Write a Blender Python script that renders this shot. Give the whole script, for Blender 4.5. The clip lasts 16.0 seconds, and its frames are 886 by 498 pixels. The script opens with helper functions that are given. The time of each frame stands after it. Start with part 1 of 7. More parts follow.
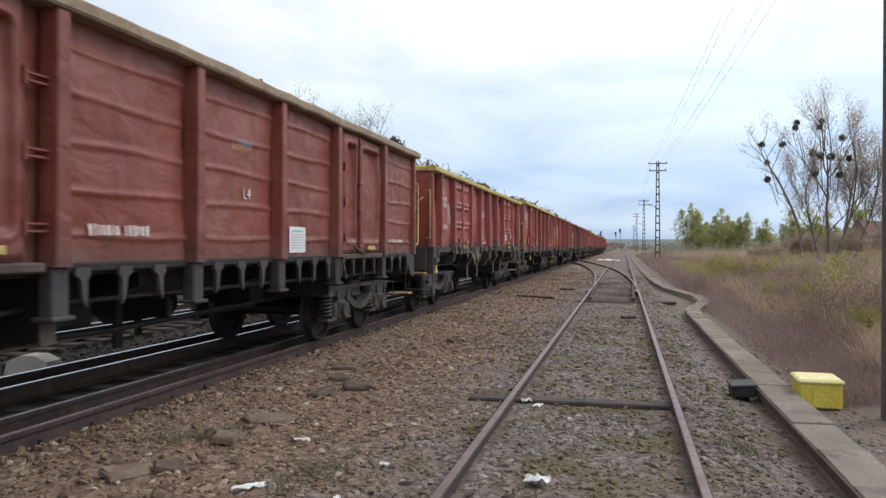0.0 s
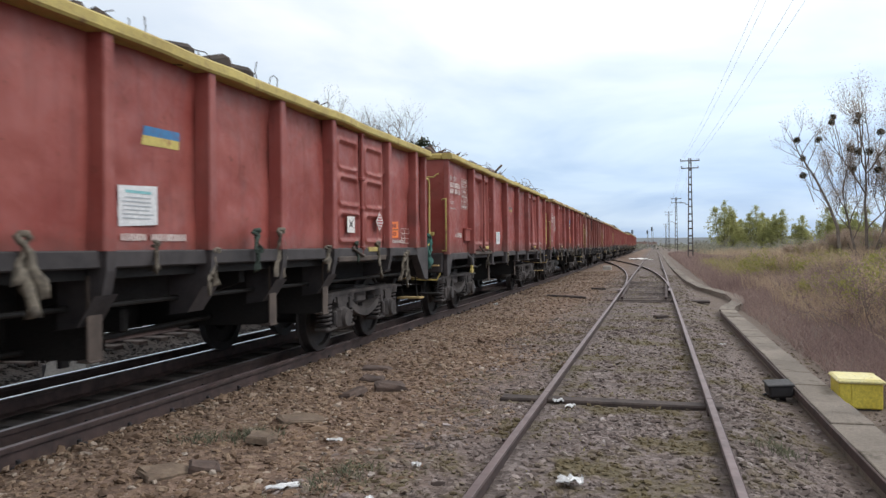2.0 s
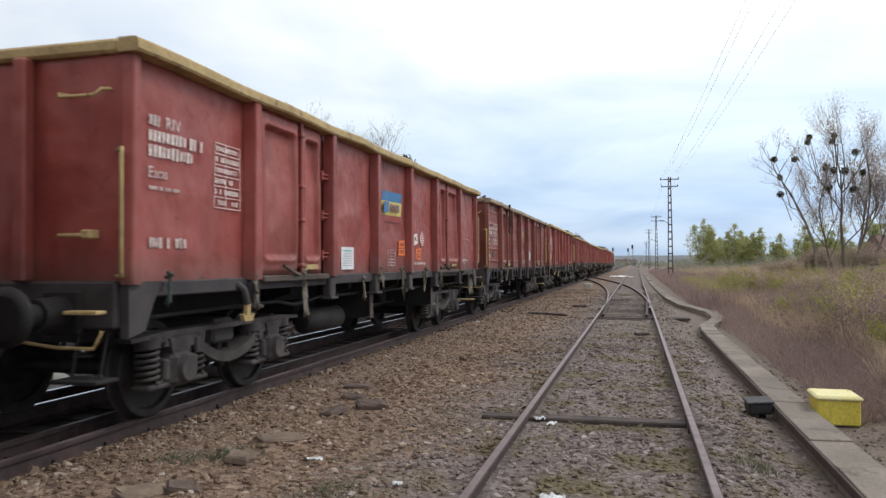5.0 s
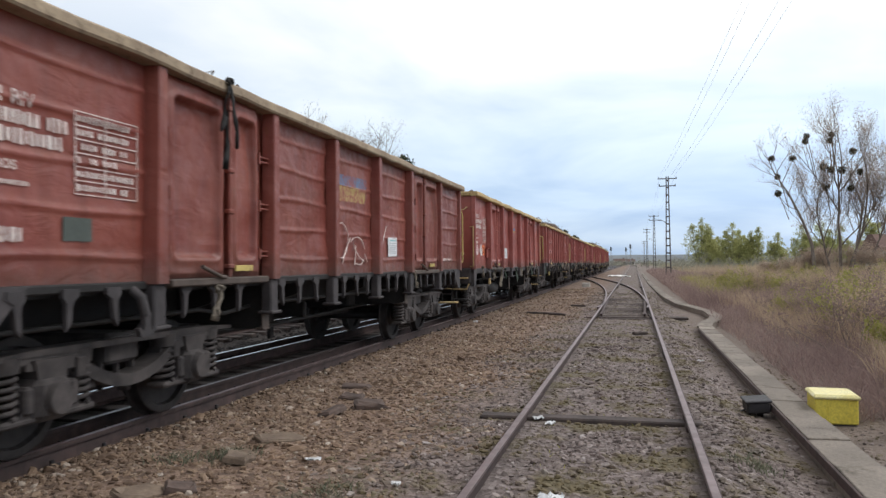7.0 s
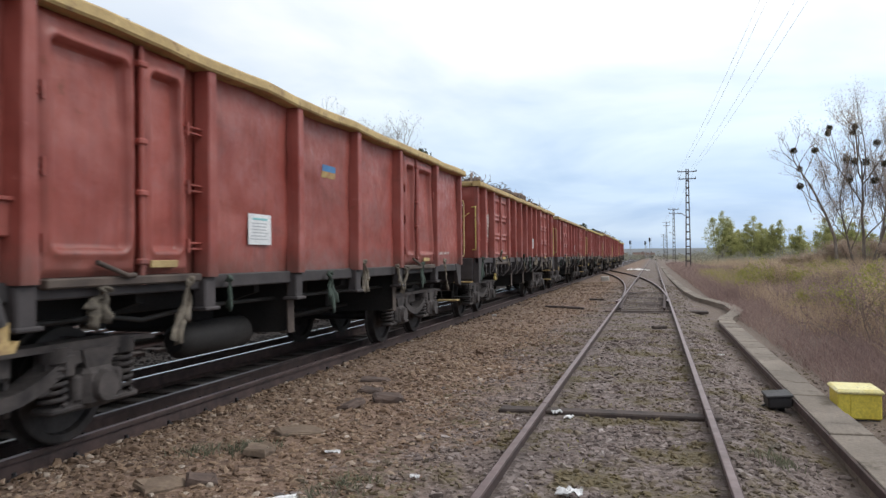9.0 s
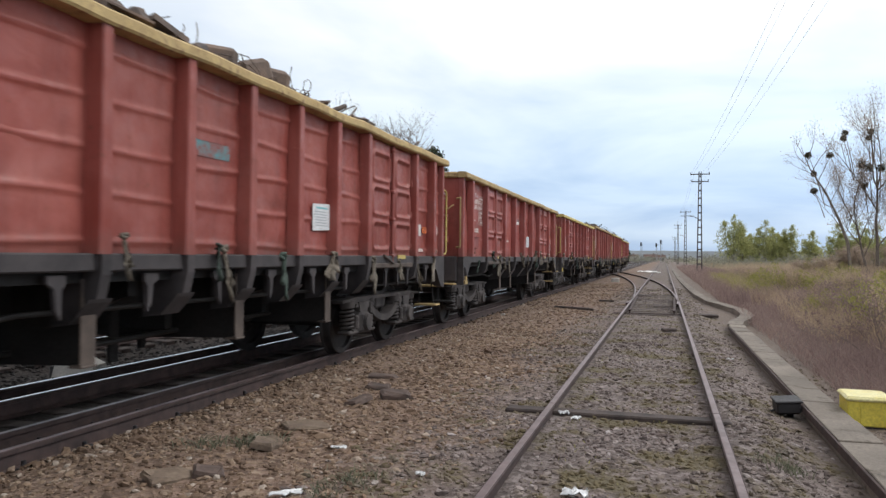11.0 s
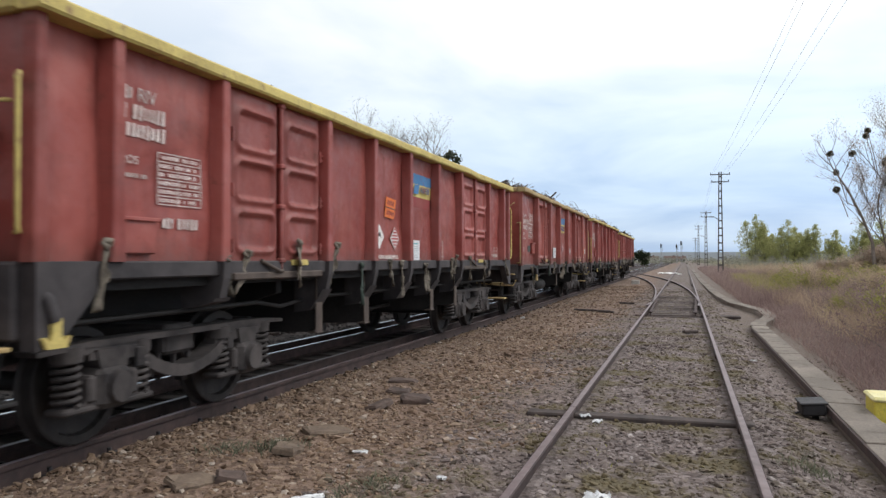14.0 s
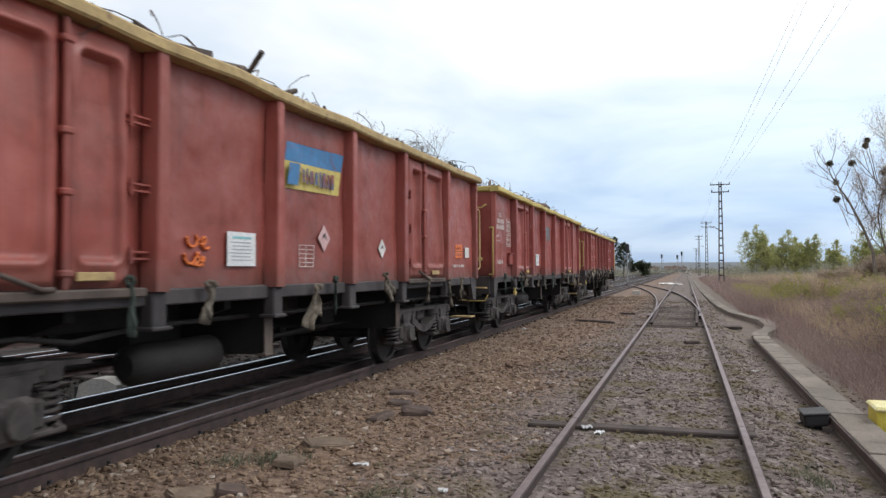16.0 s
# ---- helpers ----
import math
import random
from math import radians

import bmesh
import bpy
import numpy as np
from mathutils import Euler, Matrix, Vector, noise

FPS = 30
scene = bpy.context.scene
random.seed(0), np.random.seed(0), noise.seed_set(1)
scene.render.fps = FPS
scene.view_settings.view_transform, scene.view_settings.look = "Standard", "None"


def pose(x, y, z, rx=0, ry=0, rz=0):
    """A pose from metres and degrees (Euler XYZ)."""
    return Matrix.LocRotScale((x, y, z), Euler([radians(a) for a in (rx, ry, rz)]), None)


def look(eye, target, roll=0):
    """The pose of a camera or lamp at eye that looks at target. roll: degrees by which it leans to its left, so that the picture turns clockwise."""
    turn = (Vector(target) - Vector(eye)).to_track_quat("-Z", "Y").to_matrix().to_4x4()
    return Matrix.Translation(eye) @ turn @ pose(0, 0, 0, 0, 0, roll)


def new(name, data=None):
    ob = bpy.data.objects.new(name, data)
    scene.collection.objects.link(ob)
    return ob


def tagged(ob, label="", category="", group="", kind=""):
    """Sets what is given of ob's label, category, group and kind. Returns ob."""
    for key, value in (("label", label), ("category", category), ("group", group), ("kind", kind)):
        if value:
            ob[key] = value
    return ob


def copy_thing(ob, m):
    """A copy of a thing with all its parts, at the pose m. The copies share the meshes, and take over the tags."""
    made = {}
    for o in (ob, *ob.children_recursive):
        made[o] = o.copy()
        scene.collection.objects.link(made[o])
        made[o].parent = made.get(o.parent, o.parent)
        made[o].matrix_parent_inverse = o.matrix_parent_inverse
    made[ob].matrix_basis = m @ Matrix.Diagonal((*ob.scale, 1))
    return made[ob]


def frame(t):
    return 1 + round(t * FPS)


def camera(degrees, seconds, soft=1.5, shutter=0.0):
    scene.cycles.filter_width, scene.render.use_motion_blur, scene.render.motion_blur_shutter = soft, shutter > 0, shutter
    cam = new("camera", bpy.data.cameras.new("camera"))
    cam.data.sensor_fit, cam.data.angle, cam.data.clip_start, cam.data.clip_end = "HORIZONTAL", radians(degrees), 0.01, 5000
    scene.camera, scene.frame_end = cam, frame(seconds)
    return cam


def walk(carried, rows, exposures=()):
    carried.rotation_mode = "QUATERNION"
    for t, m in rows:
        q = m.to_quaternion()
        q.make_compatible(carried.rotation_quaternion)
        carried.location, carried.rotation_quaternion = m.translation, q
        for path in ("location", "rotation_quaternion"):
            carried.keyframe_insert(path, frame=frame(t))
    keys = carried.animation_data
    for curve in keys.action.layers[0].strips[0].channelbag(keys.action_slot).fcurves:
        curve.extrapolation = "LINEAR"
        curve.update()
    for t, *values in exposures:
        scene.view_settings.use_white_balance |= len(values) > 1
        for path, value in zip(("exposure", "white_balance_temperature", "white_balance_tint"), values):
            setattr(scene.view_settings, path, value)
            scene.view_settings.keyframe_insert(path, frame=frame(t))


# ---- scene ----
cam = camera(61.0, 16.0, soft=1.45, shutter=0.15)
PATH = [
    (0.0, pose(0, 0, 1.575, 89.799, -0.018, 13.489)),
    (0.5, pose(0, 0, 1.575, 89.571, 0.086, 13.293)),
    (1.0, pose(0, 0, 1.575, 89.587, 0.223, 14.088)),
    (1.5, pose(0, 0, 1.575, 89.641, 0.379, 14.999)),
    (2.0, pose(0, 0, 1.575, 89.836, 0.489, 15.776)),
    (2.5, pose(0, 0, 1.575, 90.113, 0.419, 15.868)),
    (3.0, pose(0, 0, 1.575, 90.431, 0.388, 15.551)),
    (5.5, pose(0, 0, 1.575, 91.175, 0.389, 14.295)),
    (6.0, pose(0, 0, 1.575, 91.045, 0.399, 14.260)),
    (6.5, pose(0, 0, 1.575, 91.014, 0.587, 14.380)),
    (7.0, pose(0, 0, 1.575, 91.130, 0.514, 14.244)),
    (7.5, pose(0, 0, 1.575, 91.100, 0.470, 14.088)),
    (8.0, pose(0, 0, 1.575, 90.873, 0.531, 14.271)),
    (8.5, pose(0, 0, 1.575, 90.570, 0.558, 14.475)),
    (9.0, pose(0, 0, 1.575, 90.677, 0.600, 15.627)),
    (11.5, pose(0, 0, 1.575, 90.500, -0.588, 16.380)),
    (12.0, pose(0, 0, 1.575, 90.552, -0.366, 16.795)),
    (12.5, pose(0, 0, 1.575, 90.709, -0.205, 17.624)),
    (13.0, pose(0, 0, 1.575, 90.629, -0.059, 17.264)),
    (13.5, pose(0, 0, 1.575, 90.691, 0.097, 17.565)),
    (14.0, pose(0, 0, 1.575, 90.824, 0.095, 17.821)),
    (14.5, pose(0, 0, 1.575, 90.980, 0.069, 17.917)),
    (15.0, pose(0, 0, 1.575, 91.194, 0.038, 17.944)),
    (15.5, pose(0, 0, 1.575, 91.458, 0.112, 17.857)),
    (16.0, pose(0, 0, 1.575, 91.676, 0.316, 17.868)),
]
walk(cam, PATH)

# ---- light ----
world = bpy.data.worlds.new("overcast_sky")
scene.world = world
world.use_nodes = True
wn, wl = world.node_tree.nodes, world.node_tree.links
wn.clear()
SUN_EL, SUN_AZ = radians(46), radians(62)
sky = wn.new("ShaderNodeTexSky")
sky.sky_type, sky.sun_disc, sky.sun_elevation, sky.sun_rotation = "NISHITA", False, SUN_EL, SUN_AZ
sky.dust_density, sky.air_density = 1.5, 1.2
coord = wn.new("ShaderNodeTexCoord")
sep = wn.new("ShaderNodeSeparateXYZ")
wl.new(coord.outputs["Generated"], sep.inputs[0])


def wmath(op, a, b=None):
    n = wn.new("ShaderNodeMath")
    n.operation = op
    for i, v in enumerate((a, b)):
        if v is None:
            continue
        if isinstance(v, (int, float)):
            n.inputs[i].default_value = v
        else:
            wl.new(v, n.inputs[i])
    return n.outputs[0]


lift = wmath("ADD", wmath("MAXIMUM", sep.outputs[2], 0.0), 0.16)
flat = wn.new("ShaderNodeCombineXYZ")
wl.new(wmath("DIVIDE", sep.outputs[0], lift), flat.inputs[0])
wl.new(wmath("DIVIDE", sep.outputs[1], lift), flat.inputs[1])
puff = wn.new("ShaderNodeTexNoise")
puff.inputs["Scale"].default_value, puff.inputs["Detail"].default_value = 0.9, 7
puff.inputs["Roughness"].default_value, puff.inputs["Distortion"].default_value = 0.5, 0.35
wl.new(flat.outputs[0], puff.inputs["Vector"])
height = wn.new("ShaderNodeValToRGB")
height.color_ramp.elements[0].position, height.color_ramp.elements[0].color = 0.0, (0.54, 0.67, 0.84, 1)
height.color_ramp.elements[1].position, height.color_ramp.elements[1].color = 0.32, (1.24, 1.24, 1.235, 1)
for p, c in ((0.08, (0.57, 0.73, 0.95, 1)), (0.17, (0.76, 0.89, 1.02, 1))):
    e = height.color_ramp.elements.new(p)
    e.color = c
wl.new(sep.outputs[2], height.inputs[0])
shade = wn.new("ShaderNodeValToRGB")
shade.color_ramp.elements[0].position, shade.color_ramp.elements[0].color = 0.37, (0.81, 0.87, 0.955, 1)
shade.color_ramp.elements[1].position, shade.color_ramp.elements[1].color = 0.58, (1.15, 1.125, 1.09, 1)
wl.new(puff.outputs["Fac"], shade.inputs[0])
cloud = wn.new("ShaderNodeMix")
cloud.data_type, cloud.blend_type = "RGBA", "MULTIPLY"
cloud.inputs[0].default_value = 1.0
wl.new(height.outputs[0], cloud.inputs[6])
wl.new(shade.outputs[0], cloud.inputs[7])
toward = wn.new("ShaderNodeVectorMath")
toward.operation = "DOT_PRODUCT"
wl.new(coord.outputs["Generated"], toward.inputs[0])
toward.inputs[1].default_value = (math.sin(SUN_AZ), math.cos(SUN_AZ), 0)
glow = wmath("ADD", wmath("MULTIPLY", toward.outputs["Value"], 0.30), 1.0)
bg_sky, bg_cloud = wn.new("ShaderNodeBackground"), wn.new("ShaderNodeBackground")
bg_sky.inputs["Strength"].default_value, bg_cloud.inputs["Strength"].default_value = 0.12, 1.0
wl.new(sky.outputs[0], bg_sky.inputs[0])
wl.new(cloud.outputs[2], bg_cloud.inputs[0])
wl.new(glow, bg_cloud.inputs["Strength"])
veil, wout = wn.new("ShaderNodeMixShader"), wn.new("ShaderNodeOutputWorld")
veil.inputs[0].default_value = 0.9
wl.new(bg_sky.outputs[0], veil.inputs[1])
wl.new(bg_cloud.outputs[0], veil.inputs[2])
wl.new(veil.outputs[0], wout.inputs[0])

sun = new("sun", bpy.data.lights.new("sun", "SUN"))
sun.data.energy, sun.data.angle, sun.data.color = 1.5, radians(18), (1.0, 0.975, 0.94)
sun_from = Vector((math.sin(SUN_AZ) * math.cos(SUN_EL), math.cos(SUN_AZ) * math.cos(SUN_EL), math.sin(SUN_EL)))
sun.matrix_world = look(sun_from * 50, (0, 0, 0))
scene.view_settings.exposure = -0.08

# ---- materials ----
def nodes_of(name):
    m = bpy.data.materials.new(name)
    m.use_nodes = True
    nt = m.node_tree
    return m, nt, nt.nodes["Principled BSDF"]


def link(nt, a, b):
    nt.links.new(a, b)


def noise_node(nt, scale, detail=5, rough=0.55, vec=None, dist=0.0):
    n = nt.nodes.new("ShaderNodeTexNoise")
    n.inputs["Scale"].default_value, n.inputs["Detail"].default_value = scale, detail
    n.inputs["Roughness"].default_value, n.inputs["Distortion"].default_value = rough, dist
    if vec is not None:
        link(nt, vec, n.inputs["Vector"])
    return n.outputs["Fac"]


def ramp(nt, fac, stops):
    n = nt.nodes.new("ShaderNodeValToRGB")
    el = n.color_ramp.elements
    el[0].position, el[0].color = stops[0][0], (*stops[0][1], 1)
    el[1].position, el[1].color = stops[-1][0], (*stops[-1][1], 1)
    for p, c in stops[1:-1]:
        el.new(p).color = (*c, 1)
    link(nt, fac, n.inputs[0])
    return n.outputs[0]


def grey(nt, fac, a, b, lo=0.0, hi=1.0):
    n = nt.nodes.new("ShaderNodeMapRange")
    for i, v in zip((1, 2, 3, 4), (a, b, lo, hi)):
        n.inputs[i].default_value = v
    link(nt, fac, n.inputs[0])
    return n.outputs[0]


def mix(nt, fac, a, b, how="MIX"):
    n = nt.nodes.new("ShaderNodeMix")
    n.data_type, n.blend_type = "RGBA", how
    for sock, v in ((n.inputs[0], fac), (n.inputs[6], a), (n.inputs[7], b)):
        if isinstance(v, (int, float)):
            sock.default_value = v
        elif isinstance(v, tuple):
            sock.default_value = (*v, 1)
        else:
            link(nt, v, sock)
    return n.outputs[2]


def op(nt, kind, a, b):
    n = nt.nodes.new("ShaderNodeMath")
    n.operation = kind
    for i, v in enumerate((a, b)):
        if isinstance(v, (int, float)):
            n.inputs[i].default_value = v
        else:
            link(nt, v, n.inputs[i])
    return n.outputs[0]


def bump(nt, bsdf, h, strength, dist):
    n = nt.nodes.new("ShaderNodeBump")
    n.inputs["Strength"].default_value, n.inputs["Distance"].default_value = strength, dist
    link(nt, h, n.inputs["Height"])
    link(nt, n.outputs[0], bsdf.inputs["Normal"])


def place(nt, jitter=True):
    """Object coordinates, shifted for each object so that no two pieces wear alike."""
    c = nt.nodes.new("ShaderNodeTexCoord")
    if not jitter:
        return c.outputs["Object"]
    info = nt.nodes.new("ShaderNodeObjectInfo")
    v = nt.nodes.new("ShaderNodeVectorMath")
    v.operation = "MULTIPLY_ADD"
    comb = nt.nodes.new("ShaderNodeCombineXYZ")
    for i in range(3):
        link(nt, info.outputs["Random"], comb.inputs[i])
    link(nt, comb.outputs[0], v.inputs[0])
    v.inputs[1].default_value = (37.0, 53.0, 29.0)
    link(nt, c.outputs["Object"], v.inputs[2])
    return v.outputs[0]


def stretched(nt, vec, sx, sy, sz):
    n = nt.nodes.new("ShaderNodeVectorMath")
    n.operation = "MULTIPLY"
    link(nt, vec, n.inputs[0])
    n.inputs[1].default_value = (sx, sy, sz)
    return n.outputs[0]


def surface(name, light, dark, scale=3.0, rough=0.7, metal=0.0, relief=0.3, depth=0.01, fine=40.0, third=None, vary=0.12):
    """A plain weathered surface: two colours in broad patches, fine grain, a third colour in flecks."""
    m, nt, b = nodes_of(name)
    p = place(nt)
    broad, grain = noise_node(nt, scale, 6, 0.6, p, 0.3), noise_node(nt, fine, 4, 0.6, p)
    col = ramp(nt, broad, [(0.32, dark), (0.66, light)])
    if third:
        col = mix(nt, grey(nt, noise_node(nt, scale * 4, 6, 0.7, p), 0.55, 0.68), col, third)
    col = mix(nt, 0.55, col, ramp(nt, grain, [(0.3, (0.55, 0.55, 0.55)), (0.7, (1.25, 1.25, 1.25))]), "MULTIPLY")
    info = nt.nodes.new("ShaderNodeObjectInfo")
    tone = grey(nt, info.outputs["Random"], 0, 1, 1 - vary, 1 + vary)
    comb = nt.nodes.new("ShaderNodeCombineColor")
    for i in range(3):
        link(nt, tone, comb.inputs[i])
    col = mix(nt, 1.0, col, comb.outputs[0], "MULTIPLY")
    link(nt, col, b.inputs["Base Color"])
    link(nt, grey(nt, grain, 0.3, 0.7, rough - 0.1, min(1, rough + 0.12)), b.inputs["Roughness"])
    b.inputs["Metallic"].default_value = metal
    bump(nt, b, op(nt, "ADD", broad, op(nt, "MULTIPLY", grain, 0.4)), relief, depth)
    return m


def wagon_paint(name, fresh, faded, rust, ribbed=False):
    """Old red-brown wagon paint: faded patches, rust flecks, vertical streaks, shallow dents and grime along the foot."""
    m, nt, b = nodes_of(name)
    p = place(nt)
    broad = noise_node(nt, 0.9, 6, 0.62, p, 0.6)
    col = ramp(nt, broad, [(0.30, fresh), (0.52, tuple((a + c) / 2 for a, c in zip(fresh, faded))), (0.72, faded)])
    streak = noise_node(nt, 1.0, 5, 0.65, stretched(nt, p, 6, 6, 0.6))
    col = mix(nt, grey(nt, streak, 0.50, 0.72, 0, 0.42), col, tuple(c * 0.50 for c in fresh))
    soot = noise_node(nt, 0.55, 6, 0.7, stretched(nt, p, 1, 1, 1.8), 0.8)
    col = mix(nt, grey(nt, soot, 0.54, 0.72, 0, 0.5), col, (0.125, 0.050, 0.026) if ribbed else (0.10, 0.036, 0.028))
    fleck = noise_node(nt, 7.0, 8, 0.75, p, 0.4)
    col = mix(nt, grey(nt, fleck, 0.60, 0.70, 0, 0.75), col, rust)
    pale = noise_node(nt, 4.3, 7, 0.7, stretched(nt, p, 1, 1, 1.6), 1.2)
    col = mix(nt, grey(nt, pale, 0.63, 0.72, 0, 0.35), col, tuple(min(1, c * 1.25 + 0.05) for c in faded))
    c = nt.nodes.new("ShaderNodeTexCoord")
    s = nt.nodes.new("ShaderNodeSeparateXYZ")
    link(nt, c.outputs["Object"], s.inputs[0])
    foot = grey(nt, op(nt, "ADD", s.outputs[2], op(nt, "MULTIPLY", fleck, 0.5)), 1.48, 1.85, 0.75, 0.0)
    col = mix(nt, foot, col, (0.085, 0.05, 0.04))
    info = nt.nodes.new("ShaderNodeObjectInfo")
    tone = grey(nt, info.outputs["Random"], 0, 1, 0.88, 1.12)
    comb = nt.nodes.new("ShaderNodeCombineColor")
    for i in range(3):
        link(nt, tone, comb.inputs[i])
    col = mix(nt, 1.0, col, comb.outputs[0], "MULTIPLY")
    link(nt, col, b.inputs["Base Color"])
    link(nt, grey(nt, fleck, 0.4, 0.7, 0.38, 0.75), b.inputs["Roughness"])
    dent = noise_node(nt, 1.5, 2, 0.42, p, 0.15)
    knock = noise_node(nt, 2.6, 3, 0.5, stretched(nt, p, 1, 1, 1.9 if ribbed else 1.0), 1.2)
    dent = op(nt, "ADD", op(nt, "MULTIPLY", dent, 1.6), op(nt, "MULTIPLY", knock, 0.26 if ribbed else 0.14))
    bump(nt, b, op(nt, "ADD", dent, op(nt, "MULTIPLY", fleck, 0.05)), 0.75, 0.075)
    return m


RED = wagon_paint("oxide_red_paint", (0.236, 0.042, 0.034), (0.322, 0.086, 0.070), (0.11, 0.042, 0.028))
RED_OLD = wagon_paint("old_brown_red_paint", (0.165, 0.032, 0.024), (0.220, 0.064, 0.043), (0.158, 0.060, 0.026), True)
RED_NEW = wagon_paint("bright_red_paint", (0.240, 0.045, 0.034), (0.305, 0.083, 0.065), (0.16, 0.060, 0.040))
YELLOW = surface("yellow_paint", (0.58, 0.47, 0.15), (0.42, 0.32, 0.10), 2.5, 0.7, third=(0.24, 0.15, 0.07))
OCHRE = surface("ochre_rim_paint", (0.50, 0.37, 0.17), (0.33, 0.23, 0.10), 2.5, 0.75, third=(0.17, 0.10, 0.06))
DULLRIM = surface("dull_tan_rim", (0.36, 0.28, 0.19), (0.22, 0.16, 0.11), 2.5, 0.8, third=(0.12, 0.08, 0.05))
# grimy steel, its near-black colour also holding the shade beneath the wagons
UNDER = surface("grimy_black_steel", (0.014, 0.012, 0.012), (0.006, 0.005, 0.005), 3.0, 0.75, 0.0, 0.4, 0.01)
BOGIE = surface("dusty_bogie_steel", (0.078, 0.066, 0.063), (0.018, 0.015, 0.016), 4.0, 0.8, 0.0, 0.4, 0.01)
BAND = surface("grey_underframe_band", (0.062, 0.053, 0.055), (0.024, 0.021, 0.023), 3.0, 0.75)
RUSTBAND = surface("rusty_underframe", (0.105, 0.080, 0.066), (0.042, 0.030, 0.026), 3.0, 0.8)
WHEEL = surface("worn_wheel_steel", (0.050, 0.043, 0.042), (0.016, 0.014, 0.014), 5.0, 0.65, 0.3)
RUST = surface("rusty_rail_side", (0.074, 0.046, 0.043), (0.032, 0.021, 0.020), 6.0, 0.85)
RUSTHEAD = surface("dull_brown_rail_head", (0.22, 0.165, 0.165), (0.13, 0.09, 0.09), 7.0, 0.45, 0.55, 0.2, 0.003)
SHINE = surface("polished_rail_head", (0.62, 0.62, 0.63), (0.48, 0.48, 0.49), 8.0, 0.22, 1.0, 0.05, 0.001)
SCRAP = surface("scrap_iron", (0.16, 0.11, 0.085), (0.045, 0.04, 0.04), 3.0, 0.8, vary=0.5)
CONCRETE = surface("weathered_concrete", (0.235, 0.203, 0.172), (0.132, 0.112, 0.094), 1.1, 0.95, 0, 0.7, 0.012, third=(0.088, 0.073, 0.056))
PALECON = surface("pale_concrete", (0.52, 0.50, 0.47), (0.36, 0.34, 0.31), 2.2, 0.9)
WOOD = surface("old_sleeper_wood", (0.085, 0.064, 0.057), (0.034, 0.027, 0.026), 5.0, 0.9, 0, 0.7, 0.01)
BOXYELLOW = surface("box_yellow_paint", (0.74, 0.62, 0.10), (0.64, 0.52, 0.07), 3.0, 0.6)
LIDYELLOW = surface("lid_pale_yellow_paint", (0.88, 0.83, 0.48), (0.78, 0.68, 0.25), 3.5, 0.5)
BLACKBOX = surface("black_cast_iron", (0.035, 0.032, 0.036), (0.014, 0.013, 0.015), 6.0, 0.6)
SLATE = surface("dark_stone_slab", (0.130, 0.092, 0.076), (0.060, 0.043, 0.038), 6.0, 0.9, 0, 0.6, 0.012)
PAPER = surface("white_paper", (0.74, 0.75, 0.76), (0.62, 0.63, 0.65), 4.0, 0.8, 0, 0.15, 0.004, vary=0.04)
INKBAR = surface("grey_print", (0.42, 0.45, 0.48), (0.34, 0.37, 0.40), 6.0, 0.8, vary=0.05)
TEALBAR = surface("teal_print", (0.25, 0.52, 0.55), (0.20, 0.45, 0.48), 6.0, 0.8, vary=0.05)
STENCIL = surface("worn_white_stencil", (0.74, 0.67, 0.64), (0.50, 0.36, 0.33), 7.0, 0.7, third=(0.30, 0.12, 0.10))


def worn_emblem(name, colour, wear=1.0, bare=(0.23, 0.055, 0.045)):
    """Painted emblem, scuffed through to the wagon's red in patches."""
    m, nt, b = nodes_of(name)
    p = place(nt)
    patch, fleck = noise_node(nt, 3.2, 7, 0.7, p, 0.6), noise_node(nt, 16, 6, 0.7, p)
    col = mix(nt, grey(nt, fleck, 0.3, 0.7, 0.0, 0.5), colour, tuple(c * 0.62 for c in colour))
    lost = op(nt, "ADD", grey(nt, patch, 0.62 - wear * 0.22, 0.76 - wear * 0.16, 0.10 * wear, 0.85), grey(nt, fleck, 0.50, 0.62, 0, 0.5 * wear))
    n = nt.nodes.new("ShaderNodeClamp")
    link(nt, lost, n.inputs[0])
    link(nt, mix(nt, n.outputs[0], col, bare), b.inputs["Base Color"])
    b.inputs["Roughness"].default_value = 0.7
    bump(nt, b, op(nt, "ADD", noise_node(nt, 1.7, 3, 0.45, p, 0.15), op(nt, "MULTIPLY", fleck, 0.06)), 0.65, 0.07)
    return m


BLUE = worn_emblem("faded_blue_paint", (0.06, 0.17, 0.30))
FLAGY = worn_emblem("faded_yellow_paint", (0.46, 0.37, 0.13))
FLAGR = worn_emblem("faded_red_paint", (0.30, 0.040, 0.045))
SKYBLUE = worn_emblem("bright_blue_paint", (0.045, 0.20, 0.42), 0.3)
CORN = worn_emblem("bright_yellow_paint", (0.60, 0.50, 0.15), 0.3)
TEAL = worn_emblem("faded_teal_paint", (0.07, 0.27, 0.30))
ORANGE = surface("orange_plate", (0.80, 0.20, 0.04), (0.66, 0.15, 0.03), 6.0, 0.6)
WHITE = surface("white_plate", (0.74, 0.72, 0.70), (0.60, 0.58, 0.56), 6.0, 0.6)
STRIPERED = surface("red_print", (0.44, 0.035, 0.045), (0.34, 0.03, 0.04), 6.0, 0.65, vary=0.05)
PINK = surface("faded_pink_plate", (0.66, 0.45, 0.45), (0.55, 0.34, 0.34), 6.0, 0.6)
DARKMARK = surface("dark_print", (0.07, 0.06, 0.06), (0.04, 0.035, 0.035), 6.0, 0.7)
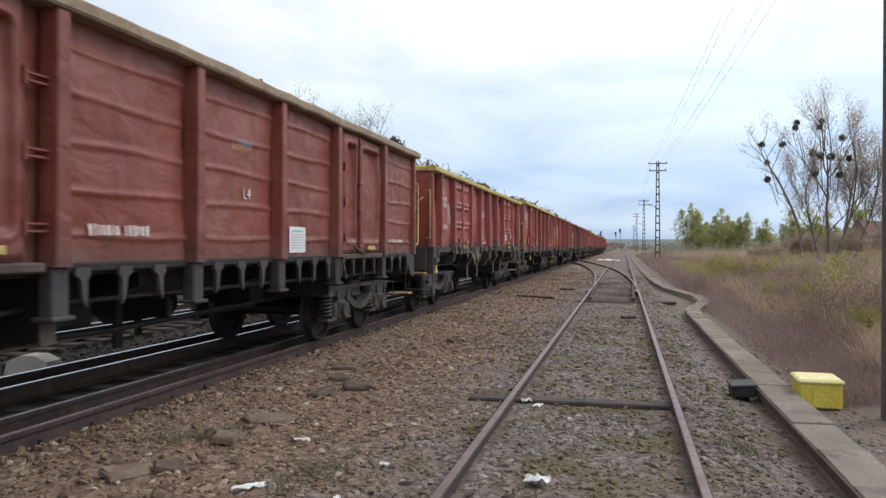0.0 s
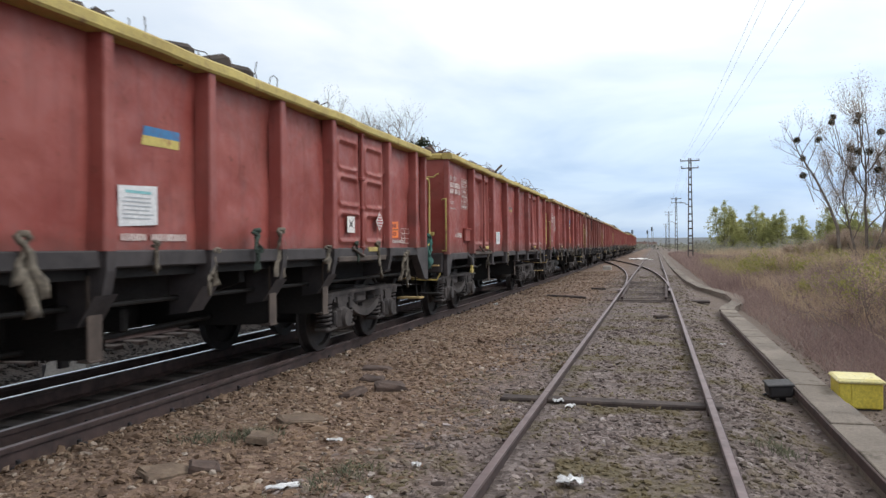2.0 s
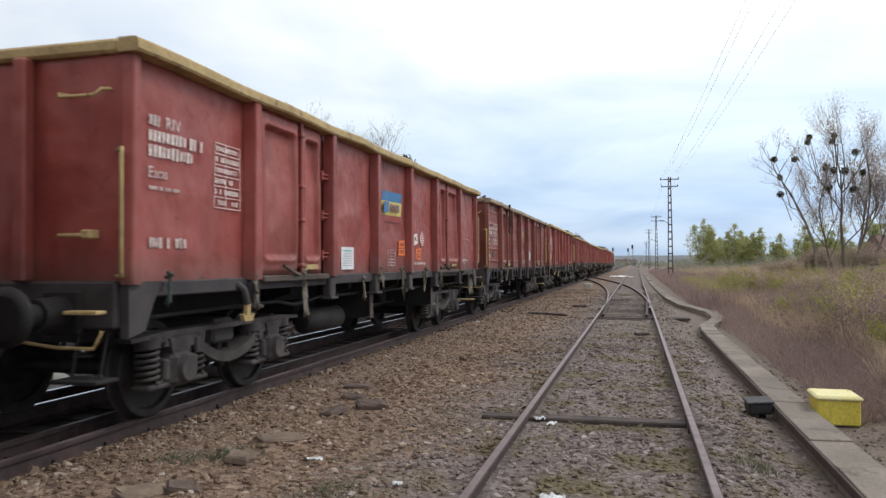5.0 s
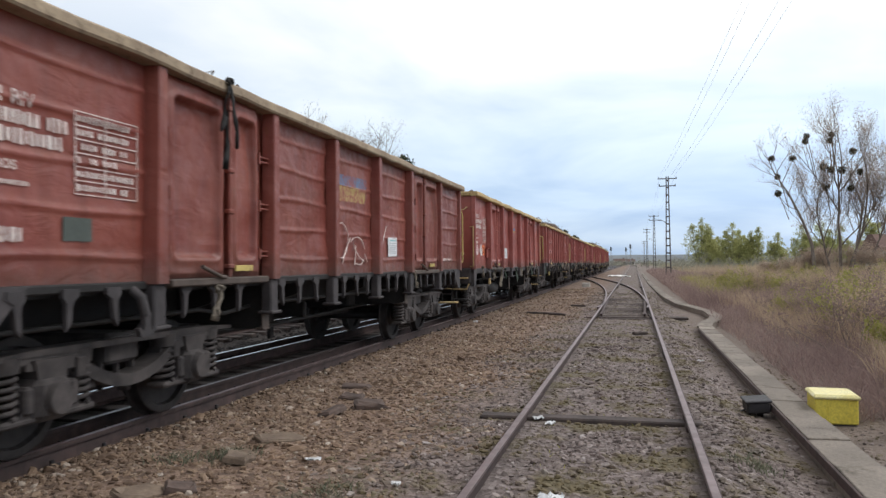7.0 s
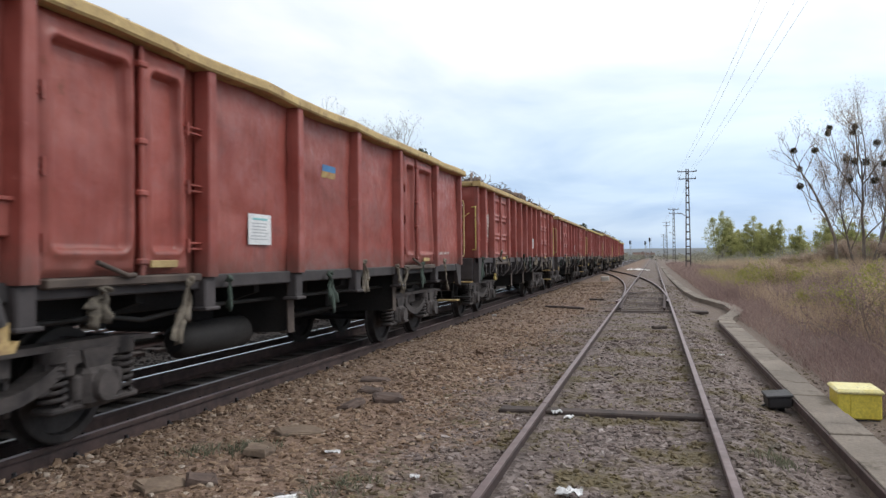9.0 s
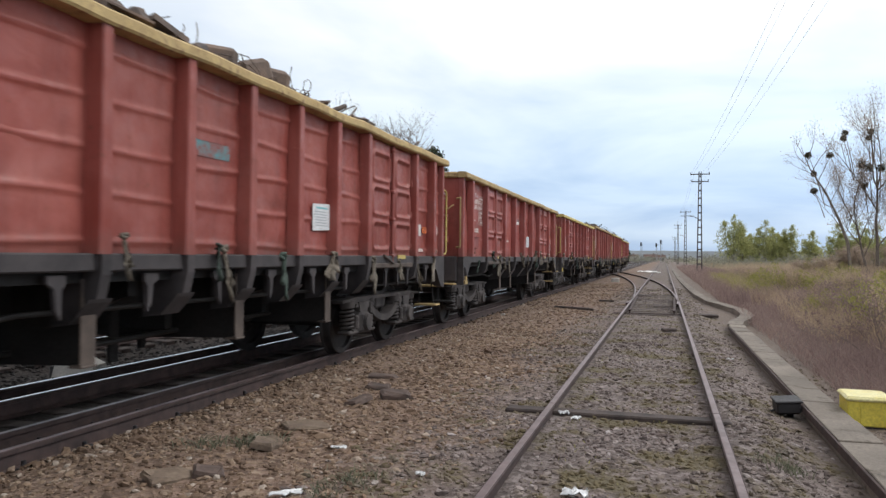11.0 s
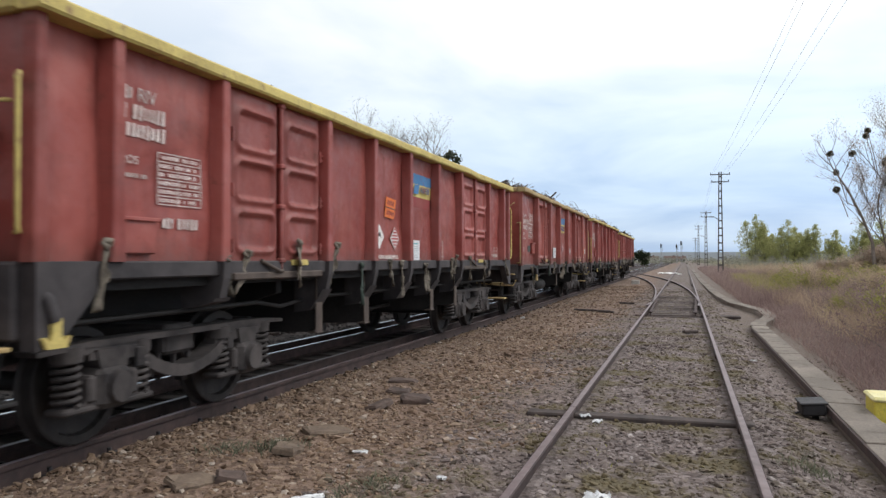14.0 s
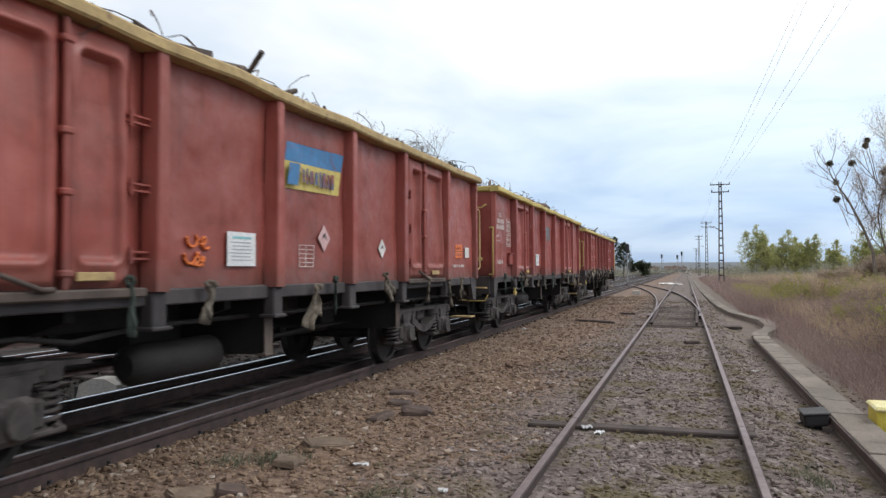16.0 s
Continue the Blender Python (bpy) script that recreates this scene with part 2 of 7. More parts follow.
GREENGREY = surface("dark_green_plate", (0.07, 0.085, 0.075), (0.045, 0.055, 0.05), 6.0, 0.7)
RAG = surface("grey_rag", (0.22, 0.19, 0.15), (0.10, 0.085, 0.07), 14.0, 0.95, 0, 0.8, 0.01, vary=0.35)
RAGGREEN = surface("green_rag", (0.060, 0.085, 0.070), (0.035, 0.048, 0.040), 14.0, 0.95, 0, 0.8, 0.01, vary=0.3)
POLE = surface("aged_concrete_pole", (0.12, 0.10, 0.10), (0.07, 0.06, 0.06), 2.0, 0.9)
BARK = surface("grey_brown_bark", (0.25, 0.205, 0.175), (0.13, 0.105, 0.09), 5.0, 0.95, 0, 0.7, 0.02)

# ---- mesh tools ----
class Shape:
    """Collects faces of one mesh."""

    def __init__(self):
        self.v, self.f, self.s = [], [], []

    def add(self, verts, faces, smooth=False):
        o = len(self.v)
        self.v.extend(tuple(p) for p in verts)
        self.f.extend(tuple(i + o for i in q) for q in faces)
        self.s.extend([smooth] * len(faces))
        return self

    def box(self, c, size, cut=0.0, m=None):
        """A box with its upright and level edges taken off by cut."""
        hx, hy, hz = (k / 2 for k in size)
        k = min(cut, 0.45 * min(size))
        if k <= 0:
            pts = [(x, y, z) for z in (-hz, hz) for x, y in ((-hx, -hy), (hx, -hy), (hx, hy), (-hx, hy))]
            fs = [(3, 2, 1, 0), (4, 5, 6, 7)] + [(i, (i + 1) % 4, (i + 1) % 4 + 4, i + 4) for i in range(4)]
        else:
            def ring(ax, ay, z, kk):
                return [(-ax + kk, -ay, z), (ax - kk, -ay, z), (ax, -ay + kk, z), (ax, ay - kk, z), (ax - kk, ay, z), (-ax + kk, ay, z), (-ax, ay - kk, z), (-ax, -ay + kk, z)]
            pts = ring(hx - k, hy - k, -hz, k * 0.4) + ring(hx, hy, -hz + k, k) + ring(hx, hy, hz - k, k) + ring(hx - k, hy - k, hz, k * 0.4)
            fs = [tuple(reversed(range(8))), tuple(range(24, 32))]
            fs += [(r * 8 + i, r * 8 + (i + 1) % 8, r * 8 + 8 + (i + 1) % 8, r * 8 + 8 + i) for r in range(3) for i in range(8)]
        m = m or Matrix()
        return self.add([m @ Vector(p) + Vector(c) for p in pts], fs)

    def tube(self, pts, radii, n=8, caps=True):
        """A tapered tube along points."""
        pts = [Vector(p) for p in pts]
        if isinstance(radii, (int, float)):
            radii = [radii] * len(pts)
        rings, u = [], None
        for i, p in enumerate(pts):
            d = (pts[min(i + 1, len(pts) - 1)] - pts[max(i - 1, 0)]).normalized()
            if u is None or abs(u.dot(d)) > 0.95:
                u = d.orthogonal().normalized()
            u = (u - d * u.dot(d)).normalized()
            w = d.cross(u)
            rings.extend(p + (u * math.cos(a) + w * math.sin(a)) * radii[i] for a in (math.tau * k / n for k in range(n)))
        fs = [(r * n + i, r * n + (i + 1) % n, (r + 1) * n + (i + 1) % n, (r + 1) * n + i) for r in range(len(pts) - 1) for i in range(n)]
        self.add(rings, fs, True)
        if caps:
            self.add(rings[:n], [tuple(reversed(range(n)))])
            self.add(rings[-n:], [tuple(range(n))])
        return self

    def slab(self, outline, axis, a, b):
        """A flat outline pushed along an axis from a to b."""
        def put(p, d):
            return {"x": (d, p[0], p[1]), "y": (p[0], d, p[1]), "z": (p[0], p[1], d)}[axis]
        n = len(outline)
        pts = [put(p, a) for p in outline] + [put(p, b) for p in outline]
        area = sum(outline[i - 1][0] * outline[i][1] - outline[i][0] * outline[i - 1][1] for i in range(n))
        flip = (area > 0) == (axis == "y") if b > a else (area > 0) != (axis == "y")
        fs = [tuple(reversed(range(n))), tuple(range(n, 2 * n))] + [(i, (i + 1) % n, (i + 1) % n + n, i + n) for i in range(n)]
        if flip:
            fs = [tuple(reversed(q)) for q in fs]
        return self.add(pts, fs)

    def sheet(self, width, height, nx, nz, depth, thick, put):
        """A pressed sheet: depth(u, w) in metres outwards over its width and height, thick metres of plate, put(u, w, d) lays it in space."""
        us, ws = [width * i / nx for i in range(nx + 1)], [height * j / nz for j in range(nz + 1)]
        front = [put(u, w, depth(u, w)) for w in ws for u in us]
        k, o = nx + 1, len(self.v)
        self.add(front, [(j * k + i, j * k + i + 1, (j + 1) * k + i + 1, (j + 1) * k + i) for j in range(nz) for i in range(nx)], True)
        corner = [(0, 0), (width, 0), (width, height), (0, height)]
        back = [put(u, w, -thick) for u, w in corner]
        edge = [front[0], front[nx], front[nz * k + nx], front[nz * k]]
        self.add(back + edge, [(3, 2, 1, 0)] + [(i, (i + 1) % 4, (i + 1) % 4 + 4, i + 4) for i in range(4)])
        return self

    def mesh(self, name, material):
        me = bpy.data.meshes.new(name)
        me.from_pydata([tuple(p) for p in self.v], [], self.f)
        me.polygons.foreach_set("use_smooth", self.s)
        me.materials.append(material)
        me.validate()
        me.update()
        return me


def part(name, shape, material, parent=None, label="", at=None):
    """Links a shape as one mesh object, under a thing or a part where parent is given."""
    me = shape if isinstance(shape, bpy.types.Mesh) else shape.mesh(name, material)
    ob = new(name, me)
    if parent is not None:
        ob.parent = parent
    if at is not None:
        ob.matrix_basis = at
    if label:
        ob["label"] = label
    return ob


def raw_mesh(name, verts, tris, material, smooth=False):
    me = bpy.data.meshes.new(name)
    nv, nf, k = len(verts), len(tris), tris.shape[1]
    me.vertices.add(nv)
    me.vertices.foreach_set("co", np.ascontiguousarray(verts, np.float32).ravel())
    me.loops.add(nf * k)
    me.loops.foreach_set("vertex_index", np.ascontiguousarray(tris, np.int32).ravel())
    me.polygons.add(nf)
    me.polygons.foreach_set("loop_start", np.arange(0, nf * k, k, dtype=np.int32))
    me.polygons.foreach_set("loop_total", np.full(nf, k, np.int32))
    me.polygons.foreach_set("use_smooth", np.full(nf, smooth))
    me.materials.append(material)
    me.update(calc_edges=True)
    return me


# ---- ground ----
RAIL = 0.15          # height of the rail heads
SIDING = (-1.04, 0.467)
MAIN = (-4.53, -6.037, -4.98, -6.57)
PASSING = (-9.10, -10.607, -9.55, -11.14)
rng = np.random.default_rng(5)


def ramp_between(x, a, b):
    t = np.clip((x - a) / (b - a), 0, 1)
    return t * t * (3 - 2 * t)


def ground_z(x, y):
    """The height of the ground sheet."""
    x, y = np.asarray(x, float), np.asarray(y, float)
    z = 0.045 + 0.012 * np.sin(x * 2.3 + y * 0.7) * np.sin(y * 1.1 - x)
    z = z - 0.15 * ramp_between(x, 0.7, 1.35)
    z = z + 0.16 * ramp_between(x, 2.0, 3.6) + 0.25 * ramp_between(x, 4, 12)
    z = z + 0.05 * np.sin(x * 0.8) * np.sin(y * 0.45) * ramp_between(x, 2.2, 5)
    z = z - 0.085 * ramp_between(-x, 4.35, 4.5)
    z = z - 0.12 * ramp_between(-x, 7.1, 7.8) + 0.11 * ramp_between(-x, 8.4, 8.8)
    z = z - 0.5 * ramp_between(-x, 14, 22)
    return z


def grid_lines(points):
    out = []
    for a, b, step in points:
        out.extend(np.arange(a, b, step))
    return np.array(out + [points[-1][1]])


def ground_material():
    m, nt, b = nodes_of("yard_ground")
    c = nt.nodes.new("ShaderNodeNewGeometry")
    pos = c.outputs["Position"]
    s = nt.nodes.new("ShaderNodeSeparateXYZ")
    link(nt, pos, s.inputs[0])
    wob = noise_node(nt, 0.7, 5, 0.6, pos)
    x = op(nt, "ADD", s.outputs[0], op(nt, "MULTIPLY", op(nt, "SUBTRACT", wob, 0.5), 1.6))
    pebble = nt.nodes.new("ShaderNodeTexVoronoi")
    pebble.inputs["Scale"].default_value = 17
    link(nt, pos, pebble.inputs["Vector"])
    tone = nt.nodes.new("ShaderNodeSeparateColor")
    link(nt, pebble.outputs["Color"], tone.inputs[0])
    tan = ramp(nt, tone.outputs[0], [(0.0, (0.098, 0.063, 0.045)), (0.5, (0.168, 0.110, 0.078)), (1.0, (0.24, 0.166, 0.126))])
    greyed = ramp(nt, tone.outputs[0], [(0.0, (0.086, 0.066, 0.061)), (0.5, (0.142, 0.113, 0.105)), (1.0, (0.22, 0.182, 0.173))])
    col = mix(nt, grey(nt, x, -2.3, -1.1), tan, greyed)
    moss = noise_node(nt, 1.3, 6, 0.65, pos)
    col = mix(nt, op(nt, "MULTIPLY", grey(nt, moss, 0.50, 0.62, 0, 0.8), grey(nt, x, -2.0, -0.8)), col, (0.098, 0.080, 0.034))
    # oily track bed, with the shade below the train put into its black
    oil_shade = op(nt, "MULTIPLY", grey(nt, s.outputs[0], -4.40, -4.62), grey(nt, s.outputs[0], -8.2, -7.2))
    col = mix(nt, op(nt, "MULTIPLY", oil_shade, 0.92), col, (0.015, 0.013, 0.013))
    # ground beyond: the dark seen below the wagons, shade put into its colour
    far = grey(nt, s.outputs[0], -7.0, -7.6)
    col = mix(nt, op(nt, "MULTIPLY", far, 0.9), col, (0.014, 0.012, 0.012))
    soil = mix(nt, noise_node(nt, 2.0, 6, 0.6, pos), (0.115, 0.088, 0.076), (0.19, 0.148, 0.12))
    col = mix(nt, grey(nt, x, 0.7, 1.9), col, soil)
    turf = mix(nt, noise_node(nt, 0.25, 5, 0.6, pos), (0.13, 0.10, 0.055), (0.11, 0.115, 0.045))
    col = mix(nt, grey(nt, x, 5, 9), col, turf)
    col = mix(nt, grey(nt, x, -20, -25), col, turf)
    link(nt, col, b.inputs["Base Color"])
    b.inputs["Roughness"].default_value = 0.95
    bump(nt, b, op(nt, "ADD", pebble.outputs["Distance"], noise_node(nt, 30, 4, 0.6, pos)), 0.8, 0.03)
    return m


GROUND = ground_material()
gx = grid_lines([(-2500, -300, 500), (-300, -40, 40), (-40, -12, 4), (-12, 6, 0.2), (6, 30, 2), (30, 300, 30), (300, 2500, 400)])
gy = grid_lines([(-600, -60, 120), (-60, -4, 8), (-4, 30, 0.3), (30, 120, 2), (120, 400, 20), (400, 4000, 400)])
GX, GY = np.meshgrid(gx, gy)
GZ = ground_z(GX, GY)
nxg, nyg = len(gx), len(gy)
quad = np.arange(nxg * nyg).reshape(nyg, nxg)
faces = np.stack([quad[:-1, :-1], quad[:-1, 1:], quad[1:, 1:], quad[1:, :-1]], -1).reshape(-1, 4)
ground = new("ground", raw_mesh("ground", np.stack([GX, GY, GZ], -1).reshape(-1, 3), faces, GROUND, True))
tagged(ground, "brown gravel and earth of an old rail yard", "ground", kind="structure")


# ---- tracks ----
WORNHEAD = surface("worn_rail_head", (0.26, 0.22, 0.22), (0.14, 0.11, 0.11), 7.0, 0.40, 0.7, 0.1, 0.002)

RAIL_OUTLINE = [(-0.07, -0.172), (0.07, -0.172), (0.07, -0.160), (0.012, -0.140), (0.010, -0.045), (0.034, -0.036), (0.036, -0.006), (0.028, 0.0), (-0.028, 0.0), (-0.036, -0.006), (-0.034, -0.036), (-0.010, -0.045), (-0.012, -0.140), (-0.07, -0.160)]


def rail_along(path, head_only=False):
    """A rail swept along points (x, y), its head at the rail height."""
    s = Shape()
    outline = [(-0.027, 0.0), (0.027, 0.0), (0.024, 0.0025), (-0.024, 0.0025)] if head_only else RAIL_OUTLINE
    n = len(outline)
    pts = []
    for i, (x, y) in enumerate(path):
        ax, ay = path[max(i - 1, 0)]
        bx, by = path[min(i + 1, len(path) - 1)]
        d = Vector((bx - ax, by - ay)).normalized()
        pts.extend((x + d.y * u, y - d.x * u, RAIL + w) for u, w in outline)
    fs = [(r * n + i, r * n + (i + 1) % n, (r + 1) * n + (i + 1) % n, (r + 1) * n + i) for r in range(len(path) - 1) for i in range(n)]
    fs += [tuple(range(n)), tuple(reversed(range((len(path) - 1) * n, len(path) * n)))]
    s.add(pts, [tuple(reversed(q)) for q in fs])
    return s


def track(name, label, rails, y0, y1, head, joints=()):
    top = new(name)
    tagged(top, label, "railway track", kind="structure")
    for k, x in enumerate(rails):
        top_face = head[k] if isinstance(head, tuple) else head
        cuts = [y0, *joints, y1]
        for a, b in zip(cuts, cuts[1:]):
            # a rail sits a hair out of line past each joint
            path = [(x, a + 0.006), (x, b - 0.006)]
            r = part("rail", rail_along(path), RUST, top)
            part("rail_head", rail_along(path, True), top_face, r)
    return top


main_track = track("main_track", "four-rail dual-gauge main track with worn rails", MAIN, -40, 420, (RUSTHEAD, SHINE, WORNHEAD, SHINE))
passing_track = track("passing_track", "four-rail dual-gauge track with polished rail heads", PASSING, -40, 420, SHINE)
outer_track = track("outer_track", "farther yard track with polished rail heads", (-13.6, -15.1), -40, 420, SHINE)
siding_track = track("siding_track", "old siding track with rusty brown rails sunk in gravel", SIDING, -6, 300, RUSTHEAD, joints=(7.35, 12.62, 26.0))

# fishplates at the siding's near joints
for jy in (7.35, 12.62):
    for side in (-1, 1):
        part("fishplate", Shape().box((SIDING[1] + side * 0.022, jy, RAIL - 0.085), (0.018, 0.52, 0.075), 0.006), RUST, siding_track)

# the turnout's diverging rails, on a curve of 303 m and then straight towards the main line
turnout = new("turnout")
tagged(turnout, "rusty turnout curving from the siding to the main track", "railway switch", kind="structure")
for x0 in SIDING:
    path = []
    for i in range(30):
        y = 24.5 + i * 1.9
        off = (min(y, 67.5) - 24) ** 2 / 606 + max(0, y - 67.5) * 0.143
        path.append((x0 - off - (0.10 if i == 0 and x0 < 0 else 0.0) + (-0.075 if x0 > 0 and i == 0 else 0), y))
    r = part("curved_rail", rail_along(path), RUST, turnout)
    part("rail_head", rail_along(path, True), RUSTHEAD, r)
for x0 in SIDING:
    side = 1 if x0 < 0 else -1
    path = [(x0 + side * 0.085, 45 + i * 3) for i in range(4)]
    part("check_rail", rail_along(path), RUST, turnout)
blade = [(SIDING[0] + 0.14, 21.3), (SIDING[0] + 0.10, 24.5), (SIDING[0] + 0.075, 29)]
part("switch_blade", rail_along(blade), RUST, turnout)
part("switch_blade", rail_along([(SIDING[1] - 0.20, 21.3), (SIDING[1] - 0.15, 24.5), (SIDING[1] - 0.10, 29)]), RUST, turnout)
part("stretcher_bar", Shape().tube([(SIDING[0] - 0.3, 21.0, 0.06), (SIDING[1] + 0.1, 21.0, 0.06)], 0.022), RUST, turnout)

# ---- wagons ----
TRACK_X = MAIN[0] - 0.7535
LONG = 13.18
SHEET_X, POST_X = 1.40, 1.535
FLOOR_Z, TOP_Z = 1.30, 3.04
MOVING, WHEELS, PANELS = [], [], {}


def smooth01(t):
    t = min(1.0, max(0.0, t))
    return t * t * (3 - 2 * t)


def rounded(u, w, cu, cw, hu, hw, r):
    qx, qy = abs(u - cu) - hu + r, abs(w - cw) - hw + r
    return math.hypot(max(qx, 0), max(qy, 0)) + min(max(qx, qy), 0) - r


def dents(seed, amp):
    def depth(u, w):
        p = Vector((u * 1.1 + seed * 7.3, w * 1.1, seed * 3.1))
        q = Vector((u * 3.0, w * 3.0 + seed * 5.7, seed))
        edge = min(1, u / 0.12)
        return amp * edge * (noise.noise(p) * 0.9 + noise.noise(q) * 0.35)
    return depth


def plain_sheet(width, height, seed, ribbed):
    bulge = dents(seed, 0.042)
    if not ribbed:
        return bulge

    def depth(u, w):
        beads = 0.0
        for k in range(5):
            d = (w - (0.20 + k * 0.34) - 0.012 * math.sin(u * 3 + k * 2 + seed)) / 0.021
            beads += 0.019 * math.exp(-d * d)
        inside = smooth01(u / 0.1) * smooth01((width - u) / 0.1)
        return bulge(u, w) * 0.8 + beads * inside
    return depth


def door_sheet(width, height, seed, presses):
    bulge = dents(seed, 0.024)

    def depth(u, w):
        d = 0.062 + bulge(u, w)
        d -= 0.03 * smooth01((0.05 - min(u, width - u, w, height - w)) / 0.05)
        for k in range(presses):
            ch = height * 0.84 / presses
            cw = height * 0.08 + ch * (k + 0.5)
            sd = rounded(u, w, width * 0.5, cw, width * 0.5 - 0.10, ch * 0.5 - (0.055 if presses > 1 else 0.02), 0.08)
            if presses == 1:
                # one tall hollow that deepens towards its head
                d += 0.018 * math.exp(-(sd / 0.035) ** 2) - (0.045 + 0.035 * smooth01((w / height - 0.5) / 0.4)) * smooth01((0.0 - sd) / 0.045)
            else:
                # an embossed ring round a flat field
                d += 0.030 * math.exp(-(sd / 0.026) ** 2) - 0.020 * smooth01((0.0 - sd) / 0.03)
        return d
    return depth


def side_put(s, y0, width, z0, x0=SHEET_X):
    if s > 0:
        return lambda u, w, d: (x0 + d, y0 + u, z0 + w)
    return lambda u, w, d: (-(x0 + d), y0 + width - u, z0 + w)


def wheel_shape():
    """Two lathe-turned wheels with flanges on one axle, along x."""
    s = Shape()
    n = 28
    for side in (-1, 1):
        prof = [(0.685, 0.46 + 0.028), (0.70, 0.46 + 0.030), (0.718, 0.465), (0.735, 0.46), (0.815, 0.455), (0.82, 0.44), (0.82, 0.385), (0.775, 0.37), (0.765, 0.20), (0.80, 0.14), (0.80, 0.0), (0.66, 0.0), (0.66, 0.14), (0.735, 0.20), (0.740, 0.37), (0.690, 0.385), (0.685, 0.44)]
        k = len(prof)
        pts = [(side * x, r * math.cos(a), r * math.sin(a)) for a in (math.tau * i / n for i in range(n)) for x, r in prof]
        fs = [(i * k + j, i * k + (j + 1) % k, ((i + 1) % n) * k + (j + 1) % k, ((i + 1) % n) * k + j) for i in range(n) for j in range(k)]
        s.add(pts, fs if side > 0 else [tuple(reversed(q)) for q in fs], False)
    s.tube([(-1.0, 0, 0), (1.0, 0, 0)], 0.08, 10)
    return s


def spring_shape():
    s = Shape()
    pts = [(0.09 * math.cos(a), 0.09 * math.sin(a), z) for a, z in ((i * math.tau / 10, -0.165 + 0.33 * i / 60) for i in range(61))]
    return s.tube(pts, 0.019, 6)


def frame_shape():
    """The cast frame of a two-axle freight bogie: dipped side beams, pedestals, bolster and cross ties."""
    s = Shape()
    for side in (-1, 1):
        a, b = sorted((side * 0.96, side * 1.10))
        # top flange, bottom flange, web
        upper = [(-1.62, 0.80), (-1.15, 0.83), (-0.45, 0.83), (0.45, 0.83), (1.15, 0.83), (1.62, 0.80), (1.62, 0.765), (1.15, 0.785), (0.45, 0.78), (-0.45, 0.78), (-1.15, 0.785), (-1.62, 0.765)]
        # the belly: a deep curve between the axles, its flange as wide as the beam
        arc = [(-0.66 + 1.32 * q / 12, 0.66 - 0.24 * math.sin(math.pi * q / 12) ** 0.8) for q in range(13)]
        lower = [(-1.15, 0.74)] + [(u * 0.94, w + 0.10) for u, w in arc] + [(1.15, 0.74), (1.15, 0.69)] + list(reversed(arc)) + [(-1.15, 0.69)]
        s.slab(upper, "x", a - 0.03, b + 0.03)
        s.slab(lower, "x", a - 0.03, b + 0.03)
        s.slab([(-0.62, 0.78), (-0.48, 0.78), (-0.40, 0.46), (-0.52, 0.50)], "x", a + 0.01, b - 0.01)
        s.slab([(0.48, 0.78), (0.62, 0.78), (0.52, 0.50), (0.40, 0.46)], "x", a + 0.01, b - 0.01)
        s.slab([(-1.0, 0.80), (-0.6, 0.78), (-0.5, 0.52), (-0.92, 0.70)], "x", a + 0.02, b - 0.02)
        s.slab([(0.6, 0.78), (1.0, 0.80), (0.92, 0.70), (0.5, 0.52)], "x", a + 0.02, b - 0.02)
        # thin ribs set back in the window over the belly
        for y in (-0.20, 0.0, 0.20):
            s.box((side * 0.97, y, 0.60), (0.05, 0.03, 0.40), 0.006)
        for y in (-0.92, 0.92):
            for e in (-0.36, 0.36):
                s.tube([(side * 1.04, y + e, 0.80), (side * 1.04, y + e, 0.69)], [0.12, 0.115], 12)
            s.box((side * 1.03, y, 0.76), (0.18, 0.86, 0.08), 0.015)
            s.slab([(y - 0.17, 0.76), (y + 0.17, 0.76), (y + 0.13, 0.60), (y - 0.13, 0.60)], "x", a - 0.01, b + 0.05)
        s.box((side * 1.13, -0.62, 0.66), (0.05, 0.10, 0.16), 0.01)
        s.box((side * 1.13, 0.62, 0.66), (0.05, 0.10, 0.16), 0.01)
    s.box((0, 0, 0.74), (2.1, 0.42, 0.26), 0.03)
    for y in (-1.2, 1.2):
        s.box((0, y, 0.78), (2.0, 0.10, 0.12), 0.01)
    for y in (-0.40, 0.40):
        for x in (-0.75, 0.75):
            s.box((x, y, 0.46), (0.10, 0.08, 0.32), 0.01)
    return s


def box_shape():
    """An axle box with its cover and wing seats for the springs."""
    s = Shape()
    s.box((0.02, 0, 0.01), (0.26, 0.36, 0.32), 0.05)
    s.tube([(0.14, 0, 0.01), (0.20, 0, 0.01)], [0.135, 0.115], 12)
    s.box((0, 0, -0.12), (0.20, 0.94, 0.055), 0.018)
    s.slab([(-0.30, -0.10), (0.30, -0.10), (0.19, 0.06), (-0.19, 0.06)], "x", -0.07, 0.09)
    s.box((0.03, 0.22, 0.02), (0.18, 0.09, 0.20), 0.02).box((0.03, -0.22, 0.02), (0.18, 0.09, 0.20), 0.02)
    for a in range(4):
        s.tube([(0.16, 0.06 * math.cos(a * 1.57 + 0.8), 0.06 * math.sin(a * 1.57 + 0.8)), (0.185, 0.06 * math.cos(a * 1.57 + 0.8), 0.06 * math.sin(a * 1.57 + 0.8))], 0.015, 6)
    return s


WHEEL_MESH, SPRING_MESH, FRAME_MESH, AXLEBOX_MESH = wheel_shape().mesh("wheelset", WHEEL), spring_shape().mesh("coil_spring", BOGIE), frame_shape().mesh("bogie", BOGIE), box_shape().mesh("axle_box", BOGIE)


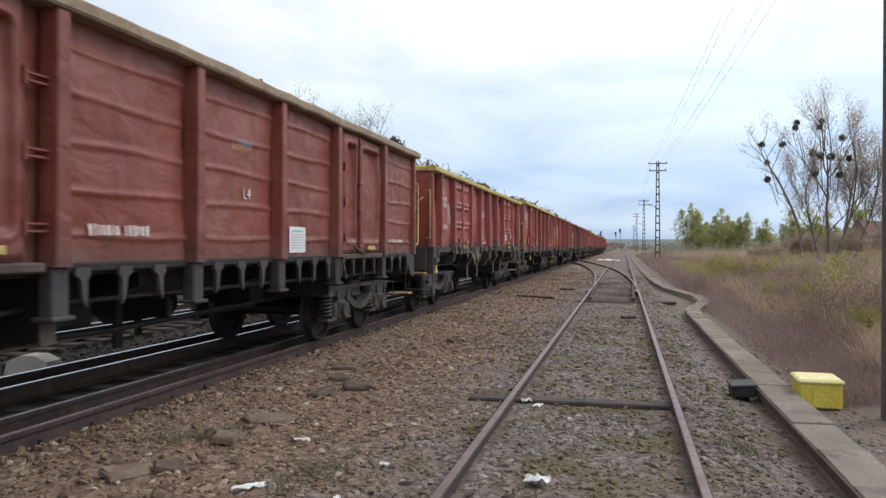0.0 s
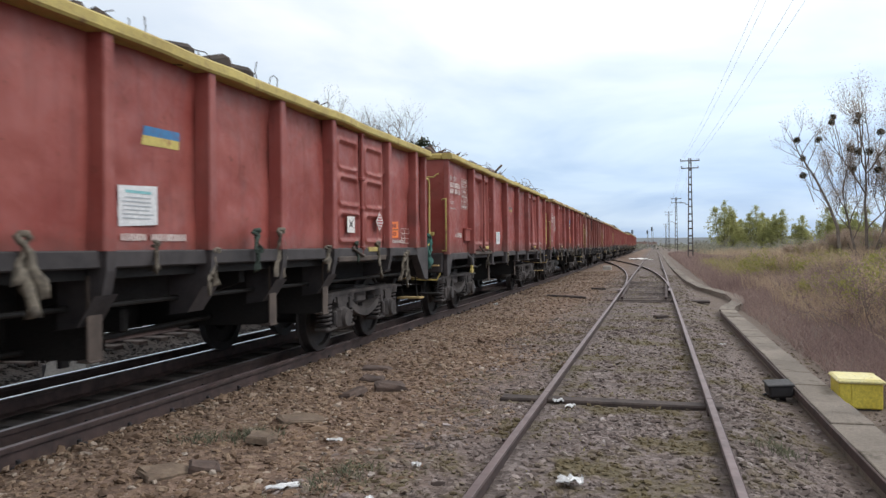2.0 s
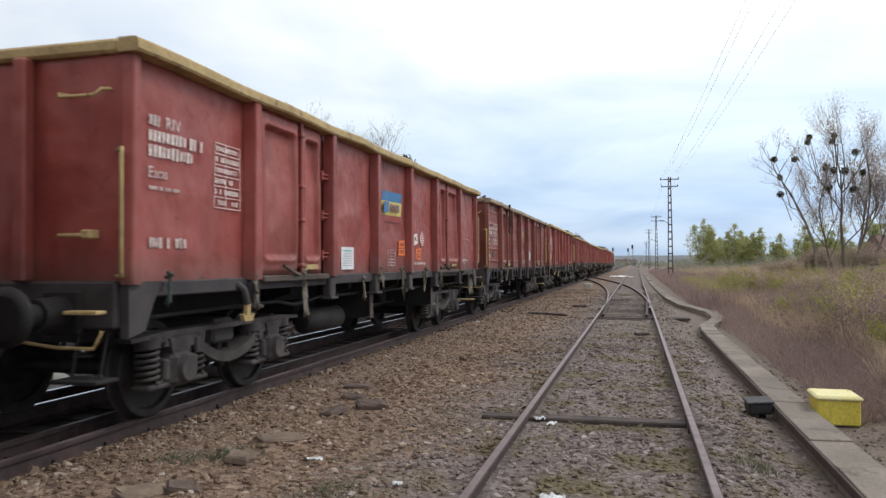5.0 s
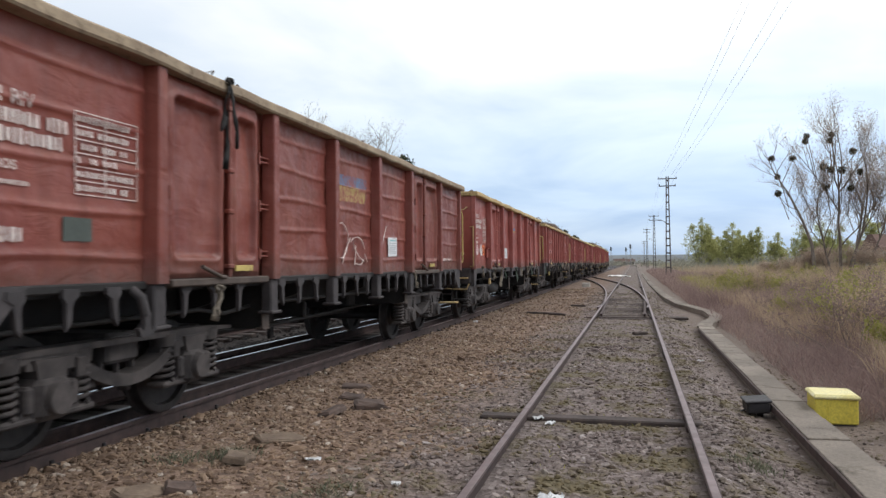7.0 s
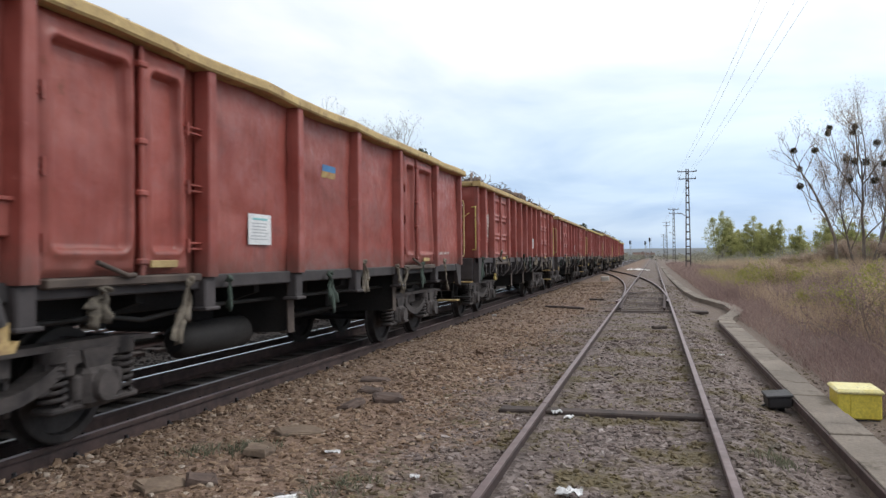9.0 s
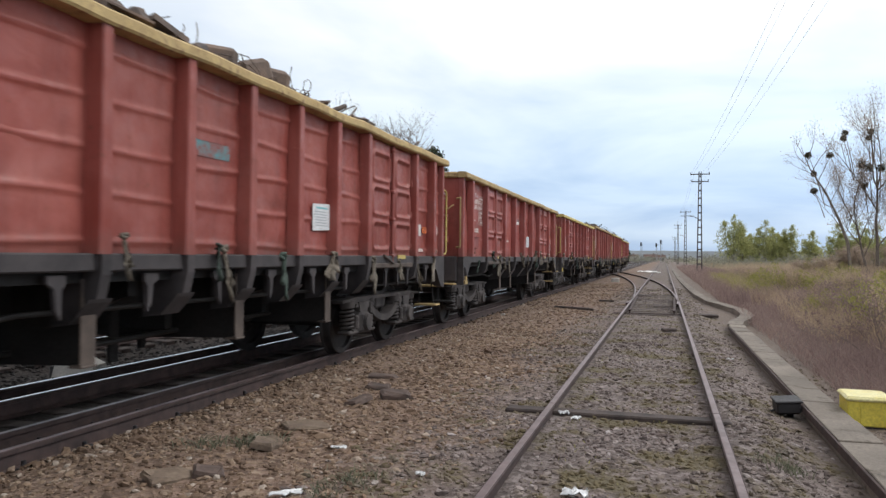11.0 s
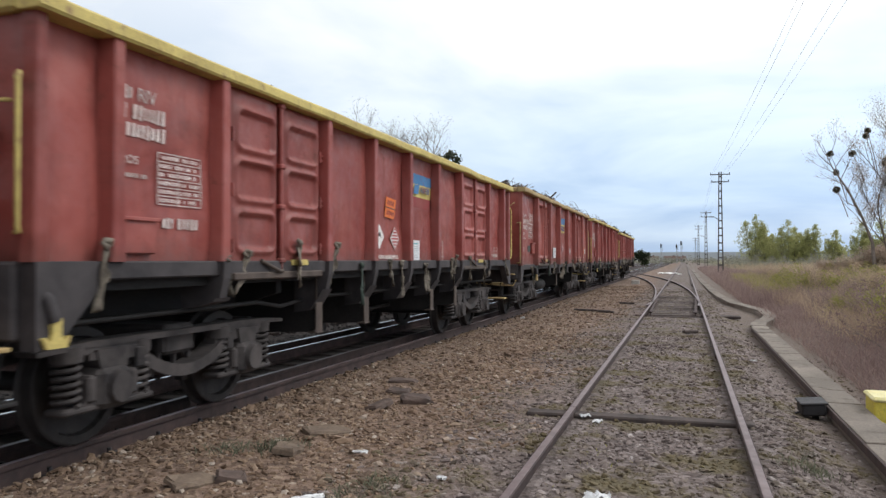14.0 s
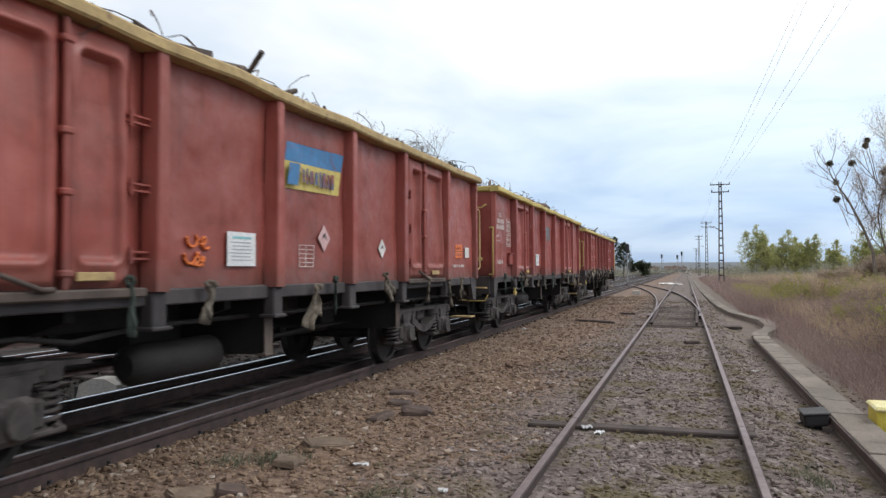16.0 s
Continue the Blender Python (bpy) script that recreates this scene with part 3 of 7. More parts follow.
def add_bogie(wagon, y):
    b = part("bogie", FRAME_MESH, BOGIE, wagon, "dusty grey-brown cast bogie frame", pose(0, y, 0))
    for dy in (-0.92, 0.92):
        part("wheelset", WHEEL_MESH, WHEEL, b, at=pose(0, dy, 0.46))
        for s in (-1, 1):
            part("axle_box", AXLEBOX_MESH, BOGIE, b, at=pose(s * 1.04, dy, 0.46, 0, 0, 0 if s > 0 else 180))
            for e in (-0.36, 0.36):
                part("coil_spring", SPRING_MESH, BOGIE, b, at=pose(s * 1.04, dy + e, 0.535))


def rag_shape(seed, length, width):
    """A strip of sacking tied in a knot: a lumpy knot, a loop, and two or three twisted tails that fray open at their ends."""
    r = random.Random(seed)
    s = Shape()
    knot = [(0.02 * math.sin(a * 2.1), 0.035 * math.cos(a), 0.03 * math.sin(a)) for a in (0.9 * i for i in range(9))]
    s.tube(knot, [0.016 + 0.010 * r.random() for _ in knot], 6)
    for t in range(r.choice((2, 2, 3))):
        ln = length * r.uniform(0.75, 1.45)
        sway, lean = r.uniform(-0.10, 0.10), r.uniform(-0.35, 0.35)
        n, m = 8, 5
        pts = []
        for j in range(n + 1):
            f = j / n
            wide = width * (0.22 + 0.14 * math.sin(f * 7 + seed + t) ** 2 + 0.42 * max(0.0, f - 0.55) ** 1.2) * r.uniform(0.85, 1.15)
            thick = 0.35 + 0.25 * math.sin(f * 9 + t)
            turn = 2.2 * f * (1 if t % 2 else -1) + seed
            cy, cz = lean * ln * f * (1 - 0.55 * f) + sway * f + 0.012 * math.sin(f * 11 + seed), -ln * f
            for i in range(m):
                a = math.tau * i / m
                u, v = wide * 0.5 * math.cos(a), wide * 0.5 * thick * math.sin(a)
                ragged = r.uniform(-0.035, 0.02) if j == n else r.uniform(-0.006, 0.006)
                pts.append((u * math.sin(turn) * 0.6 + v * 0.6, cy + u * math.cos(turn) + v * 0.3, cz + ragged))
        fs = [(j * m + i, j * m + (i + 1) % m, (j + 1) * m + (i + 1) % m, (j + 1) * m + i) for j in range(n) for i in range(m)]
        s.add(pts, fs + [tuple(reversed(q)) for q in [tuple(reversed(range(n * m, n * m + m)))]], True)
    return s


def build_wagon(kind):
    """One open freight wagon. kind: smooth, pressed, hooked or boarded."""
    wagon = new("open_freight_wagon")
    narrow = kind in ("pressed", "boarded")
    ribbed = kind in ("hooked", "boarded")
    presses = 3 if narrow else 1
    if narrow:
        widths, doors = [0.68, 1.29, 1.995, 1.3125, 1.3125, 1.3125, 1.3125, 1.995, 1.29, 0.68], (2, 7)
        if kind == "boarded":
            widths, doors = [0.68, 0.96, 1.995, 0.985, 0.985, 0.985, 0.985, 0.985, 0.985, 1.995, 0.96, 0.68], (2, 9)
    else:
        widths, doors = [1.945, 2.035, 1.74, 1.74, 1.74, 2.035, 1.945], (1, 5)
    top_z = {"smooth": 3.11, "hooked": 3.075, "pressed": 2.98, "boarded": 3.04}[kind]
    ys = [0.0]
    for w in widths:
        ys.append(ys[-1] + w)
    paint = {"smooth": RED, "pressed": RED, "hooked": RED_OLD, "boarded": RED_NEW}[kind]
    rim = {"smooth": YELLOW, "pressed": YELLOW, "hooked": DULLRIM, "boarded": OCHRE}[kind]
    height = top_z - FLOOR_Z
    seed = {"smooth": 3, "pressed": 40, "hooked": 80, "boarded": 120}[kind]
    for s in (1, -1):
        fine = s > 0
        for i, (a, w) in enumerate(zip(ys, widths)):
            seed += 1
            if i in doors:
                # two leaves that meet at a locking bar
                part("door_frame", Shape().box((s * (SHEET_X - 0.05), a + w / 2, FLOOR_Z + height / 2), (0.03, w - 0.02, height - 0.01)), paint, wagon)
                first = i == doors[0]
                split = a + w * (0.5 if narrow else 0.555 if first else 0.445)
                near, far = (0.13, 0.13) if narrow else (0.12, 0.27) if first else (0.27, 0.12)
                for k, (ya, yb) in enumerate(((a + near, split - 0.03), (split + 0.03, a + w - far))):
                    half = yb - ya
                    sh = Shape().sheet(half, height - 0.02, 40 if fine else 10, 84 if fine else 14, door_sheet(half, height - 0.02, seed + k * 50, presses), 0.02, side_put(s, ya, half, FLOOR_Z + 0.02))
                    leaf = part("door", sh, paint, wagon, "pressed steel side door leaf")
                    hy = (a + ya) / 2 + 0.04 if k == 0 else (a + w + yb) / 2 - 0.04
                    reach = (ya - a if k == 0 else a + w - yb) + 0.04
                    for hz in (1.55, 2.05, 2.55):
                        part("hinge", Shape().box((s * (SHEET_X + 0.05), hy, hz - 0.025), (0.03, reach, 0.018), 0.004).box((s * (SHEET_X + 0.05), hy, hz + 0.025), (0.03, reach, 0.018), 0.004).tube([(s * (SHEET_X + 0.075), hy + (0.5 * reach - 0.03) * (1 if k == 0 else -1), hz - 0.06), (s * (SHEET_X + 0.075), hy + (0.5 * reach - 0.03) * (1 if k == 0 else -1), hz + 0.06)], 0.016, 6), paint, leaf)
                yc = split
                bar = Shape().tube([(s * (SHEET_X + 0.075), yc, FLOOR_Z - 0.06), (s * (SHEET_X + 0.075), yc, top_z - 0.02)], 0.024, 8)
                for bz in (1.42, 1.95, 2.35, 2.95):
                    bar.box((s * (SHEET_X + 0.075), yc, bz), (0.07, 0.10, 0.05), 0.012)
                part("locking_bar", bar, paint, wagon)
                part("door_sill", Shape().box((s * (SHEET_X + 0.05), a + w / 2, FLOOR_Z - 0.02), (0.12, w - 0.3, 0.07), 0.012), RUSTBAND, wagon, "rusty door sill")
                part("latch_plate", Shape().box((s * (SHEET_X + 0.09), a + w * 0.68, FLOOR_Z + 0.10), (0.02, 0.34, 0.06), 0.005), YELLOW, wagon, "faded yellow latch plate")
                part("latch_handle", Shape().tube([(s * (SHEET_X + 0.10), a + w * 0.30, FLOOR_Z + 0.12), (s * (SHEET_X + 0.13), a + w * 0.44, FLOOR_Z + 0.02), (s * (SHEET_X + 0.10), a + w * 0.5, FLOOR_Z + 0.02)], 0.02, 6), RUSTBAND, wagon)
            else:
                n = 26 if fine else 8
                sh = Shape().sheet(w - 0.02, height, n, (88 if fine else 20) if ribbed else n, plain_sheet(w - 0.02, height, seed, ribbed), 0.02, side_put(s, a + 0.01, w - 0.02, FLOOR_Z))
                part("side_panel", sh, paint, wagon)
                if fine:
                    PANELS.setdefault(kind, []).append((a + 0.01, w - 0.02, plain_sheet(w - 0.02, height, seed, ribbed)))
        for j, y in enumerate(ys):
            end = j in (0, len(ys) - 1)
            wd = 0.10 if end else (0.13 if not narrow else 0.115)
            yy = y + (wd / 2 if j == 0 else -wd / 2 if j == len(ys) - 1 else 0)
            deep = POST_X - SHEET_X - (0.045 if end else 0)
            # a post of hat section, wider at its foot
            out = [(-wd / 2 - 0.02, 0), (-wd / 2, deep - 0.012), (-wd / 2 + 0.012, deep), (wd / 2 - 0.012, deep), (wd / 2, deep - 0.012), (wd / 2 + 0.02, 0)]
            pts = []
            for z, k in ((FLOOR_Z + (0.115 if narrow else -0.02), 1.25), (FLOOR_Z + 0.35, 1.1), (top_z, 0.92)):
                pts.extend((s * (SHEET_X - 0.004 + d), yy + u * k, z) for u, d in out)
            m = len(out)
            fs = [(r * m + i, r * m + (i + 1) % m, (r + 1) * m + (i + 1) % m, (r + 1) * m + i) for r in range(2) for i in range(m)] + [tuple(reversed(range(m))), tuple(range(2 * m, 3 * m))]
            part("post", Shape().add(pts, fs if s > 0 else [tuple(reversed(q)) for q in fs]), paint, wagon)
            if not end and not (narrow and j in (1, len(ys) - 2)):
                # the bracket that carries the post below the floor
                drop = {"smooth": 0.98, "pressed": 0.90, "hooked": 0.90, "boarded": 0.95}[kind]
                if narrow and j in (2, len(ys) - 3):
                    drop = 1.06
                if narrow:
                    o = [(SHEET_X + 0.137, FLOOR_Z + 0.115), (SHEET_X + 0.130, FLOOR_Z - 0.03), (SHEET_X + 0.09, 1.10), (SHEET_X - 0.05, drop), (SHEET_X - 0.30, drop - 0.06), (SHEET_X - 0.30, FLOOR_Z - 0.02), (SHEET_X + 0.0, FLOOR_Z + 0.115)]
                    br = Shape().slab([(s * x, z) for x, z in o], "y", yy - 0.05, yy + 0.05)
                    br.slab([(s * x, z) for x, z in o[2:5] + [(SHEET_X - 0.07, drop - 0.03), (SHEET_X + 0.07, 1.07)]], "y", yy - 0.12, yy + 0.12)
                else:
                    br = Shape().box((s * (SHEET_X + 0.035), yy, (FLOOR_Z + drop) / 2 - 0.01), (0.12, 0.17, FLOOR_Z - drop - 0.02), 0.015)
                    br.box((s * (SHEET_X + 0.035), yy, drop + 0.02), (0.18, 0.23, 0.035), 0.01)
                part("post_bracket", br, BAND, wagon, "dark grey post bracket")
        band = BAND if kind != "hooked" else UNDER
        if narrow:
            # a lower edge that hangs deep between the brackets
            part("side_sill", Shape().box((s * (SHEET_X + 0.045), LONG / 2, FLOOR_Z + 0.055), (0.09, LONG, 0.13), 0.012), BAND, wagon, "soot-dark lower edge of the side")
        else:
            part("side_sill", Shape().box((s * (SHEET_X + 0.005), LONG / 2, FLOOR_Z - 0.065 if kind == "smooth" else FLOOR_Z - 0.03), (0.06, LONG, 0.13 if kind == "smooth" else 0.07), 0.012), band, wagon, "dark grey lower edge of the side")
        if kind in ("hooked", "boarded"):
            k = 0
            y = 0.5
            while y < LONG - 0.4:
                if min(abs(y - p) for p in ys) > 0.2:
                    o = [(-0.07, 0.0), (0.09, 0.0), (0.09, -0.05), (0.03, -0.09), (0.01, -0.24), (-0.035, -0.30), (-0.035, -0.10), (-0.07, -0.06)]
                    sg = 1 if k % 2 else -1
                    part("rope_hook", Shape().slab([(y + sg * u, FLOOR_Z - 0.03 + w) for u, w in o], "x", s * (SHEET_X + 0.02), s * (SHEET_X + 0.055)), BAND, wagon)
                    k += 1
                y += 0.47
        for yc, sg in ((0, 1), (LONG, -1)):
            rise = 0.118 if narrow else 0.0
            o = [(yc, FLOOR_Z + rise), (yc + sg * (0.42 if kind == "smooth" else 0.62), FLOOR_Z + rise), (yc + sg * (0.40 if kind == "smooth" else 0.58), FLOOR_Z - 0.02), (yc + sg * 0.20, 0.90), (yc, 0.86)]
            part("corner_bracket", Shape().slab(o, "x", s * (SHEET_X - 0.03), s * (SHEET_X + (0.094 if narrow else 0.045))), BAND, wagon, "dark grey corner bracket")
        # shunter's hook
        th = 0.14 if kind == "pressed" else 1.74
        hook = Shape().slab([(th - 0.04, 1.06), (th + 0.04, 1.06), (th + 0.035, 0.96), (th + 0.055, 0.915), (th + 0.09, 0.945), (th + 0.115, 0.94), (th + 0.08, 0.87), (th - 0.08, 0.87), (th - 0.115, 0.94), (th - 0.09, 0.945), (th - 0.05, 0.915), (th - 0.035, 0.96)], "x", s * (SHEET_X + 0.085), s * (SHEET_X + 0.125))
        tow = part("tow_hook", hook, YELLOW if kind != "hooked" else BAND, wagon, "tow hook on the lower edge")
        part("hanger", Shape().tube([(s * (SHEET_X + 0.02), th - 0.06, 1.24), (s * (SHEET_X + 0.10), th - 0.05, 1.18), (s * (SHEET_X + 0.11), th - 0.01, 1.04)], 0.04, 7), BAND, tow, "dark grey hook hanger")
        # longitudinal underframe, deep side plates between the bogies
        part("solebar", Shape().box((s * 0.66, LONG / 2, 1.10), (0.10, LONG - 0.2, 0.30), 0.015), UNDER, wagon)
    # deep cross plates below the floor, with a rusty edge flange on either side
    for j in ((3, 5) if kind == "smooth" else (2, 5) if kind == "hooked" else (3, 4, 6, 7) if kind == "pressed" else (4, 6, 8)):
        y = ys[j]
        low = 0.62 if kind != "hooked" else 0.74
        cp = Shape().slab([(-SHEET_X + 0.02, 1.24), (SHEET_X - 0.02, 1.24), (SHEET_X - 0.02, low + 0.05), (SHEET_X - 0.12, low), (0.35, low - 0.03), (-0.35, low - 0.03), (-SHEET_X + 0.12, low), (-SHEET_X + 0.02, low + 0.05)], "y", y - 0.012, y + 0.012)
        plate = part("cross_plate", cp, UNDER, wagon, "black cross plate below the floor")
        for s in (-1, 1):
            part("flange", Shape().box((s * (SHEET_X - 0.02), y, (1.24 + low) / 2), (0.018, 0.15, 1.24 - low), 0.004).box((s * (SHEET_X - 0.06), y, low), (0.12, 0.15, 0.018), 0.004), RUSTBAND, plate)
    # ends
    for yc, sg in ((0.0, -1), (LONG, 1)):
        seed += 1
        bulge = dents(seed, 0.02)

        def put(u, w, d, yc=yc, sg=sg):
            x = -SHEET_X + u if sg < 0 else SHEET_X - u
            return (x, yc + sg * d - sg * 0.02, FLOOR_Z + w)
        end = part("end_wall", Shape().sheet(2 * SHEET_X, height, 22, 22, bulge, 0.03, put), paint, wagon, "dented red-brown end wall")
        for z in ((1.75, 2.18) if narrow else (2.05,) if kind == "hooked" else ()):
            part("end_rib", Shape().slab([(yc - sg * 0.01, z + 0.07), (yc + sg * 0.10, z + 0.03), (yc + sg * 0.10, z - 0.03), (yc - sg * 0.01, z - 0.07)], "x", -SHEET_X + 0.08, SHEET_X - 0.22), paint, wagon)
        if sg < 0 and kind != "smooth":
            tri = [Vector((0.88, yc - 0.035, 2.56)), Vector((1.16, yc - 0.035, 2.56)), Vector((1.02, yc - 0.035, 2.82))]
            warn = Shape().tube([tri[0], tri[1]], 0.009, 4).tube([tri[1], tri[2]], 0.009, 4).tube([tri[2], tri[0]], 0.009, 4).box((1.02, yc - 0.035, 2.65), (0.03, 0.008, 0.11))
            part("warning_triangle", warn, STENCIL, wagon, "worn white warning triangle on the end")
        for x in (-0.5, 0.5):
            part("end_post", Shape().box((x, yc + sg * 0.06, (FLOOR_Z + top_z) / 2), (0.13, 0.12, height), 0.02), paint, wagon)
        part("head_beam", Shape().box((0, yc - sg * 0.07, 1.17 if narrow else 1.12), (2.72, 0.24, 0.50 if narrow else 0.38), 0.02), BAND, wagon, "dark grey head beam")
        for x in (-0.875, 0.875):
            bf = Shape().box((x, yc + sg * 0.05, 1.06), (0.36, 0.06, 0.36), 0.02)
            bf.tube([(x, yc + sg * 0.05, 1.06), (x, yc + sg * 0.34, 1.06)], [0.135, 0.12], 14).tube([(x, yc + sg * 0.34, 1.06), (x, yc + sg * 0.58, 1.06)], 0.085, 12)
            bf.tube([(x, yc + sg * 0.58, 1.06), (x, yc + sg * 0.62, 1.06), (x, yc + sg * 0.645, 1.06)], [0.22, 0.225, 0.16], 18)
            part("buffer", bf, UNDER, wagon, "grimy black buffer")
        cp = Shape().tube([(0, yc, 1.04), (0, yc + sg * 0.30, 1.04), (0, yc + sg * 0.42, 1.0), (0, yc + sg * 0.40, 1.12)], [0.06, 0.05, 0.045, 0.03], 8)
        cp.tube([(0.07, yc + sg * 0.2, 1.0), (0.07, yc + sg * 0.40, 0.85), (0.05, yc + sg * 0.66, 0.78)], 0.028, 6).tube([(-0.07, yc + sg * 0.2, 1.0), (-0.07, yc + sg * 0.40, 0.85), (-0.05, yc + sg * 0.66, 0.78)], 0.028, 6)
        part("coupling", cp, UNDER, wagon)
        part("brake_hose", Shape().tube([(0.45, yc, 0.95), (0.45, yc + sg * 0.2, 0.80), (0.42, yc + sg * 0.42, 0.55), (0.34, yc + sg * 0.62, 0.50)], 0.03, 7), UNDER, wagon)
        # a yellow step and the shunter's handrails at each end
        step = part("footstep", Shape().box((1.14, yc + sg * 0.12, 0.54), (0.42, 0.26, 0.03), 0.006), OCHRE if sg > 0 else UNDER, wagon, "dirty yellow footstep" if sg > 0 else "black footstep")
        if sg < 0 and not narrow:
            part("uncoupling_handle", Shape().tube([(0.35, yc - 0.16, 0.86), (0.95, yc - 0.20, 0.80), (1.30, yc - 0.22, 0.80), (1.36, yc - 0.20, 0.93)], 0.015, 6), YELLOW, wagon, "yellow uncoupling handle")
        part("step_hanger", Shape().tube([(1.0, yc - sg * 0.02, 1.0), (1.0, yc + sg * 0.1, 0.56)], 0.012, 5), UNDER, step, "black step hanger")
        part("step_hanger", Shape().tube([(1.26, yc - sg * 0.02, 1.0), (1.26, yc + sg * 0.1, 0.56)], 0.012, 5), UNDER, step, "black step hanger")
        part("end_step", Shape().box((1.17, yc + sg * 0.16, 0.88 if narrow else 1.07), (0.40 if narrow else 0.30, 0.20 if narrow else 0.12, 0.03), 0.006), OCHRE, wagon, "dirty yellow step on the head beam")
        za, zb = (1.60, 2.56) if narrow else (1.35, 2.33)
        if sg < 0:
            # the upright rail by the front corner, the level one high on the end, a holder for the tail lamp
            part("handrail", Shape().tube([(SHEET_X - 0.05, yc - 0.02, zb), (SHEET_X + 0.05, yc - 0.09, zb + 0.01), (SHEET_X + 0.05, yc - 0.10, zb - 0.03), (SHEET_X + 0.05, yc - 0.10, za + 0.03), (SHEET_X + 0.05, yc - 0.09, za), (SHEET_X - 0.05, yc - 0.02, za)], 0.016, 7), YELLOW, wagon, "yellow handrail")
            zh = 2.36 if narrow else 2.76
            part("handrail", Shape().tube([(1.28, yc, zh + 0.07), (1.27, yc - 0.10, zh + 0.05), (1.22, yc - 0.12, zh), (0.90, yc - 0.12, zh), (0.88, yc - 0.10, zh + 0.03), (0.88, yc, zh + 0.04)], 0.014, 7), YELLOW, wagon, "yellow handrail")
            if not narrow:
                part("lamp_holder", Shape().box((1.02, yc - 0.09, 1.67), (0.26, 0.10, 0.03), 0.008).box((1.16, yc - 0.09, 1.675), (0.09, 0.12, 0.075), 0.012), YELLOW, wagon, "yellow lamp holder")
        else:
            part("handrail", Shape().tube([(1.40, yc, 2.62), (1.46, yc + 0.15, 2.61), (1.47, yc + 0.19, 2.56), (1.47, yc + 0.19, 1.50), (1.46, yc + 0.15, 1.46), (1.40, yc, 1.45)], 0.018, 7), YELLOW, wagon, "yellow handrail")
            part("handrail", Shape().tube([(1.05, yc, 2.42), (1.04, yc + 0.12, 2.38), (0.60, yc + 0.12, 2.36), (0.58, yc, 2.40)], 0.013, 6), YELLOW, wagon, "yellow handrail")
    # the rim: a bent channel all round
    for s in (1, -1):
        r = Shape()
        o = [(POST_X - 0.16, top_z - 0.005), (POST_X + 0.015, top_z - 0.005), (POST_X + 0.03, top_z + 0.015), (POST_X + 0.025, top_z + 0.088), (POST_X, top_z + 0.110), (POST_X - 0.16, top_z + 0.110)]
        n, segs = len(o), 40
        pts = []
        for k in range(segs + 1):
            y = -0.05 + (LONG + 0.10) * k / segs
            wob = 0.014 * noise.noise(Vector((y * 0.9, seed, s))) + 0.008 * noise.noise(Vector((y * 3.1, seed, 3 * s)))
            pts.extend((s * (x + wob), y, z + wob * 1.2) for x, z in o)
        fs = [(a * n + i, (a + 1) * n + i, (a + 1) * n + (i + 1) % n, a * n + (i + 1) % n) for a in range(segs) for i in range(n)] + [tuple(range(n)), tuple(reversed(range(segs * n, segs * n + n)))]
        r.add(pts, fs if s > 0 else [tuple(reversed(q)) for q in fs])
        part("top_rim", r, rim, wagon, "scuffed painted top rim")
    for yc, sg in ((0.0, -1), (LONG, 1)):
        part("top_rim", Shape().box((0, yc + sg * 0.015 - sg * 0.05, top_z + 0.052), (2 * POST_X - 0.34, 0.17, 0.115), 0.025), rim, wagon, "scuffed painted top rim")
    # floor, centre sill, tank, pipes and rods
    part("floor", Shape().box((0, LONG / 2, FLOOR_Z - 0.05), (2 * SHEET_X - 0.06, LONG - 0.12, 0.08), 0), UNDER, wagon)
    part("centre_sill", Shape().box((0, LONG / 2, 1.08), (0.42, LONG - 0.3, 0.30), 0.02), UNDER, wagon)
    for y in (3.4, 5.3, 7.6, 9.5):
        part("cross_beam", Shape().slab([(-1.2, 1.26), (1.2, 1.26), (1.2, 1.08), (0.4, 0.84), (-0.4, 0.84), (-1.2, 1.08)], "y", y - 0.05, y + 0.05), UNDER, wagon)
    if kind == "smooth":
        part("air_tank", Shape().tube([(0.92, 4.25, 0.66), (0.92, 4.33, 0.66), (0.92, 5.40, 0.66), (0.92, 5.48, 0.66)], [0.10, 0.17, 0.17, 0.10], 18), UNDER, wagon, "near-black air tank")
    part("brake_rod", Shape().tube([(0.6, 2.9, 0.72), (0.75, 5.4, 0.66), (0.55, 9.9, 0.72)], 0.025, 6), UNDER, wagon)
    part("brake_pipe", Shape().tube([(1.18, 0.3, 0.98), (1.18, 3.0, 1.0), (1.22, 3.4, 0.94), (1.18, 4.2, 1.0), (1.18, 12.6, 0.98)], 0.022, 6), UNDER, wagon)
    # brake cylinder, levers and reservoirs slung between the bogies, added to block light
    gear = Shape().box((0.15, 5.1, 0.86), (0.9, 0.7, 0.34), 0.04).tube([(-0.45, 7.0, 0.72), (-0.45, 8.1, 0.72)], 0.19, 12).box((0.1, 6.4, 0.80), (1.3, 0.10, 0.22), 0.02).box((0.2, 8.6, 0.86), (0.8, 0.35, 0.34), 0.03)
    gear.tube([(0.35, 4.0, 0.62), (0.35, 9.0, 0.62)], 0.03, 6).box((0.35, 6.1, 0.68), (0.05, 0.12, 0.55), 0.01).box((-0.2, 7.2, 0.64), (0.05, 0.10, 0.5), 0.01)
    part("brake_gear", gear, UNDER, wagon, "grimy black brake gear, added to block light under the floor")
    pivot = 1.98 if narrow else 2.07
    for y in (pivot, LONG - pivot):
        add_bogie(wagon, y)
    return wagon


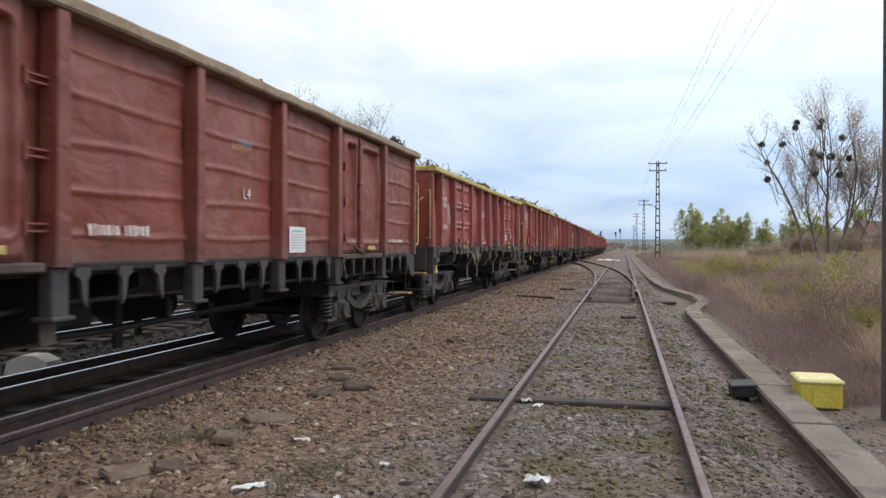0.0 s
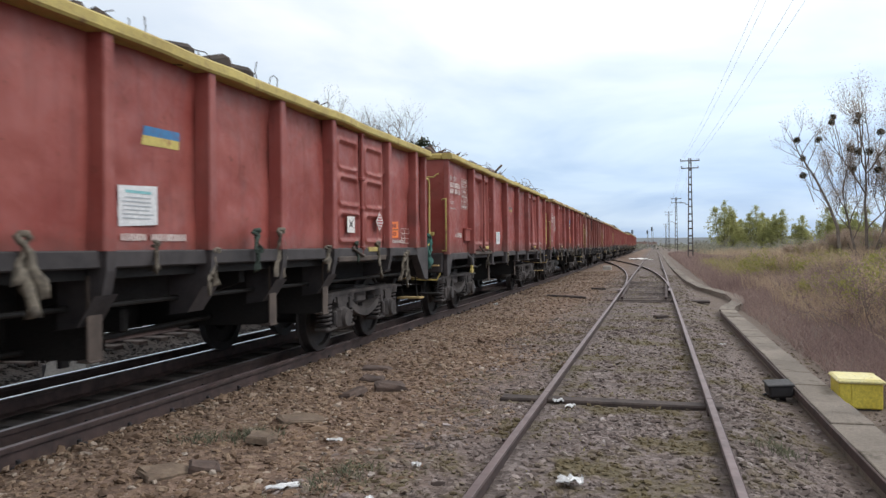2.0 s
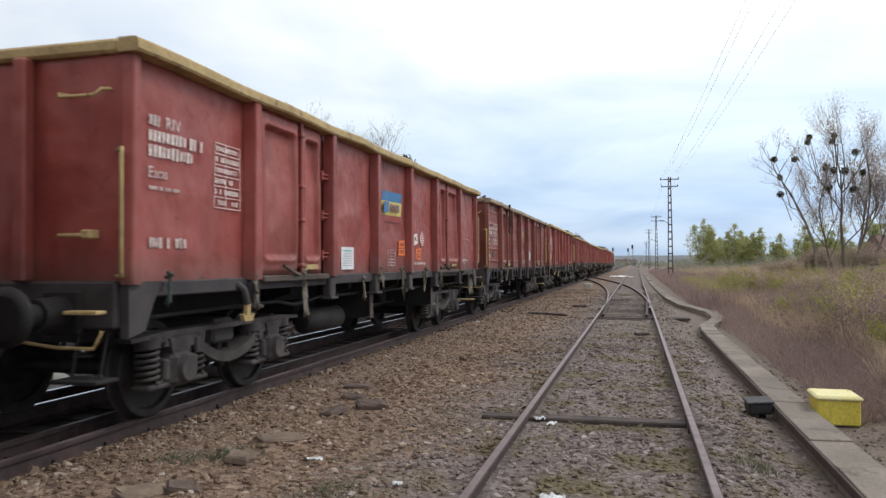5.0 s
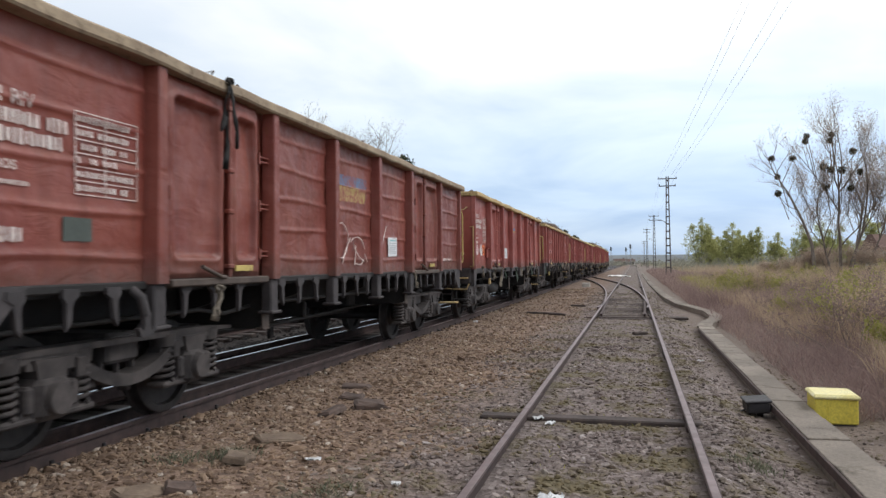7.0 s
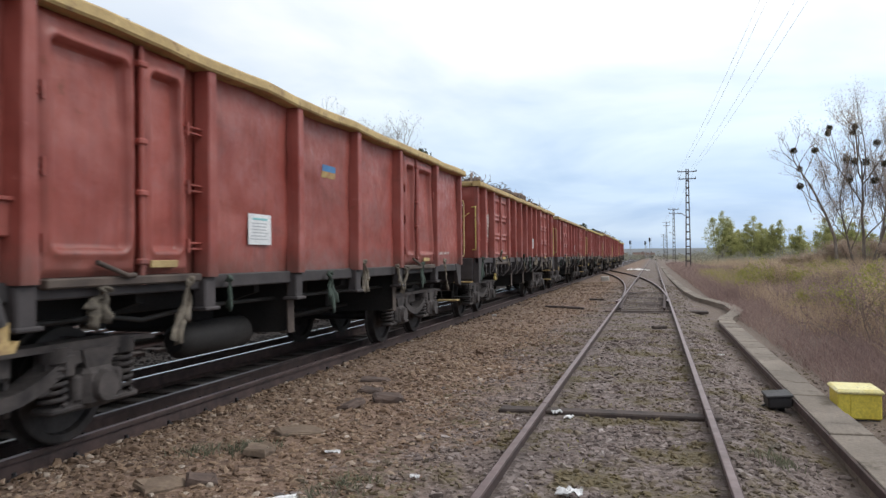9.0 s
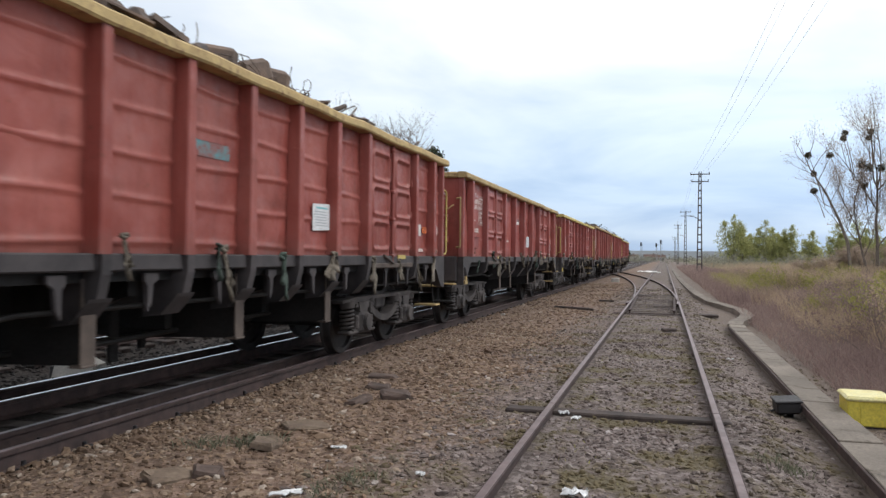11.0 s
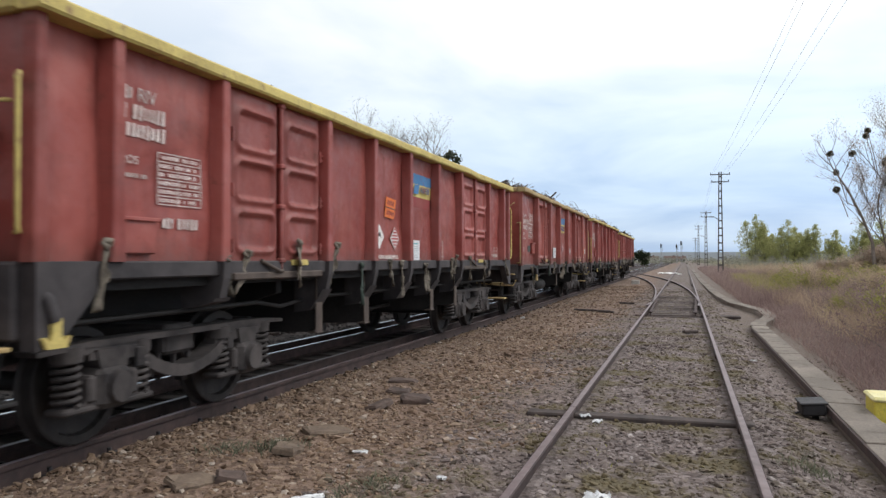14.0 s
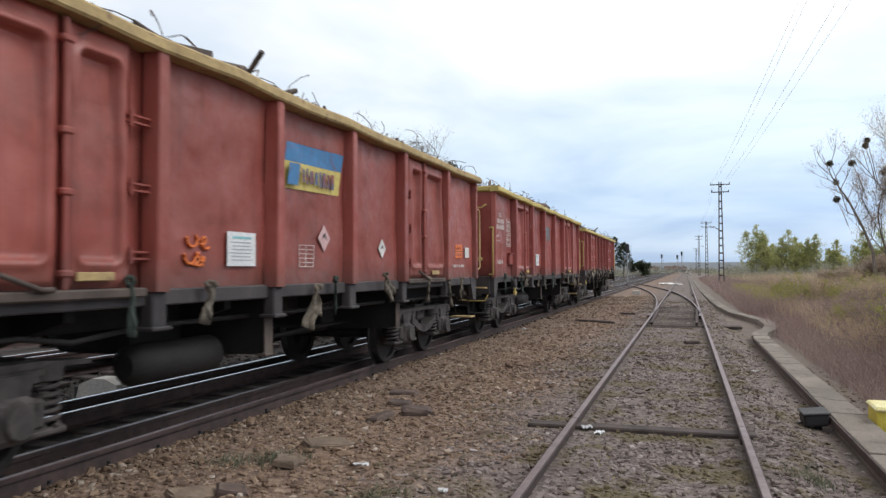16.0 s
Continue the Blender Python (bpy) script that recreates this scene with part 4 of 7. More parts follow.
def repaint(wagon, swaps):
    """Gives one wagon its own paints, on the meshes that it shares with its kind."""
    for o in wagon.children_recursive:
        if o.type == "MESH" and o.data.materials[0] in swaps:
            o.material_slots[0].link = "OBJECT"
            o.material_slots[0].material = swaps[o.data.materials[0]]


FRONTS = [0.47, 14.95, 29.58, 44.28, 58.90, 73.65, 88.29, 102.82, 117.61, 132.19, 146.82, 161.45]
KINDS = ("hooked", "pressed", "smooth", "smooth", "hooked", "smooth", "boarded", "pressed", "pressed", "smooth", "smooth", "pressed")
LABELS = {"smooth": "red-brown open freight wagon with dented smooth sides and yellow rim", "pressed": "red open freight wagon with narrow panels and embossed doors", "hooked": "worn brown-red open freight wagon with ribbed sides and rope hooks", "boarded": "bright red open freight wagon with ribbed panels and embossed doors"}
MODELS = {k: build_wagon(k) for k in ("smooth", "pressed", "hooked", "boarded")}
used, WAGONS = set(), []
for k, (kind, y0) in enumerate(zip(KINDS, FRONTS)):
    if kind in used:
        w = copy_thing(MODELS[kind], pose(TRACK_X, y0, RAIL))
    else:
        used.add(kind)
        w = MODELS[kind]
        w.matrix_basis = pose(TRACK_X, y0, RAIL)
    tagged(w, LABELS[kind], "freight wagon", "wagons of the passing train")
    WAGONS.append(w)
    MOVING.append((w, y0))
for o in WAGONS[2].children:
    # this one runs the other way round
    kind = o.name.split(".")[0]
    if kind == "cross_plate":
        o.matrix_basis = pose(0, -1.73, 0)
    elif kind == "air_tank":
        o.matrix_basis = pose(0, 3.25, 0)
# the dark railing of the brakeman's step, which one wagon alone has
part("end_railing", Shape().tube([(1.15, -0.10, 1.22), (1.15, -0.34, 1.30), (1.15, -0.34, 2.05), (1.05, -0.34, 2.16), (0.30, -0.34, 2.16), (0.20, -0.30, 2.05), (0.20, -0.10, 1.25)], 0.022, 7), BAND, WAGONS[5], "dark tubular end railing")
part("railing_bar", Shape().tube([(1.15, -0.34, 1.72), (0.20, -0.31, 1.72)], 0.016, 6), BAND, WAGONS[5])
repaint(WAGONS[3], {YELLOW: OCHRE})
repaint(WAGONS[5], {RED: RED_NEW, YELLOW: OCHRE})
repaint(WAGONS[7], {YELLOW: OCHRE})
repaint(WAGONS[9], {RED: RED_NEW, YELLOW: OCHRE})
for k, w in enumerate(WAGONS):
    n = 0
    for o in w.children_recursive:
        if o.name.split(".")[0] == "wheelset":
            WHEELS.append((o, o.matrix_basis.copy(), 0.7 * n + k))
            n += 1

# ---- loads of scrap ----
def scrap_shape(seed, fill, drop):
    """A heap of scrap iron that fills a wagon: an uneven mound with plates, bars, pipes and curled wire on it."""
    r = random.Random(seed)
    s = Shape()
    nx, ny = 12, 60

    def top(x, y):
        edge = min(1, (1.36 - abs(x)) / 0.5) * min(1, y / 0.8, (LONG - y) / 0.8)
        n = noise.noise(Vector((x * 1.3 + seed * 9, y * 0.5, seed))) + 0.5 * noise.noise(Vector((x * 4, y * 2.2 + seed, seed)))
        return TOP_Z - drop - 0.10 + max(0, edge) * (fill + 0.16 * n)
    pts = [(-1.36 + 2.72 * i / nx, 0.06 + (LONG - 0.12) * j / ny) for j in range(ny + 1) for i in range(nx + 1)]
    k = nx + 1
    s.add([(x, y, top(x, y)) for x, y in pts], [(j * k + i, j * k + i + 1, (j + 1) * k + i + 1, (j + 1) * k + i) for j in range(ny) for i in range(nx)])
    base = [(-1.36, 0.06, FLOOR_Z), (1.36, 0.06, FLOOR_Z), (1.36, LONG - 0.06, FLOOR_Z), (-1.36, LONG - 0.06, FLOOR_Z)]
    up = [(x, y, TOP_Z - drop - 0.12) for x, y, z in base]
    s.add(base + up, [(i, (i + 1) % 4, (i + 1) % 4 + 4, i + 4) for i in range(4)] + [(3, 2, 1, 0)])
    for i in range(230):
        x, y = r.uniform(-1.05, 1.02), r.uniform(0.4, LONG - 0.4)
        z = top(x, y)
        if i % (5 if fill > 0.1 else 11) == 0:
            # some lie up against the near rim
            x = r.uniform(0.9, 1.12)
            z = TOP_Z - drop + (0.16 if fill > 0.1 else 0.10) + 0.6 * fill * r.uniform(0.0, 0.9)
        turn = Euler((r.uniform(-0.7, 0.7), r.uniform(-0.7, 0.7), r.uniform(0, 6.3))).to_matrix().to_4x4()
        kind = r.random()
        if kind < 0.45:
            s.box((x, y, z + 0.02), (r.uniform(0.15, 0.6), r.uniform(0.1, 0.4), r.uniform(0.01, 0.06)), 0, turn)
        elif kind < 0.72:
            d = turn @ Vector((r.uniform(0.3, 0.9), 0, 0.10))
            s.tube([Vector((x, y, z)) - d * 0.4, Vector((x, y, z + 0.03)), Vector((x, y, z)) + d * 0.6], r.uniform(0.012, 0.04), 5)
        else:
            c, q = Vector((x, y, z)), []
            for t in range(9):
                q.append(c + turn @ Vector((0.18 * math.cos(t * 0.9) * (1 + t * 0.1), 0.14 * math.sin(t * 0.9), 0.025 * t - 0.06)))
            s.tube(q, 0.008, 4)
    if fill > 0.1:
        # a few heavy lumps against the rim
        for i in range(9 if fill < 0.3 else 4):
            y, size = 4.6 + 0.42 * i + r.uniform(-0.1, 0.1), r.uniform(0.22, 0.42)
            s.box((1.05, y, TOP_Z - drop + 0.16 + 0.25 * size), (size, size * r.uniform(0.9, 1.5), size * 0.7), 0.05, Euler((r.uniform(-0.4, 0.4), r.uniform(-0.5, 0.5), r.uniform(0, 3))).to_matrix().to_4x4())
        # tangles of thin wire and bent plates that stand over the near rim
        for i in range(150):
            y = r.uniform(0.2, LONG - 0.2)
            x = r.uniform(0.7, 1.3)
            z = TOP_Z - drop + r.uniform(0.13, 0.24) + 0.10 * max(0, noise.noise(Vector((y * 0.8, seed, 2))))
            turn = Euler((r.uniform(-1.2, 1.2), r.uniform(-1.2, 1.2), r.uniform(0, 6.3))).to_matrix().to_4x4()
            if i % 9 == 0:
                s.box((x - 0.1, y, z), (r.uniform(0.2, 0.5), r.uniform(0.25, 0.7), 0.02), 0, Euler((r.uniform(-0.35, 0.35), r.uniform(-0.4, 0.4), r.uniform(0, 6.3))).to_matrix().to_4x4())
            elif i % 9 == 4:
                c = Vector((x - 0.1, y, z))
                s.tube([c - Vector((0.1, r.uniform(-0.5, 0.5), 0.12)), c, c + Vector((0.1, r.uniform(-0.6, 0.6), r.uniform(0.02, 0.10)))], r.uniform(0.006, 0.016), 5)
            else:
                q, ra = [], r.uniform(0.05, 0.13)
                for t in range(12):
                    q.append(Vector((x, y, z)) + turn @ Vector((ra * math.cos(t * 0.8) * (1 + t * 0.08), ra * math.sin(t * 0.8) + 0.03 * t - 0.15, 0.012 * t)))
                s.tube(q, 0.006, 3)
    return s


LOAD_MESHES = {(n, d): scrap_shape(11 + 12 * n, (0.03, 0.32, 0.21)[n], d).mesh("scrap_load", SCRAP) for n in range(3) for d in (0.0, 0.15)}
LOAD_OF = (0, 2, 1, 0, 0, 0, 2, 0, 0, 1, 2, 1)
for k, y0 in enumerate(FRONTS):
    load = new("scrap_load", LOAD_MESHES[LOAD_OF[k], 0.15 if KINDS[k] == "pressed" else 0.0])
    load.matrix_basis = pose(TRACK_X, y0, RAIL)
    tagged(load, "heap of rusty scrap iron, plates and wire in an open wagon", "scrap metal", "scrap loads of the train", "stuff")
    MOVING.append((load, y0))


# ---- gravel ----
def icosahedron():
    p = (1 + 5 ** 0.5) / 2
    v = np.array([(-1, p, 0), (1, p, 0), (-1, -p, 0), (1, -p, 0), (0, -1, p), (0, 1, p), (0, -1, -p), (0, 1, -p), (p, 0, -1), (p, 0, 1), (-p, 0, -1), (-p, 0, 1)], float)
    v /= np.linalg.norm(v[0])
    f = np.array([(0, 11, 5), (0, 5, 1), (0, 1, 7), (0, 7, 10), (0, 10, 11), (1, 5, 9), (5, 11, 4), (11, 10, 2), (10, 7, 6), (7, 1, 8), (3, 9, 4), (3, 4, 2), (3, 2, 6), (3, 6, 8), (3, 8, 9), (4, 9, 5), (2, 4, 11), (6, 2, 10), (8, 6, 7), (9, 8, 1)])
    return v, f


def stone_material(name, stops, dust, mossy=False):
    m, nt, b = nodes_of(name)
    g = nt.nodes.new("ShaderNodeNewGeometry")
    col = ramp(nt, g.outputs["Random Per Island"], stops)
    grain = noise_node(nt, 60, 4, 0.6, g.outputs["Position"])
    patch = noise_node(nt, 0.9, 5, 0.6, g.outputs["Position"])
    col = mix(nt, 0.7, col, ramp(nt, grain, [(0.3, (0.6, 0.6, 0.6)), (0.7, (1.2, 1.2, 1.2))]), "MULTIPLY")
    col = mix(nt, grey(nt, patch, 0.3, 0.7, 0.15, 0.6), col, dust)
    earth = noise_node(nt, 0.6, 6, 0.7, g.outputs["Position"], 0.5)
    col = mix(nt, 1.0, col, ramp(nt, earth, [(0.34, (0.62, 0.58, 0.57)), (0.52, (0.95, 0.95, 0.95)), (0.68, (1.15, 1.15, 1.16))]), "MULTIPLY")
    green = noise_node(nt, 1.3, 6, 0.65, g.outputs["Position"])
    if mossy:
        col = mix(nt, grey(nt, green, 0.47, 0.58, 0, 0.78), col, (0.108, 0.085, 0.033))
    link(nt, col, b.inputs["Base Color"])
    b.inputs["Roughness"].default_value = 0.92
    bump(nt, b, grain, 0.4, 0.006)
    return m


TAN_STONE = stone_material("tan_ballast_stone", [(0.0, (0.058, 0.038, 0.029)), (0.30, (0.140, 0.093, 0.062)), (0.65, (0.250, 0.174, 0.118)), (0.90, (0.36, 0.285, 0.215)), (1.0, (0.52, 0.47, 0.41))], (0.194, 0.124, 0.080))
GREY_STONE = stone_material("grey_ballast_stone", [(0.0, (0.052, 0.041, 0.040)), (0.4, (0.163, 0.129, 0.122)), (0.75, (0.27, 0.222, 0.208)), (0.95, (0.37, 0.32, 0.30)), (1.0, (0.50, 0.46, 0.45))], (0.172, 0.136, 0.122), True)


def scatter_stones(name, label, material, areas, keep=None):
    """One body of loose stones. areas: x0, x1, y0, y1, stones a square metre, least and largest size."""
    v, f = icosahedron()
    vs, fs, n = [], [], 0
    for x0, x1, y0, y1, dense, small, large in areas:
        m = int((x1 - x0) * (y1 - y0) * dense)
        x, y = rng.uniform(x0, x1, m), rng.uniform(y0, y1, m)
        if keep is not None:
            ok = keep(x, y)
            x, y = x[ok], y[ok]
            m = len(x)
        size = small + (large - small) * rng.random(m) ** 2.2
        scale = np.stack([size * rng.uniform(0.7, 1.5, m), size * rng.uniform(0.5, 1.0, m), size * rng.uniform(0.3, 0.7, m)], -1) / 2
        shape = v[None] * (1 + rng.uniform(-0.38, 0.38, (m, 12, 1))) * scale[:, None]
        a, t = rng.uniform(0, 6.3, m), rng.uniform(-0.45, 0.45, m)
        ca, sa, ct, st = np.cos(a)[:, None], np.sin(a)[:, None], np.cos(t)[:, None], np.sin(t)[:, None]
        px, py, pz = shape[..., 0], shape[..., 1], shape[..., 2]
        px, pz = px * ct - pz * st, px * st + pz * ct
        px, py = px * ca - py * sa, px * sa + py * ca
        z = ground_z(x, y) + size * rng.uniform(-0.12, 0.16, m)
        vs.append(np.stack([px + x[:, None], py + y[:, None], pz + z[:, None]], -1).reshape(-1, 3))
        fs.append((f[None] + (np.arange(m) * 12)[:, None, None] + n).reshape(-1, 3))
        n += m * 12
    ob = new(name, raw_mesh(name, np.concatenate(vs), np.concatenate(fs), material))
    return tagged(ob, label, "gravel", kind="stuff")


def clear_of_rails(x, y):
    ok = np.ones(len(x), bool)
    for r in (*SIDING, *MAIN, *PASSING):
        ok &= np.abs(x - r) > 0.075
    return ok & ~((x > 1.38) & (x < 1.8))


def blend_edge(x, y):
    """Tan stones thin out towards the siding."""
    return clear_of_rails(x, y) & trodden(x, y) & (rng.random(len(x)) < 1 - ramp_between(x + 0.3 * np.sin(y * 1.7), -2.5, -1.15))


def trodden(x, y):
    """Bare earthy places where few stones lie."""
    return rng.random(len(x)) < 0.35 + 0.65 * (0.5 + 0.5 * np.sin(x * 2.1 + 1.5 * np.sin(y * 0.9)) * np.sin(y * 1.1 + x))


def grey_edge(x, y):
    bare = 0.5 + 0.5 * np.sin(x * 3.1 + y * 0.9) * np.sin(y * 1.7 - x * 2)
    return clear_of_rails(x, y) & (rng.random(len(x)) < ramp_between(x + 0.3 * np.sin(y * 1.7), -2.7, -1.5)) & (rng.random(len(x)) < 0.45 + 0.55 * bare)


scatter_stones("tan_gravel", "loose tan and brown ballast stones between the tracks", TAN_STONE, [(-4.46, -1.0, 2.6, 8, 1200, 0.012, 0.066), (-4.46, -1.2, 2.6, 12, 28, 0.07, 0.12), (-4.46, -1.0, 8, 16, 620, 0.016, 0.072), (-4.46, -1.2, 16, 45, 130, 0.035, 0.10), ], blend_edge)
# stones whose near-black colour carries the shade behind the wagons
SHADED_STONE = stone_material("oily_ballast_stone", [(0.0, (0.006, 0.006, 0.006)), (0.6, (0.016, 0.014, 0.013)), (1.0, (0.034, 0.030, 0.028))], (0.013, 0.011, 0.011))
scatter_stones("far_gravel", "ballast stones beyond the main track, shade put into their black colour", SHADED_STONE, [(-9.0, -7.2, 3, 28, 150, 0.04, 0.10)])
scatter_stones("grey_gravel", "grey-brown crushed stone round the siding rails", GREY_STONE, [(-2.4, 1.40, 2.6, 8, 900, 0.013, 0.072), (-2.4, 1.40, 8, 16, 480, 0.017, 0.076), (-2.0, 1.40, 16, 40, 110, 0.03, 0.08), (1.78, 2.3, 3, 14, 220, 0.02, 0.07)], grey_edge)

# flat broken slabs and larger stones that lie between the tracks
DUSTSTONE = surface("dusty_tan_slab", (0.20, 0.150, 0.110), (0.12, 0.085, 0.062), 7.0, 0.95, 0, 0.7, 0.012)


def broken_slab(seed, sx, sy, sz):
    r = random.Random(seed)
    o = [(sx / 2 * u * r.uniform(0.75, 1.08), sy / 2 * v * r.uniform(0.75, 1.08)) for u, v in ((-1, -1), (0.1, -1.05), (1, -0.9), (1.05, 0.3), (0.8, 1), (-0.3, 1.05), (-1, 0.8))]
    n = len(o)
    s = Shape()
    # broken edges: twice the corners, each knocked in or out
    o = [q for i, (x, y) in enumerate(o) for q in ((x, y), ((x + o[(i + 1) % n][0]) / 2 * r.uniform(0.86, 1.08), (y + o[(i + 1) % n][1]) / 2 * r.uniform(0.86, 1.08)))]
    n = len(o)
    low = [(x, y, 0) for x, y in o]
    mid = [(x * r.uniform(0.97, 1.05), y * r.uniform(0.97, 1.05), sz * r.uniform(0.45, 0.7)) for x, y in o]
    top = [(x * r.uniform(0.80, 0.93), y * r.uniform(0.80, 0.93), sz * r.uniform(0.75, 1.15)) for x, y in o]
    s.add(low + mid + top, [tuple(reversed(range(n))), tuple(range(2 * n, 3 * n))] + [(k * n + i, k * n + (i + 1) % n, (k + 1) * n + (i + 1) % n, (k + 1) * n + i) for k in range(2) for i in range(n)])
    return s


for i, (x, y, sx, sy, sz, tilt, turn) in enumerate([(-2.72, 7.55, 0.36, 0.20, 0.075, 6, 20), (-2.98, 7.12, 0.32, 0.26, 0.06, -8, 70), (-3.12, 8.05, 0.30, 0.18, 0.05, 5, 10), (-3.36, 8.85, 0.38, 0.16, 0.04, 4, 15), (-2.99, 4.51, 0.24, 0.15, 0.06, 8, 30), (-3.20, 4.34, 0.36, 0.22, 0.045, 5, 60), (-3.02, 5.35, 0.34, 0.22, 0.06, 5, 100), (-3.02, 6.05, 0.40, 0.24, 0.035, 4, 40)]):
    ob = new("stone_slab", broken_slab(i + 3, sx, sy, sz).mesh("stone_slab", DUSTSTONE if i in (5, 6, 7) else SLATE))
    ob.matrix_basis = pose(x, y, float(ground_z(x, y)) + 0.004, tilt * 1.8, tilt, turn)
    tagged(ob, "flat dark broken slab lying on the gravel", "stone", "broken slabs on the gravel")

# scraps of timber lying on the ballast further on
for x, y, ln, turn in ((-2.6, 22.4, 1.05, 4), (-2.2, 22.1, 0.5, -12), (-1.9, 26.5, 0.5, 10), (0.1, 16.2, 0.35, 40)):
    ob = new("timber_scrap", Shape().box((0, 0, 0.03), (ln, 0.10, 0.06), 0.012).mesh("timber_scrap", WOOD))
    ob.matrix_basis = pose(x, y, float(ground_z(x, y)) + 0.012, 0, 2, turn)
    tagged(ob, "dark splintered piece of timber on the gravel", "wood scrap", "timber scraps on the gravel")

# crumpled litter
def crumpled(seed, sx, sy, sz):
    r = random.Random(seed)
    s = Shape()
    n, m = 7, 6
    pts = [((i / n - 0.5) * sx * r.uniform(0.8, 1.1), (j / m - 0.5) * sy * r.uniform(0.8, 1.1), sz * r.uniform(0.05, 1)) for j in range(m + 1) for i in range(n + 1)]
    k = n + 1
    fs = [(j * k + i, j * k + i + 1, (j + 1) * k + i + 1, (j + 1) * k + i) for j in range(m) for i in range(n)]
    s.add(pts, fs)
    return s.add([(x, y, z - 0.006) for x, y, z in pts], [tuple(reversed(q)) for q in fs])


for i, (x, y, sx, sy, sz) in enumerate([(-0.53, 4.82, 0.17, 0.13, 0.05), (-0.92, 7.30, 0.10, 0.07, 0.03), (-0.78, 7.12, 0.12, 0.07, 0.02), (0.92, 6.5, 0.14, 0.10, 0.04), (-1.60, 4.95, 0.07, 0.05, 0.02), (-2.44, 5.45, 0.12, 0.05, 0.02), (-2.28, 4.30, 0.22, 0.07, 0.02), (-3.94, 18.9, 0.12, 0.10, 0.05), (-1.65, 4.18, 0.10, 0.05, 0.02), (1.0, 12.6, 0.1, 0.06, 0.02)]):
    ob = new("litter", crumpled(i, sx, sy, sz).mesh("litter", PAPER if i != 3 else CONCRETE))
    ob.matrix_basis = pose(x, y, float(ground_z(x, y)) + 0.025, 0, 0, 37 * i)
    tagged(ob, "crumpled piece of whitish litter on the gravel", "litter", "litter on the gravel")


# ---- cable trough and yard boxes ----
def trough_line(y):
    """The middle of the concrete cable trough at a distance y."""
    pts = [(-4, 1.585), (18.0, 1.60), (19.5, 1.66), (21.2, 2.05), (22.5, 2.22), (24.5, 2.22), (26.5, 1.98), (28.8, 1.62), (33, 1.42), (38.8, 1.30), (58, 1.12), (95, 1.10), (140, 1.1)]
    ya, xa = zip(*pts)
    return float(np.interp(y, ya, xa))


trough = new("cable_trough")
tagged(trough, "weathered concrete cable trough with loose cover slabs", "cable trough", kind="structure")
slab_mesh = Shape().box((0, 0, 0), (0.34, 0.599, 0.055), 0.006).mesh("cover_slab", CONCRETE)
y = -1.5
while y < 110:
    step = 0.90 if y < 60 else 2.4
    x, x2 = trough_line(y), trough_line(y + 0.5)
    ob = part("cover_slab", slab_mesh, CONCRETE, trough, at=pose(x, y, max(0.025, float(ground_z(x, y)) + 0.05) + rng.uniform(-0.006, 0.006), rng.uniform(-0.7, 0.7), rng.uniform(-1, 1), -math.degrees(math.atan2(x2 - x, 0.5))) @ Matrix.Diagonal((1, step / 0.60, 1, 1)))
    y += step
for a, b in ((-2, 18.2), (18.2, 22.6), (22.6, 29), (29, 60), (60, 110)):
    n = max(2, int((b - a) / 1.2))
    for side in (-1, 1):
        s = Shape()
        pts = []
        for i in range(n + 1):
            yy = a + (b - a) * i / n
            x = trough_line(yy) + side * 0.135
            pts.extend([(x - 0.025, yy, -0.25), (x + 0.025, yy, -0.25), (x + 0.025, yy, -0.004), (x - 0.025, yy, -0.004)])
        fs = [(i * 4 + k, (i + 1) * 4 + k, (i + 1) * 4 + (k + 1) % 4, i * 4 + (k + 1) % 4) for i in range(n) for k in range(4)] + [(0, 1, 2, 3), (n * 4 + 3, n * 4 + 2, n * 4 + 1, n * 4)]
        part("trough_wall", s.add(pts, [tuple(reversed(q)) for q in fs]), CONCRETE, trough)
part("edge_angle", Shape().box((1.405, 8.0, 0.012), (0.022, 20.0, 0.075), 0.004), RUST, trough, "rusty steel edge strip")

yellow_box = new("junction_box")
tagged(yellow_box, "yellow painted steel junction box with overhanging lid beside the trough", "junction box")
yellow_box.matrix_basis = pose(1.99, 8.66, -0.115, 0, 0, -2)
part("body", Shape().box((0, 0, 0.15), (0.40, 0.47, 0.26), 0.012), BOXYELLOW, yellow_box)
part("lid", Shape().box((0, -0.005, 0.293), (0.44, 0.52, 0.04), 0.014).box((0, 0, 0.313), (0.40, 0.47, 0.012), 0.004), LIDYELLOW, yellow_box, "pale yellow worn lid")
part("hinge_strip", Shape().box((-0.08, -0.238, 0.15), (0.015, 0.012, 0.25), 0.003), BOXYELLOW, yellow_box)
part("foot", Shape().box((0.0, -0.01, 0.005), (0.36, 0.42, 0.055), 0.006), BLACKBOX, yellow_box, "dark base frame")

black_box = new("track_connection_box")
tagged(black_box, "small black cast-iron connection box on a stub between rail and trough", "connection box")
black_box.matrix_basis = pose(1.265, 8.70, -0.125, 3, -4, 4)
part("housing", Shape().box((0, 0, 0.15), (0.24, 0.26, 0.13), 0.02).box((0, 0, 0.215), (0.27, 0.29, 0.025), 0.008), BLACKBOX, black_box)
part("stub", Shape().tube([(0.03, 0, -0.08), (0.03, 0, 0.11)], 0.035, 8), BLACKBOX, black_box)
part("cable", Shape().tube([(-0.10, 0, 0.12), (-0.22, 0.02, 0.06), (-0.40, 0.0, 0.08), (-0.66, -0.02, 0.10)], 0.013, 6), BLACKBOX, black_box)

